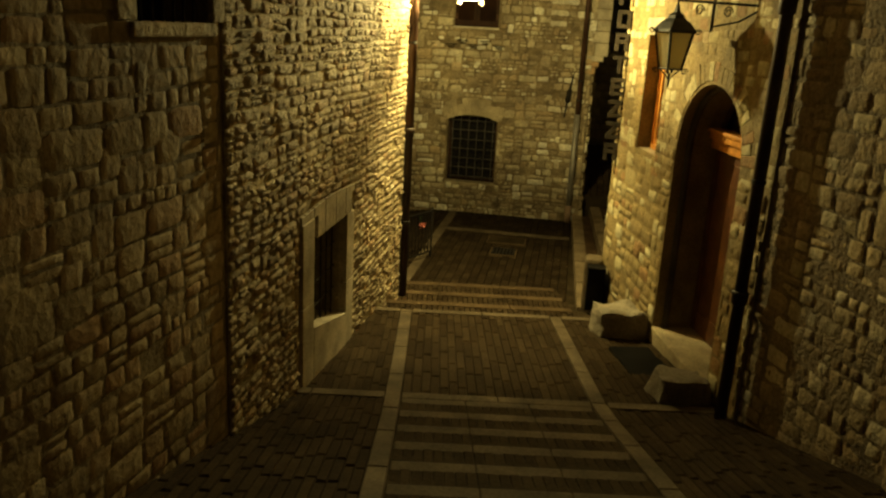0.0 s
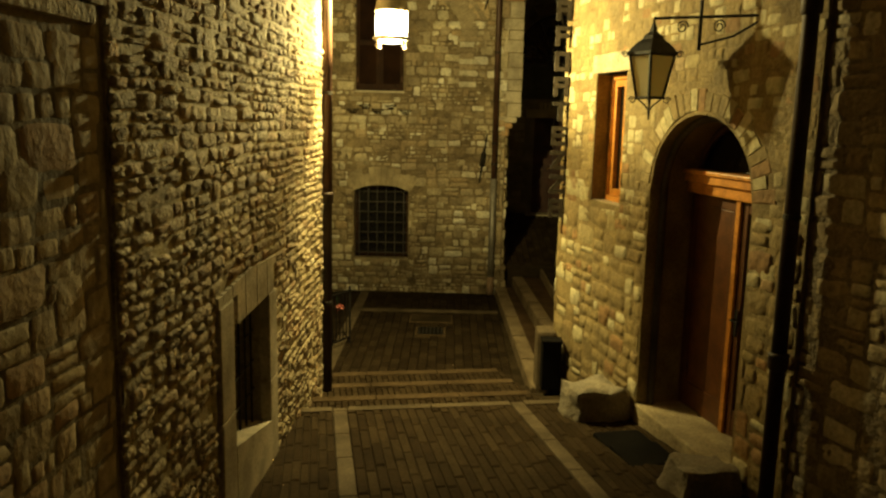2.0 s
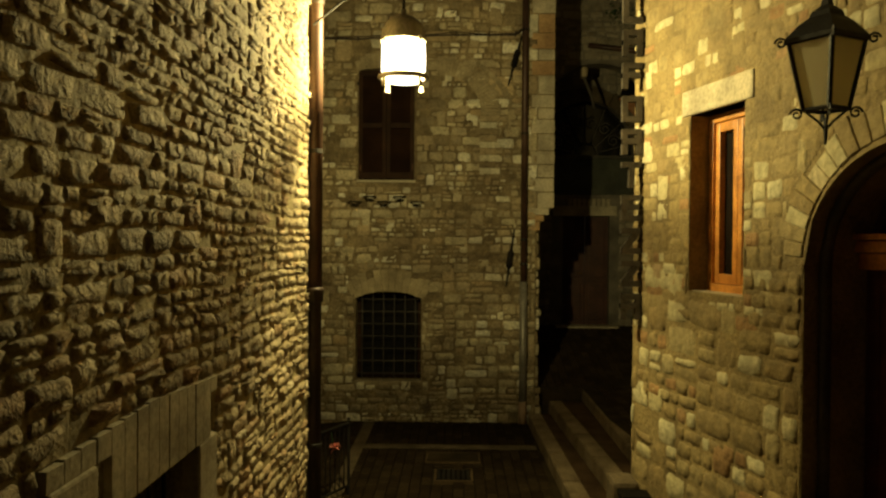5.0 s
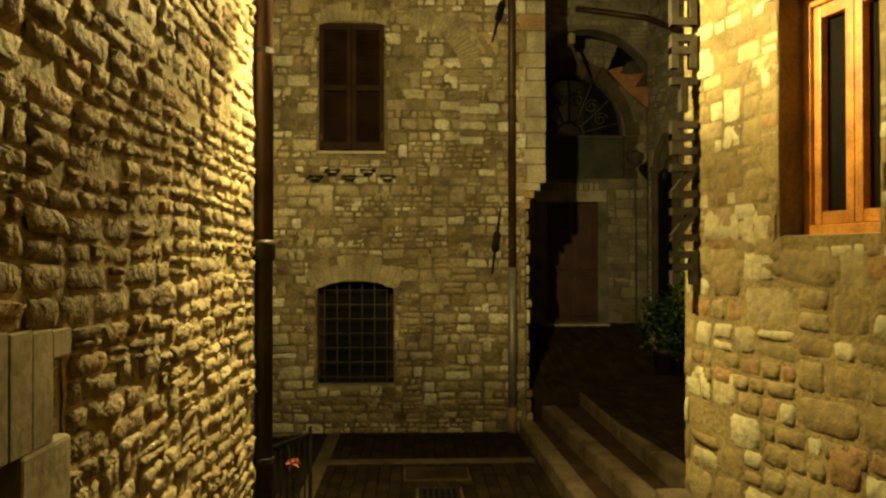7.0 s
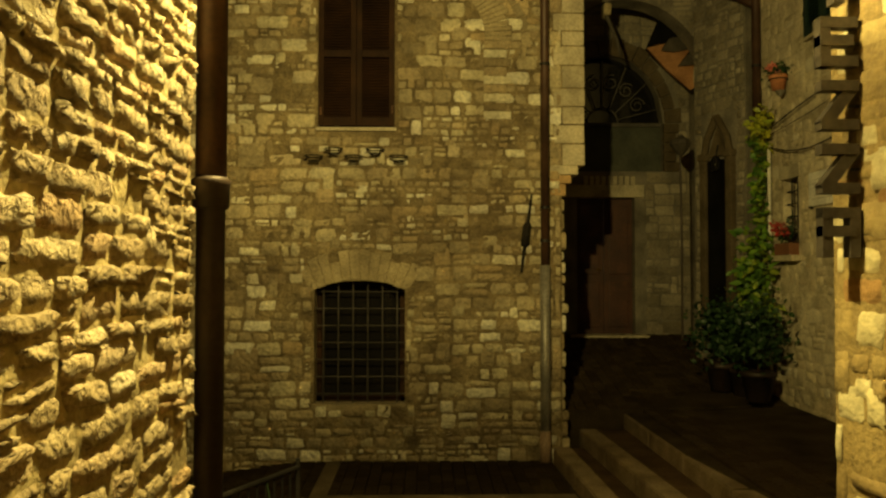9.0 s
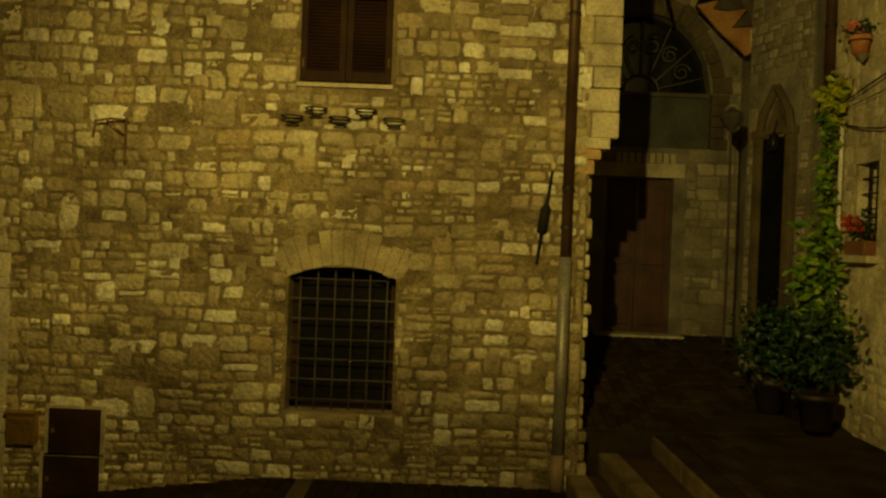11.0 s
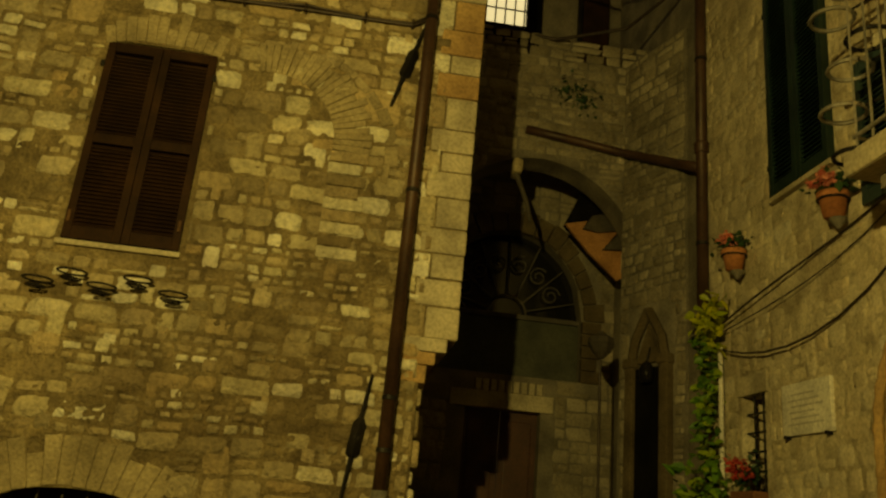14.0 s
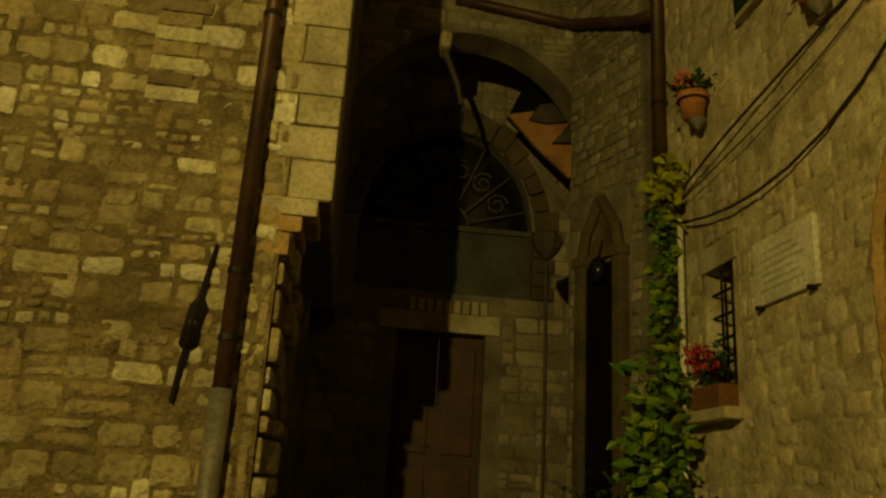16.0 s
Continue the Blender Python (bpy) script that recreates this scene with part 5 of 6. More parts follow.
for k in range(7):
    part("bar", local_box(Matrix.Identity(4), (-1.08 + k * 0.058, 12.99, -2.09), (-1.05 + k * 0.058, 13.38, -2.062), 0.004), iron, drain)

# ---------------------------------------------------------------- court: back door and arched window
bd = thing("door_2", (1.7, BACK_Y, -0.95), "dark red wooden door under a stone lintel", "door", kind="structure")
a0, a1, b0, b1 = B_DOOR
part("step", local_box(MB, (a0 - 0.15, -0.3, -1.12), (a1 + 0.15, 0.1, -0.98), 0.02), dressed, bd)
for s0, s1 in ((a0, (a0 + a1) / 2 - 0.004), ((a0 + a1) / 2 + 0.004, a1)):
    leaf = part("door_leaf", local_box(MB, (s0, 0.16, b0), (s1, 0.2, b1), 0.005), red_wood, bd)
    for v0, v1 in ((b0 + 0.12, b0 + 0.85), (b0 + 0.97, b1 - 0.12)):
        part("panel", local_box(MB, (s0 + 0.07, 0.14, v0), (s1 - 0.07, 0.165, v1), 0.012), red_wood, leaf)
part("handle", tube(bmesh.new(), [MB @ Vector((1.66, 0.13, 0.05)), MB @ Vector((1.58, 0.12, 0.05))], 0.012, 6), brass, bd)
part("lintel", local_box(MB, (a0 - 0.2, -0.03, b1), (a1 + 0.15, 0.2, b1 + 0.2), 0.012), dressed, bd)
for k in range(9):
    part("lintel_tooth", local_box(MB, (a0 + 0.1 + k * 0.095, -0.045, b1 + 0.2), (a0 + 0.17 + k * 0.095, 0.1, b1 + 0.34), 0.008), dressed, bd)
tym = thing("arched_window", (1.7, BACK_Y, 1.62), "arched fanlight with wrought-iron scrollwork", "window", kind="structure")
a0, a1, b0, b1 = B_TYM
bm = bmesh.new()
prev = None
for k in range(21):
    u = a0 + (a1 - a0) * k / 20
    row = [bm.verts.new(MB @ Vector((u, y, z))) for y in (0.2, 0.22) for z in (2.4, arch_z(u, a0, a1, 2.4, 3.5))]
    if prev:
        bm.faces.new((prev[0], row[0], row[1], prev[1]))
        bm.faces.new((prev[2], prev[3], row[3], row[2]))
    prev = row
part("glass", bm, dark_glass, tym, "dark glass")
part("lower_panel", local_box(MB, (a0, 0.14, b0), (a1, 0.2, 2.36), 0.008), dark_green_panel, tym, "plain dull green panel")
part("crossbar", local_box(MB, (a0, 0.1, 2.36), (a1, 0.19, 2.42), 0.008), scroll_iron, tym)
um = (a0 + a1) / 2
for k in range(7):
    t = math.pi * (k + 0.5) / 7
    e = Vector((um + 0.9 * math.cos(t), 0.13, 2.42 + 1.02 * math.sin(t)))
    part("ray", tube(bmesh.new(), [MB @ Vector((um + 0.25 * math.cos(t), 0.13, 2.42 + 0.25 * math.sin(t))), MB @ e], 0.011, 6), scroll_iron, tym)
    c = MB @ Vector((um + 0.62 * math.cos(t + 0.22), 0.13, 2.42 + 0.68 * math.sin(t + 0.22)))
    part("scroll", tube(bmesh.new(), spiral(c, (1, 0, 0), (0, 0, 1), 0.13, 1.5, 18, t), 0.011, 6), scroll_iron, tym)
part("hub", tube(bmesh.new(), [MB @ Vector((um + 0.25 * math.cos(math.pi * k / 12), 0.13, 2.42 + 0.25 * math.sin(math.pi * k / 12))) for k in range(13)], 0.012, 6), scroll_iron, tym)
wedge_stones(tym, MB, um, 2.4, 0.97, 1.2, 0, 180, 17, 0.05, kerbstone, squash=1.12)
for k in range(5):
    part("jamb_stone", local_box(MB, (a1, -0.05, b0 + k * 0.155), (a1 + 0.24 - 0.05 * (k % 2), 0.05, b0 + (k + 1) * 0.155 - 0.006), 0.012), kerbstone, tym)

def rounded_stone(lo, hi):
    """A weathered block with well-rounded edges."""
    b = box(bmesh.new(), lo, hi, 0.04)
    for v in b.verts:
        v.co += noise.noise_vector(v.co * 9) * 0.015
    return b


# narrow pointed doorway
nd = thing("narrow_doorway", (2.85, 17.8, -1.1), "narrow dark doorway with a pointed plaster head", "doorway", kind="structure")
# no real depth here: the darkness of the opening is painted on a slab
part("opening", local_box(MN, (0.32, -0.045, -1.05), (0.72, -0.031, 1.55), 0.004), rubber, nd, "black slab standing in for the dark doorway opening")
bm = bmesh.new()
for lo, hi in (((0.2, -0.09, -1.05), (0.32, 0.0, 1.6)), ((0.72, -0.09, -1.05), (0.84, 0.0, 1.6))):
    part("jamb", local_box(MN, lo, hi, 0.015), kerbstone, nd)
for sgn in (-1, 1):
    bm = bmesh.new()
    tube(bm, [MN @ Vector((0.52 + sgn * 0.26, -0.05, 1.6)), MN @ Vector((0.52 + sgn * 0.2, -0.05, 1.85)), MN @ Vector((0.52, -0.05, 2.15))], 0.05, 8)
    part("pointed_head", bm, kerbstone, nd)
bm = bmesh.new()
a = [bm.verts.new(MN @ Vector(p)) for p in ((0.34, -0.05, 1.6), (0.7, -0.05, 1.6), (0.52, -0.05, 2.0))]
b = [bm.verts.new(MN @ Vector(p)) for p in ((0.34, 0.0, 1.6), (0.7, 0.0, 1.6), (0.52, 0.0, 2.0))]
bm.faces.new(a)
bm.faces.new(b[::-1])
for i in range(3):
    bm.faces.new((a[i], a[(i + 1) % 3], b[(i + 1) % 3], b[i]))
part("head_plaster", bm, kerbstone, nd, "pale plastered pointed head")

for u in (0.26, 0.78):
    part("capital", local_box(MN, (u - 0.08, -0.11, 1.56), (u + 0.08, 0.0, 1.66), 0.02), kerbstone, nd)
lamp_box = thing("porch_lamp", MN @ Vector((0.56, -0.08, 1.4)), "small unlit glass lamp hung in a pointed doorway", "lamp")
part("body", lathe(bmesh.new(), [(0.05, 0.0), (0.075, 0.03), (0.08, 0.14), (0.05, 0.19), (0.015, 0.22)], MN @ Vector((0.56, -0.1, 1.38)), 10), dark_glass, lamp_box, "dull glass globe", True)
part("hanger", tube(bmesh.new(), [MN @ Vector((0.56, -0.1, 1.6)), MN @ Vector((0.56, -0.06, 1.75))], 0.008, 6), iron, lamp_box)
# thin pipe with a dark funnel beside the arched window
funnel = thing("rain_funnel", (2.48, 18.3, -0.9), "dark rain funnel on a thin pipe at the arch pier", "drainpipe")
part("pipe", tube(bmesh.new(), [(2.49, 18.35, -0.95), (2.49, 18.34, 0.4), (2.47, 18.33, 1.7)], 0.016, 8), pipe_dark, funnel)
part("funnel", lathe(bmesh.new(), [(0.03, -0.1), (0.1, -0.03), (0.15, 0.06), (0.14, 0.12), (0.06, 0.16), (0.03, 0.2)], (2.47, 18.3, 1.77), 9), dark_stone, funnel, "blackened funnel head")
# pale springer and rib at the arch's other side
springer = thing("arch_springer", (1.42, 18.36, 3.5), "pale carved springer stone with a thin broken rib", "carved stone", kind="structure")
part("springer_stone", rounded_stone((1.37, 18.26, 3.68), (1.48, 18.5, 3.86)), voussoir_stone, springer, "pale springer stone")
part("rib", tube(bmesh.new(), [(1.42, 18.34, 3.7), (1.5, 18.33, 3.5), (1.57, 18.32, 3.32), (1.61, 18.32, 3.12)], [0.03, 0.028, 0.026, 0.018], 8), dark_stone, springer, "thin dark rib")

# tiled lean-to seen in the gap of the archway
roof = thing("tiled_eave", (2.7, 19.05, 2.8), "orange clay eave with jagged dark tile ends", "roof", kind="structure")


def sheet(outline, y0, y1):
    """An upright slab on an outline of (x, z)."""
    b = bmesh.new()
    fa = [b.verts.new((x, y0, z)) for x, z in outline]
    fb = [b.verts.new((x, y1, z)) for x, z in outline]
    b.faces.new(fa)
    b.faces.new(fb[::-1])
    for i in range(len(outline)):
        b.faces.new((fa[i], fa[(i + 1) % len(outline)], fb[(i + 1) % len(outline)], fb[i]))
    return b


# flat black sheet: the shade under the tiles is only its colour
part("hollow", sheet(((2.2, 3.42), (2.43, 3.95), (2.75, 3.95), (3.06, 3.65), (3.06, 2.98), (2.86, 2.8), (2.53, 3.1)), 19.05, 19.12), rubber, roof, "black sheet standing in for the shade under the tiles")
part("clay_face", sheet(((2.2, 3.42), (2.47, 3.49), (2.41, 3.37), (2.6, 3.345), (2.86, 3.40), (2.66, 3.13), (2.99, 3.16), (2.99, 2.86), (2.86, 2.78), (2.51, 3.08)), 19.0, 19.045), roof_tile, roof, "orange clay underside")
part("tile_end", sheet(((2.41, 3.37), (2.6, 3.345), (2.86, 3.40), (2.74, 3.6), (2.52, 3.55)), 18.95, 18.995), dark_stone, roof, "blackened tile end")
part("tile_end", sheet(((2.66, 3.13), (3.0, 3.17), (3.05, 3.36), (2.88, 3.39)), 18.94, 18.985), dark_stone, roof, "blackened tile end")
part("pale_board", box(bmesh.new(), (2.9, 18.96, 2.88), (2.98, 18.998, 3.11), 0.006), plaster, roof, "pale broken edge")

# upper windows
lit = thing("lit_window", (1.48, 20.2, 6.75), "small lit window behind black bars", "window", kind="structure")
part("pane", box(bmesh.new(), (1.1, 20.14, 6.85), (1.75, 20.19, 7.75)), window_glow, lit, "warm lit glass")
for k in range(5):
    part("bar", tube(bmesh.new(), [(1.14 + k * 0.145, 20.1, 6.8), (1.14 + k * 0.145, 20.1, 7.8)], 0.012, 6), iron, lit)
for z in (7.1, 7.45):
    part("cross_bar", tube(bmesh.new(), [(1.1, 20.1, z), (1.76, 20.1, z)], 0.012, 6), iron, lit)
part("frame", box(bmesh.new(), (1.76, 20.06, 6.6), (1.98, 20.2, 7.9), 0.02), rubber, lit)
part("sill", box(bmesh.new(), (0.9, 20.02, 6.6), (1.98, 20.2, 6.8), 0.02), rubber, lit)
dw = thing("dark_window", (2.75, 20.2, 5.9), "tall dark shuttered window on the upper wall", "window", kind="structure")
part("shutter", box(bmesh.new(), (2.62, 20.1, 5.95), (3.02, 20.2, 8.2), 0.02), brown_wood, dw)
part("frame", box(bmesh.new(), (2.55, 20.14, 5.85), (2.62, 20.2, 8.2), 0.01), iron, dw)
tuft = thing("wall_plant", (2.2, 18.4, 4.7), "dry tuft of weeds growing from the arch wall", "plant")
part("leaves", leaf_cloud(bmesh.new(), [(2.15, 18.36, 4.75), (2.0, 18.36, 4.9)], (0.14, 0.03, 0.1), 140, 0.05, 9), leaf_dark, tuft)
part("stalks", tube(bmesh.new(), [(2.1, 18.42, 4.6), (2.12, 18.36, 4.75), (2.05, 18.33, 4.95)], 0.008, 5), leaf_dark, tuft)

# ---------------------------------------------------------------- court house details
gs = thing("green_shutter", (CX, 15.3, 2.6), "closed dark green louvred shutter", "window shutter")
a0, a1, b0, b1 = C_GS
part("backing", local_box(MC, (a0, -0.02, b0), (a1, 0.03, b1)), green_wood, gs)
for s0, s1 in ((a0, (a0 + a1) / 2 - 0.003), ((a0 + a1) / 2 + 0.003, a1)):
    leaf = part("shutter_leaf", local_box(MC, (s0, -0.06, b0), (s0 + 0.06, -0.02, b1), 0.005), green_wood, gs)
    for lo, hi in (((s1 - 0.06, -0.06, b0), (s1, -0.02, b1)), ((s0 + 0.06, -0.058, b0), (s1 - 0.06, -0.022, b0 + 0.1)), ((s0 + 0.06, -0.058, b1 - 0.1), (s1 - 0.06, -0.022, b1))):
        part("rail", local_box(MC, lo, hi, 0.004), green_wood, leaf)
    for k in range(48):
        v = b0 + 0.13 + (b1 - b0 - 0.26) * k / 47
        part("slat", local_box(MC @ Matrix.Translation((0, -0.04, v)) @ Matrix.Rotation(radians(40), 4, "X"), (s0 + 0.058, -0.024, -0.004), (s1 - 0.058, 0.024, 0.004)), green_wood, leaf)
part("sill", local_box(MC, (a0 - 0.02, -0.06, b0 - 0.04), (a1 + 0.02, 0.03, b0), 0.006), dressed, gs)
for v in (b0 + 0.25, b1 - 0.3):
    part("hinge", local_box(MC, (a0 - 0.04, -0.05, v), (a0 + 0.02, 0.0, v + 0.05), 0.004), iron, gs)

# niche window with flower trough
nw = thing("niche_window", (CX, 16.2, 0.2), "small deep window with bars and red geraniums", "window", kind="structure")
a0, a1, b0, b1 = C_NW
part("backing", local_box(MC, (a0, 0.3, b0), (a1, 0.34, b1)), dark_glass, nw, "dark glass")
part("lintel", local_box(MC, (a0 - 0.05, -0.02, b1), (a1 + 0.06, 0.1, b1 + 0.16), 0.01), dressed, nw)
part("sill", local_box(MC, (a0 - 0.1, -0.12, b0 - 0.07), (a1 + 0.06, 0.1, b0), 0.01), dressed, nw)
for k in range(5):
    part("bar", tube(bmesh.new(), [MC @ Vector((a0, 0.05, b0 + 0.3 + k * 0.15)), MC @ Vector((a1, 0.05, b0 + 0.3 + k * 0.15))], 0.01, 6), iron, nw)
for u in (a0 + 0.12, a1 - 0.12):
    part("bar", tube(bmesh.new(), [MC @ Vector((u, 0.05, b0)), MC @ Vector((u, 0.05, b1))], 0.01, 6), iron, nw)
trough = thing("flower_trough", MC @ Vector(((a0 + a1) / 2, -0.03, b0)), "terracotta trough of red geraniums on a window sill", "flower pot")
part("pot", local_box(MC, (a0 - 0.02, -0.11, b0), (a1 - 0.02, 0.03, b0 + 0.14), 0.015), dull_brick, trough)
fc = [MC @ Vector((a0 + 0.06 + 0.08 * k, -0.06, b0 + 0.27)) for k in range(4)]
part("leaves", leaf_cloud(bmesh.new(), fc, (0.05, 0.05, 0.05), 110, 0.045, 21), leaf_dark, trough)
for q in range(8):
    part("bloom", leaf_cloud(bmesh.new(), [fc[q % 4] + Vector((-0.04 - 0.03 * (q % 3), 0.03 * (q % 2), 0.05 * (q % 3) - 0.02))], (0.02, 0.02, 0.016), 30, 0.03, 70 + q), petal_red, trough, "red geranium bloom")


def flower_pot(x, y, z, r, seed):
    t = thing("flower_pot", (x, y, z), "terracotta wall pot of pink geraniums in an iron ring", "flower pot", "wall flower pots")
    part("pot", lathe(bmesh.new(), [(r * 0.68, 0), (r * 0.9, r * 1.3), (r * 1.05, r * 1.34), (r * 1.05, r * 1.75), (r * 0.95, r * 1.75), (r * 0.9, r * 1.6)], (x, y, z), 18), terracotta, t, "", True)
    bm = bmesh.new()
    tube(bm, [(x + r * 1.0 * math.cos(a), y + r * 1.0 * math.sin(a), z + r * 1.25) for a in [j * math.pi / 10 for j in range(20)]], 0.008, 6, True)
    part("ring", bm, iron, t)
    part("stay", tube(bmesh.new(), [(x + r, y, z + r * 1.25), (CX + 0.02, y, z + r * 1.25)], 0.008, 6), iron, t)
    bm = bmesh.new()
    lathe(bm, [(r * 0.1, -r * 0.75), (r * 0.3, -r * 0.5), (r * 0.62, -0.004)], (x + r * 0.3, y, z), 10)
    part("wall_pocket", bm, hose, t, "grey wall bracket under the pot")
    top = [(x + r * 0.6 * math.cos(a), y + r * 0.6 * math.sin(a), z + r * 2.3) for a in (0, 1.3, 2.6, 3.9, 5.2)]
    part("leaves", leaf_cloud(bmesh.new(), top, (r * 0.5, r * 0.5, r * 0.35), 120, r * 0.5, seed), leaf_dark, t)
    rnd = random.Random(seed)
    for q in range(5):
        c = Vector((x - r * 0.9 + rnd.uniform(-0.5, 0.4) * r, y - r * 0.3 + rnd.uniform(-1.0, 1.0) * r, z + r * (2.5 + rnd.uniform(-0.3, 0.5))))
        part("bloom", leaf_cloud(bmesh.new(), [c], (r * 0.17, r * 0.17, r * 0.13), 40, r * 0.34, seed + q), petal_pink, t, "coral pink geranium bloom")
        part("stalk", tube(bmesh.new(), [(x, y, z + r * 1.6), c], 0.004, 5), leaf_dark, t)


flower_pot(CX - 0.12, 14.8, 2.1, 0.1, 31)
flower_pot(CX - 0.12, 16.22, 2.13, 0.1, 41)

plaque = thing("stone_plaque", (CX, 15.4, 0.72), "white marble plaque with faded inscription", "plaque")
part("slab", local_box(MC, (17 - 15.71, -0.03, 0.72), (17 - 15.1, 0.0, 1.09), 0.006), marble, plaque)
for k in range(6):
    part("inscription_line", local_box(MC, (17 - 15.62 + 0.03 * (k % 2), -0.032, 0.79 + k * 0.042), (17 - 15.19 - 0.05 * (k % 3), -0.029, 0.802 + k * 0.042)), inscription, plaque, "unreadable faded line")
for u in (17 - 15.66, 17 - 15.15):
    part("stud", local_box(MC, (u - 0.012, -0.05, 0.7), (u + 0.012, 0.0, 0.725), 0.004), iron, plaque)

# big arched entrance moulding
ent = thing("arched_entrance", (CX, 13.7, -1.6), "arched entrance with rope-carved moulding", "entrance", kind="structure")
a0, a1 = C_AR[0], C_AR[1]
am, ah = (a0 + a1) / 2, (a1 - a0) / 2
for grow, r, name in ((0.03, 0.035, "moulding"), (0.2, 0.028, "outer_moulding")):
    pts = [MC @ Vector((a0 - grow, -0.035, -1.6 + 0.055 * k)) for k in range(40)]
    pts += [MC @ Vector((am - (ah + grow) * math.cos(math.pi * k / 48), -0.035, 0.62 + (ah + grow) * math.sin(math.pi * k / 48))) for k in range(49)]
    part(name, tube(bmesh.new(), pts, [r + 0.008 * (k % 2) for k in range(len(pts))], 8), roof_tile_stone, ent, "rope-like carved stone edge")
wedge_stones(ent, MC, am, 0.62, ah + 0.005, ah + 0.2, 2, 178, 13, 0.025, voussoir_stone, gap=0.01)
for k in range(6):
    part("jamb_stone", local_box(MC, (a0 - 0.2, -0.025, -1.6 + k * 0.37), (a0 - 0.004, 0.03, -1.235 + k * 0.37), 0.006), voussoir_stone, ent)
part("door", local_box(MC, (a0, 0.4, -2), (a1, 0.45, 1.45)), brown_wood, ent, "dark closed door deep in the arch")
mb = thing("letter_box", MC @ Vector((a0 + 0.14, -0.05, -0.3)), "black metal letter box beside an arch", "letter box")
part("body", local_box(MC, (a0 + 0.02, -0.14, -0.3), (a0 + 0.27, -0.03, 0.12), 0.03), rubber, mb)
part("lid", local_box(MC, (a0 + 0.01, -0.15, 0.1), (a0 + 0.28, -0.02, 0.2), 0.045), rubber, mb)
part("bracket", local_box(MC, (a0 - 0.05, -0.05, -0.12), (a0 + 0.03, -0.005, -0.06), 0.004), iron, mb)

# balcony
bal = thing("balcony", (2.7, 13.4, 2.0), "small balcony slab with white iron railing", "balcony")
part("slab", box(bmesh.new(), (2.45, 12.0, 1.96), (CX, 13.95, 2.1), 0.02), dressed, bal)
part("soffit", box(bmesh.new(), (2.6, 12.1, 1.88), (CX, 13.85, 1.958), 0.01), dark_plaster, bal)
for z in (2.2, 3.4):
    part("rail", tube(bmesh.new(), [(2.5, 12.0, z), (2.5, 13.9, z), (CX, 13.9, z)], 0.013, 8), pipe_grey, bal)
for k in range(8):
    part("baluster", tube(bmesh.new(), [(2.5, 12.04 + k * 0.262, 2.1), (2.5, 12.04 + k * 0.262, 3.4)], 0.007, 6), pipe_grey, bal)
for k in range(3):
    part("baluster", tube(bmesh.new(), [(2.62 + k * 0.15, 13.9, 2.1), (2.62 + k * 0.15, 13.9, 3.4)], 0.008, 6), pipe_grey, bal)
for k, (y, z, mat_) in enumerate(((14.2, 3.2, hose), (14.2, 2.85, pipe_grey), (14.15, 2.5, pipe_grey), (14.2, 2.25, iron), (14.02, 3.32, hose), (14.0, 2.95, iron))):
    hoop = thing("pot_ring", (2.7, y, z), "empty painted flower-pot hoop by the balcony", "pot holder", "balcony pot hoops")
    x = 2.62 + 0.1 * (k % 2)
    bm = bmesh.new()
    tube(bm, [(x + 0.13 * math.cos(a), y + 0.13 * math.sin(a), z) for a in [j * math.pi / 12 for j in range(24)]], 0.014, 6, True)
    part("hoop", bm, mat_, hoop)
    part("stay", tube(bmesh.new(), [(x + 0.05, y - 0.12, z), (x + 0.1, 13.9, z)], 0.008, 6), iron, hoop)

# shutter behind the balcony rail
bs = thing("balcony_shutter", MC @ Vector((2.9, 0, 2.12)), "closed blue-green louvred shutter behind a balcony rail", "window shutter")
part("backing", local_box(MC, (2.4, -0.015, 2.12), (3.4, 0.03, 3.16)), blue_wood, bs)
for s0, s1 in ((2.4, 2.897), (2.903, 3.4)):
    leaf = part("shutter_leaf", local_box(MC, (s0, -0.05, 2.12), (s0 + 0.06, -0.015, 3.16), 0.005), blue_wood, bs)
    for lo, hi in (((s1 - 0.06, -0.05, 2.12), (s1, -0.015, 3.16)), ((s0 + 0.06, -0.048, 2.12), (s1 - 0.06, -0.017, 2.21)), ((s0 + 0.06, -0.048, 3.07), (s1 - 0.06, -0.017, 3.16))):
        part("rail", local_box(MC, lo, hi, 0.004), blue_wood, leaf)
    for k in range(24):
        part("slat", local_box(MC @ Matrix.Translation((0, -0.032, 2.23 + 0.0357 * k)) @ Matrix.Rotation(radians(40), 4, "X"), (s0 + 0.058, -0.022, -0.004), (s1 - 0.058, 0.022, 0.004)), blue_wood, leaf)

# cables on the court house
for k, (sag, zz, r) in enumerate(((0.03, 0.0, 0.009), (0.16, -0.05, 0.005), (0.42, -0.16, 0.009))):
    cab = thing("wall_cable", (CX - 0.05, 15.5, 1.8), "loose cable slung along the pale house wall", "cable", "wall cables")
    pts = []
    for i in range(15):
        f = i / 14
        y = 16.75 - 4.2 * f
        pts.append((CX - 0.05 - 0.03 * math.sin(f * 9), y, 1.72 + zz * (1 - f) + 0.75 * f * (0.72 if k == 2 else 1) - sag * math.sin(math.pi * min(1, f * 1.4))))
    part("cable", tube(bmesh.new(), pts, r, 6), pipe_dark, cab)
span = thing("overhead_cable", (1.5, 18, 6.4), "pale cable slung across the alley", "cable")
part("cable", tube(bmesh.new(), [(0.7, 18.2, 6.55), (1.4, 17.8, 6.3), (2.2, 17.3, 5.9), (CX, 16.9, 5.45)], 0.015, 6), hose, span)
span2 = thing("overhead_cable", (1.5, 18, 5.6), "dark sagging cable above the archway", "cable")
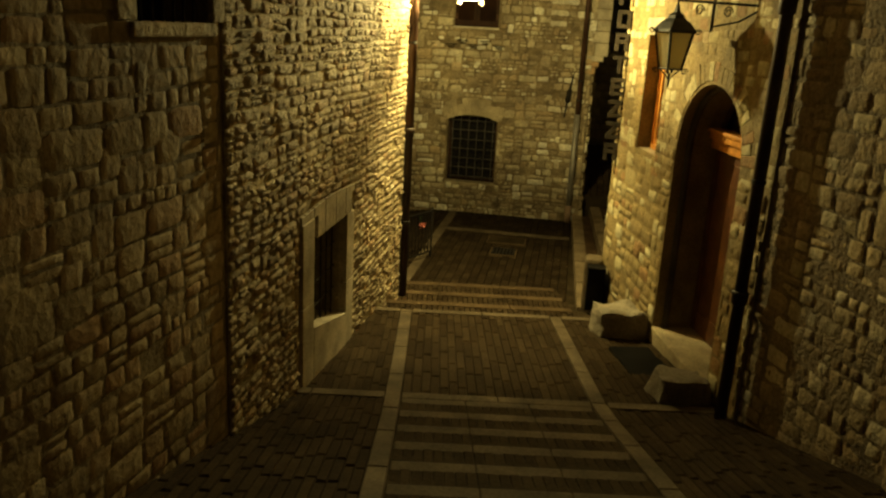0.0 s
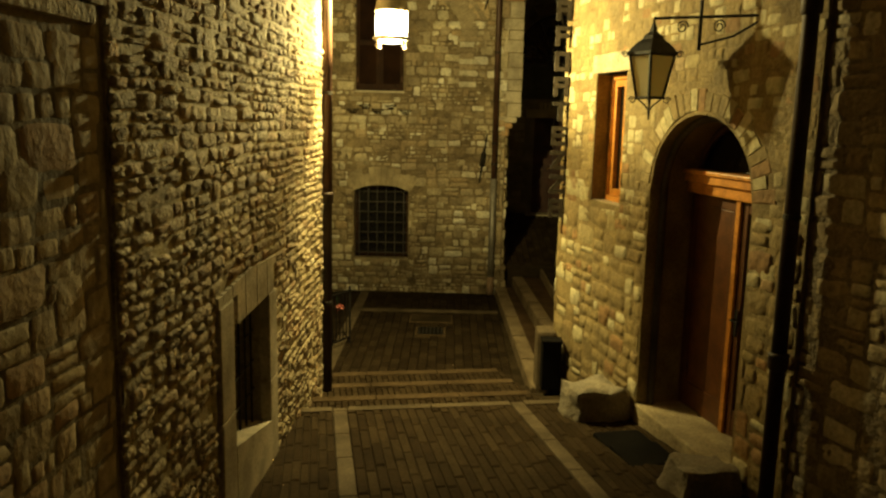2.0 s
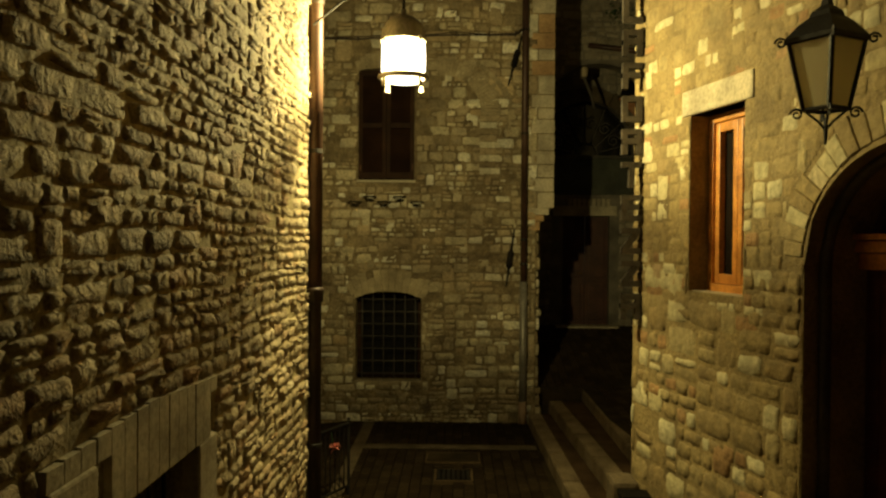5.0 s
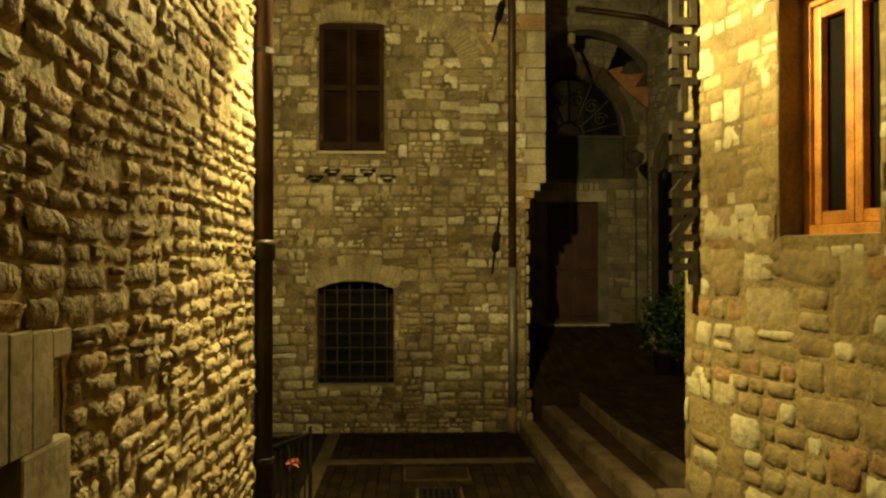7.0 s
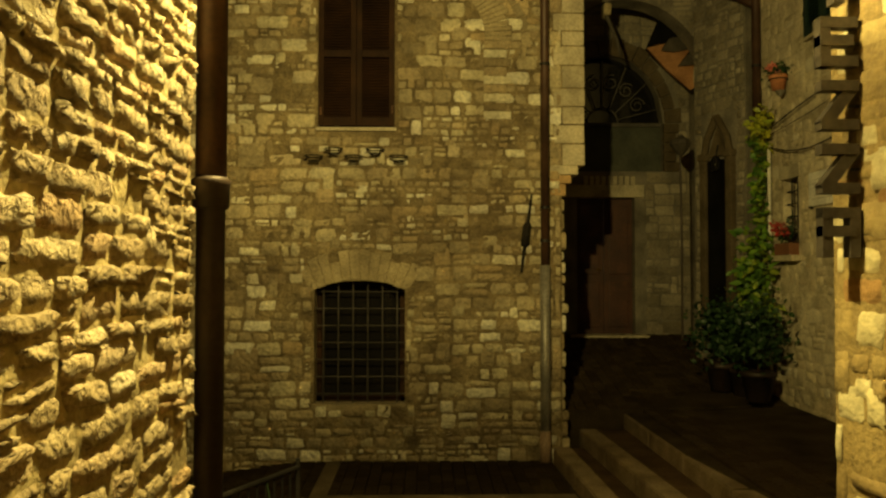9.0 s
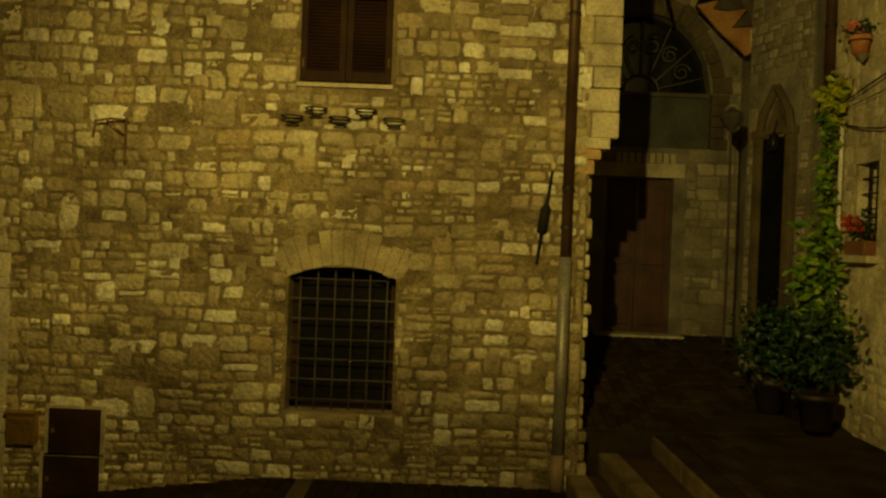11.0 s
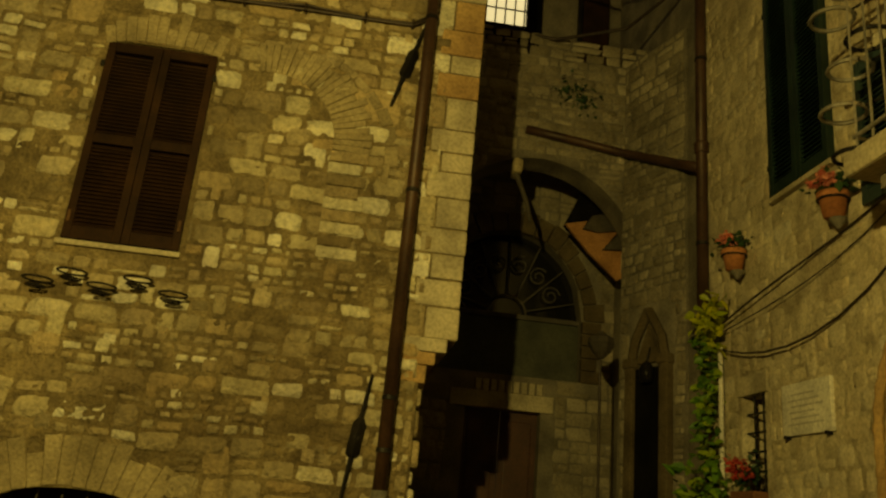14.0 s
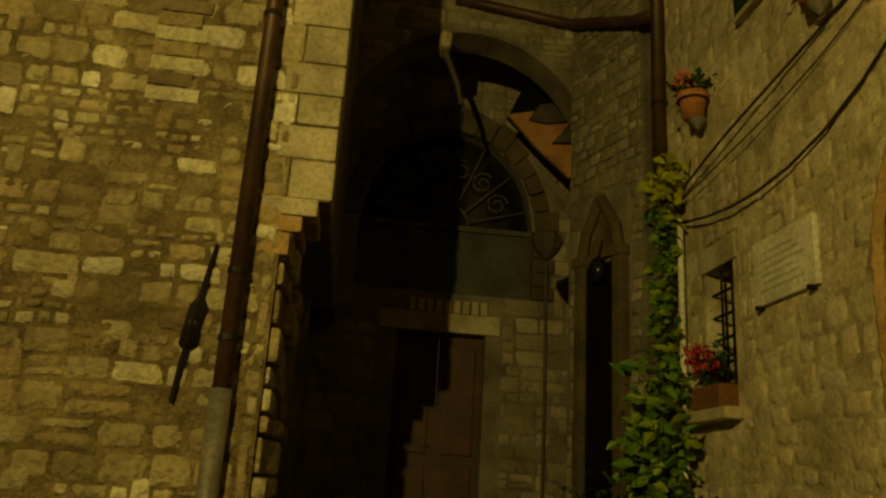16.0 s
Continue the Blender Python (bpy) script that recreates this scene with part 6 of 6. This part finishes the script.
part("cable", tube(bmesh.new(), [(0.9, 18.6, 5.75), (1.8, 18.3, 5.5), (2.5, 17.8, 5.45), (CX, 16.9, 5.75), (CX - 0.02, 15.8, 6.3)], 0.02, 6), pipe_dark, span2)
conduit = thing("white_conduit", (2.98, 16.6, 0.2), "thin white conduit pipe beside a climbing plant", "pipe")
part("pipe", tube(bmesh.new(), [(3.0, 16.62, -1.3), (3.0, 16.62, 1.55)], 0.022, 8), marble, conduit)

# climbing plant
vine = thing("climbing_plant", (2.95, 16.75, -1.3), "bright green climber trained up the house corner", "climbing plant")
part("stem", tube(bmesh.new(), [(2.93, 16.8, -1.4), (2.9, 16.78, -0.2), (2.95, 16.74, 0.8), (2.94, 16.8, 1.9)], [0.03, 0.025, 0.018, 0.008], 6), brown_wood, vine)
spine = [(2.92, 16.72 - 0.05 * math.sin(k), 0.45 + 0.1 * k) for k in range(15)] + [(2.92, 16.66, 1.75), (2.92, 16.6, 1.85), (2.92, 16.62, 1.65)] * 3
part("leaves", leaf_cloud(bmesh.new(), spine[:13], (0.04, 0.06, 0.07), 250, 0.075, 51), leaf_green, vine)
part("top_leaves", leaf_cloud(bmesh.new(), spine[12:], (0.05, 0.09, 0.08), 150, 0.075, 53), leaf_yellow, vine, "yellowing leaves")
part("lower_leaves", leaf_cloud(bmesh.new(), [(2.82, 16.62, 0.0), (2.8, 16.72, -0.2), (2.82, 16.5, -0.35), (2.84, 16.66, 0.3)], (0.09, 0.13, 0.16), 420, 0.095, 52), leaf_green, vine)
for k, (x, y) in enumerate(((2.72, 16.75), (2.66, 16.2), (2.5, 16.9))):
    sh = thing("potted_shrub", (x, y, -1.4), "dark leafy shrub in a dark pot", "shrub", "court shrubs")
    gz = -1.5 + 0.02 * k
    part("pot", lathe(bmesh.new(), [(0.13, 0), (0.18, 0.28), (0.2, 0.28), (0.2, 0.34), (0.17, 0.34)], (x, y, gz), 16), pipe_dark, sh, "dark plant pot", True)
    part("stem", tube(bmesh.new(), [(x, y, gz + 0.3), (x + 0.02, y, gz + 0.7)], 0.015, 6), brown_wood, sh)
    part("leaves", leaf_cloud(bmesh.new(), [(x + 0.15 * math.cos(a), y + 0.15 * math.sin(a), gz + 0.62 + 0.14 * (j % 3)) for j, a in enumerate((0, 1, 2, 3, 4, 5))], (0.13, 0.13, 0.13), 800, 0.06, 61 + k), leaf_dark, sh)

# dark back interior closing
bm = bmesh.new()
prism(bm, [(-9.5, 9.0), (-9, 9.0), (-9, 17), (-9.5, 17)], -3, 7.5)
tagged(part("wall_square_end", bm, mortar), "limestone wall at the end of the square", "wall", kind="structure")

# jamb of a pale arched doorway at the end of the facade
jamb = thing("blocked_doorway", MF @ Vector((-5.2, 0, -2.4)), "pale dressed jamb and arch of an old doorway", "doorway", kind="structure")
for k in range(7):
    part("jamb_stone", local_box(MF, (-5.32 - 0.06 * (k % 2), -0.03, -2.45 + k * 0.34), (-5.04, 0.1, -2.12 + k * 0.34), 0.01), dressed, jamb)
wedge_stones(jamb, MF, -5.75, -0.07, 0.45, 0.72, 5, 90, 6, 0.03, dressed)
# ---------------------------------------------------------------- paving and masonry pieces
def none_blocked(v):
    return []


def left_blocked(v):
    out = []
    if -2.2 < v < 0.07:
        out.append((11.97, 13.58))
    if W2[2] - 0.1 < v < W2[3] + 0.05:
        out.append((W2[0] - 0.03, W2[1] + 0.03))
    return out


masonry(wall_left, ML, rubble(SEAM, 15.93, -2.3, 5.2, left_blocked, (0.055, 0.105), (1.5, 4.0), 3, (0.9, 2.4), (0.25, 0.5), 0.05), (14.6, 0.3), (0.012, 0.027), 0.009, 4, rough_piece, rough_mass, gaps=0.03, bend=0.03, kit=CRAGGY)
rough_skin(wall_left, ML, SEAM + 0.02, 15.93, -2.2, 4.2, left_blocked, 0.012, 21, ochre_mortar, 0.025, 0.4)
# the older stretch up the street is flatter, of larger stones, and set a little back
masonry(wall_old, MO, rubble(1.0, SEAM - 0.02, -2.3, 5.2, left_blocked, (0.09, 0.2), (1.0, 2.4), 33), (9.5, 0.6), (0.004, 0.008), 0.014, 34, old_piece, old_mass, gaps=0.06, bend=0.03, singles=200)
rough_skin(wall_old, MO, 3.0, SEAM - 0.01, -2.2, 4.2, left_blocked, 0.0045, 35, old_mortar, 0.05, 0.12)


def right_blocked(v):
    out = []
    if DOOR_SILL - 0.1 < v < APEX + 0.24:
        k = max(0.0, min(1.0, (v - SPRING) / (APEX + 0.24 - SPRING)))
        half = (D1 - D0) / 2
        grow = half + 0.02 + (0.18 if v > SPRING else 0.0)
        out.append(((D0 + D1) / 2 - grow * math.sqrt(1 - k * k), (D0 + D1) / 2 + grow * math.sqrt(1 - k * k)))
    if WR[2] < v < WR[3] + 0.2:
        e = 0.12 if v > WR[3] else 0.0
        out.append((WR[0] - e, WR[1] + e))
    return out


masonry(wall_right, MR, rubble(0, LEN_R, 0.12, 4.6, right_blocked, (0.085, 0.17), (0.9, 2.2), 5, (0.5, 1.0), (0.3, 0.5)), (0.8, 0.8), (0.005, 0.013), 0.014, 6, warm_piece, warm_mass, gaps=0.08, bend=0.02, singles=150)
masonry(wall_right, MR, rubble(0, LEN_R, -2.3, 0.12, right_blocked, (0.12, 0.25), (1.0, 2.3), 6, (0.7, 1.4), (0.4, 0.75), 0.12), (0.8, -0.4), (0.008, 0.019), 0.018, 5, warm_piece, warm_mass, gaps=0.01, bend=0.025, kit=WORN, singles=140)
rough_skin(wall_right, MR, 0.0, LEN_R, -2.0, 4.4, right_blocked, 0.0085, 22, tan_mortar, 0.027, 0.4)
masonry(wall_right_near, MR2, rubble(0, LEN_R2, -2.2, 4.6, none_blocked, (0.11, 0.21), (0.9, 1.9), 7, (0.6, 1.1), (0.3, 0.7)), (0.8, 0.5), (0.006, 0.018), 0.02, 8, near_piece, near_mass, gaps=0.04, bend=0.02)
rough_skin(wall_right_near, MR2, 0.0, LEN_R2, -2.0, 4.4, none_blocked, 0.013, 23, brown_mortar, 0.03, 0.4)


def front_blocked(v):
    out = []
    if F_WIN[2] - 0.02 < v < F_WIN[3] + 0.3:
        e = 0.1 if v > F_WIN[3] else 0.02
        out.append((F_WIN[0] - e, F_WIN[1] + e))
    if F_SH[2] - 0.06 < v < F_SH[3] + 0.26:
        e = 0.08 if v > F_SH[3] else 0.02
        out.append((F_SH[0] - e, F_SH[1] + e))
    return out


masonry(wall_facade, MF, rubble(-6.5, F_RIGHT, -2.3, 6.2, front_blocked, (0.07, 0.21), (0.9, 2.4), 9, (0.5, 1.4), (0.3, 0.7), 0.14), (-1.2, 1.0), (0.01, 0.03), 0.02, 10, gaps=0.05, bend=0.03, kit=WORN + HEWN)
rough_skin(wall_facade, MF, -6.5, F_RIGHT, -2.3, 5.6, front_blocked, 0.018, 24, mortar, 0.03, 0.5)


def court_blocked(v):
    out = [(2.37, 3.43)] if 2.1 < v < 3.19 else []
    out += [(C_GS[0] - 0.05, C_GS[1] + 0.03)] if C_GS[2] - 0.05 < v < C_GS[3] + 0.03 else []
    if C_NW[2] - 0.1 < v < C_NW[3] + 0.17:
        out.append((C_NW[0] - 0.06, C_NW[1] + 0.07))
    if 0.68 < v < 1.12:
        out.append((17 - 15.74, 17 - 15.07))
    if v < 1.6:
        k = max(0.0, min(1.0, (v - 0.62) / 0.98))
        half = ((C_AR[1] - C_AR[0]) / 2 + 0.21) * math.sqrt(1 - k * k)
        out.append(((C_AR[0] + C_AR[1]) / 2 - half, (C_AR[0] + C_AR[1]) / 2 + half))
    return out


masonry(wall_court, MC, rubble(0.02, 4.9, -1.7, 6.2, court_blocked, (0.09, 0.21), (1.0, 2.2), 13), (1.4, 1.2), (0.005, 0.013), 0.012, 14, pale_piece, pale_mass, gaps=0.16, bend=0.03, kit=WORN)
rough_skin(wall_court, MC, 0.02, 4.9, -1.7, 6.2, court_blocked, 0.0085, 26, plaster, 0.03, 0.35)


def gate_blocked(v):
    k = max(0.0, min(1.0, (v - 2.4) / (3.95 + 0.03 - 2.4)))
    half = (G_AR[1] - G_AR[0]) / 2 * math.sqrt(1 - k * k) if v < 3.98 else 0
    m_ = (G_AR[0] + G_AR[1]) / 2
    return [(m_ - half, m_ + half)] if half else []


masonry(wall_gate, MG, rubble(0.65, 3.04, -1.5, 5.3, gate_blocked, (0.09, 0.2), (1.1, 2.2), 15), (2.2, 4.6), (0.012, 0.035), 0.02, 16, shaded_piece, shaded_mass)
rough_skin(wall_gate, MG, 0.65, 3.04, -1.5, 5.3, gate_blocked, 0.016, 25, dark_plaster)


masonry(wall_pier, MN, rubble(0.02, 1.02, -1.2, 5.2, lambda v: [(0.18, 0.86)] if v < 2.15 else [], (0.09, 0.2), (1.1, 2.2), 19), (0.6, 3.0), (0.01, 0.025), 0.02, 19, shaded_piece, shaded_mass, singles=60)


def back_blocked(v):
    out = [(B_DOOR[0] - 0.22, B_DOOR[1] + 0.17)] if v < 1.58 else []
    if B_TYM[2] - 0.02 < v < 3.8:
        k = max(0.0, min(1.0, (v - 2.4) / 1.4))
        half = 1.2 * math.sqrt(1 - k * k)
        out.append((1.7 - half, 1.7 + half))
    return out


masonry(wall_back, MB, rubble(0.4, 3.3, -1.2, 3.9, back_blocked, (0.12, 0.24), (1.1, 2.2), 17), (2.5, 0.3), (0.008, 0.022), 0.018, 18, shaded_piece, shaded_mass)

# ---------------------------------------------------------------- street paving
rnd_p = random.Random(77)
brick_meshes = []
for k in range(6):
    bm = bmesh.new()
    a = [bm.verts.new((x * 0.5, y * 0.5, -0.5)) for x, y in ((-1, -1), (1, -1), (1, 1), (-1, 1))]
    j = [rnd_p.uniform(-0.03, 0.03) for _ in range(8)]
    b = [bm.verts.new((x * 0.5, y * 0.5, 0.3 + j[i])) for i, (x, y) in enumerate(((-1, -1), (1, -1), (1, 1), (-1, 1)))]
    c = [bm.verts.new((x * 0.42, y * 0.46, 0.5 + j[i + 4])) for i, (x, y) in enumerate(((-1, -1), (1, -1), (1, 1), (-1, 1)))]
    for lo_, hi_ in ((a, b), (b, c)):
        for i in range(4):
            bm.faces.new((lo_[i], lo_[(i + 1) % 4], hi_[(i + 1) % 4], hi_[i]))
    bm.faces.new(c)
    me = bpy.data.meshes.new("paving_brick")
    bm.to_mesh(me)
    bm.free()
    me.materials.append(paver_piece)
    brick_meshes.append(me)


def lay(parent, places, near_count, m, name="bricks", stone=None):
    """Bricks at (c, s, z, width, length, slope): the first few as pieces, the rest joined."""
    vs, fs, n0 = [], [], 0
    for i, (c, s, z, w, l, slope) in enumerate(places):
        k = rnd_p.randrange(6)
        t = m @ Matrix.Translation((c, s, z - 0.03 + rnd_p.gauss(0, 0.002))) @ Matrix.Rotation(slope, 4, "X") @ Matrix.Diagonal((w, l, 0.06, 1))
        if i < near_count:
            ob = new("paving_brick", brick_meshes[k])
            ob.parent = parent
            ob.matrix_basis = t
        else:
            me = brick_meshes[k]
            q = np.array([v.co for v in me.vertices])
            ta = np.array(t)
            vs.append(q @ ta[:3, :3].T + ta[:3, 3])
            fs.extend([tuple(x + n0 for x in p.vertices) for p in me.polygons])
            n0 += len(q)
    if vs:
        me = bpy.data.meshes.new(name)
        me.from_pydata(np.concatenate(vs).tolist(), [], fs)
        me.materials.append(stone or paver_mass)
        ob = new(name, me)
        ob.parent = parent
        tagged(ob, "close-laid dark red paving bricks", kind="stuff")


def fill(c0, c1, s0, s1, zf, w=0.062, l=0.26, joint=0.005, stagger=True):
    out = []
    n = max(1, int((c1 - c0) / (w + joint)))
    step = (c1 - c0) / n
    for i in range(n):
        s = s0 - (rnd_p.random() * l if stagger else 0)
        while s < s1:
            a, b = max(s, s0), min(s + l, s1)
            if b - a > 0.03:
                sl = math.atan2(zf(b) - zf(a), b - a)
                out.append((c0 + (i + 0.5) * step, (a + b) / 2, zf((a + b) / 2), step - joint, b - a - joint, sl))
            s += l
    return out


places = fill(STRIP_L + 0.07, STRIP_R - 0.07, 6.2, 8.85, ramp_z, w=0.075, l=0.5)
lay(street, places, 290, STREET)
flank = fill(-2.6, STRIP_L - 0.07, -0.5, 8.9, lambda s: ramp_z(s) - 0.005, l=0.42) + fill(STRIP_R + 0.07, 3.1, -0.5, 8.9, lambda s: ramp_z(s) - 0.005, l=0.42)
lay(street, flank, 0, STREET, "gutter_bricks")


def slab(name, lo, hi, parent, bevel=0.012, m=STREET):
    part(name, box(bmesh.new(), lo, hi, bevel, m), kerbstone, parent)


# long border strips, stone by stone, following the fall
for c in (STRIP_L, STRIP_R):
    s = -1.0
    while s < 8.9:
        l = rnd_p.uniform(0.5, 0.9)
        e = min(s + l, 8.93)
        bm = bmesh.new()
        prism(bm, [(c - 0.065, s + 0.004), (c + 0.065, s + 0.004), (c + 0.065, e - 0.004), (c - 0.065, e - 0.004)], [ramp_z(s) - 0.15, ramp_z(s) - 0.15, ramp_z(e) - 0.15, ramp_z(e) - 0.15],
              [ramp_z(s) + 0.006, ramp_z(s) + 0.006, ramp_z(e) + 0.006, ramp_z(e) + 0.006])
        bmesh.ops.bevel(bm, geom=list(bm.edges), offset=0.006, segments=1, affect="EDGES")
        bmesh.ops.transform(bm, matrix=STREET, verts=bm.verts)
        part("border_stone", bm, kerbstone, street)
        s = e
# steps of the upper street
TREAD = 0.42
tread_bricks = []
for i in range(15):
    s1 = 6.17 - TREAD * i
    s0 = s1 - TREAD
    z = -1.44 + 0.0987 * i
    n = 3
    for k in range(n):
        a = STRIP_L + 0.075 + (STRIP_R - STRIP_L - 0.15) * k / n
        b = STRIP_L + 0.075 + (STRIP_R - STRIP_L - 0.15) * (k + 1) / n
        slab("step_edge", (a + 0.003, s1 - 0.12, z - 0.13), (b - 0.003, s1, z), street)
    tread_bricks += fill(STRIP_L + 0.075, STRIP_R - 0.075, s0, s1 - 0.125, lambda s, z=z, f=s1: z - 0.004 + (f - s) * 0.165, stagger=False, l=0.3)
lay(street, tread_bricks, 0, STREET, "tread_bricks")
# cross strips at both ends of the flat panel
for s, z in ((6.2, -1.443), (8.88, -1.66)):
    for a, b in ((-2.3, -0.9), (-0.9, STRIP_L - 0.07), (STRIP_L + 0.07, 0.7), (0.7, STRIP_R - 0.07), (STRIP_R + 0.07, 2.6)):
        slab("cross_strip", (a + 0.004, s - 0.05, z - 0.12), (b - 0.004, s + 0.06, z + 0.008), street)
# three low steps down to the square
for s, e, z in ((8.95, 9.62, -1.79), (9.62, 10.4, -1.92), (10.4, 11.2, -2.05)):
    for a, b in ((-1.2, -0.3), (-0.3, 0.6), (0.6, 1.5), (1.5, 2.3)):
        part("low_step_edge", box(bmesh.new(), (a + 0.003 - 0.4, e - 0.14, z - 0.16), (b - 0.003 - 0.4, e, z), 0.012, STREET), old_edge, street)
    lay(street, fill(-1.6, 1.95, s, e - 0.145, lambda q, z=z: z - 0.004), 0, STREET, "low_step_bricks")
# paving of the square
ID = Matrix.Identity(4)
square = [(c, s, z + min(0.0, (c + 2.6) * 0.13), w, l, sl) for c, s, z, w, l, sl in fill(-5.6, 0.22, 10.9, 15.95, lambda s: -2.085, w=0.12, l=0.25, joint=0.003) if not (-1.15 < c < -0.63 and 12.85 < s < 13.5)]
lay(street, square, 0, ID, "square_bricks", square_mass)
for lo, hi in (((-2.2, 14.38, -2.2), (0.22, 14.56, -2.07)), ((-2.26, 10.6, -2.2), (-2.1, 15.9, -2.072))):
    slab("paving_strip", lo, hi, street, 0.01, ID)
lay(street, fill(1.34, 3.05, 10.9, 16.3, lambda s: -1.615 + (s - 10.9) * 0.004, w=0.12, l=0.25, joint=0.006) + fill(0.45, 3.05, 16.35, 19.6, lambda s: -1.6 + (s - 16.3) * 0.19, w=0.12, l=0.25, joint=0.006), 0, ID, "court_bricks")

for o in bpy.data.objects:
    if o.name.split(".")[0] in ("leaves", "flowers", "petals", "lower_leaves", "top_leaves"):
        o["kind"] = "stuff"
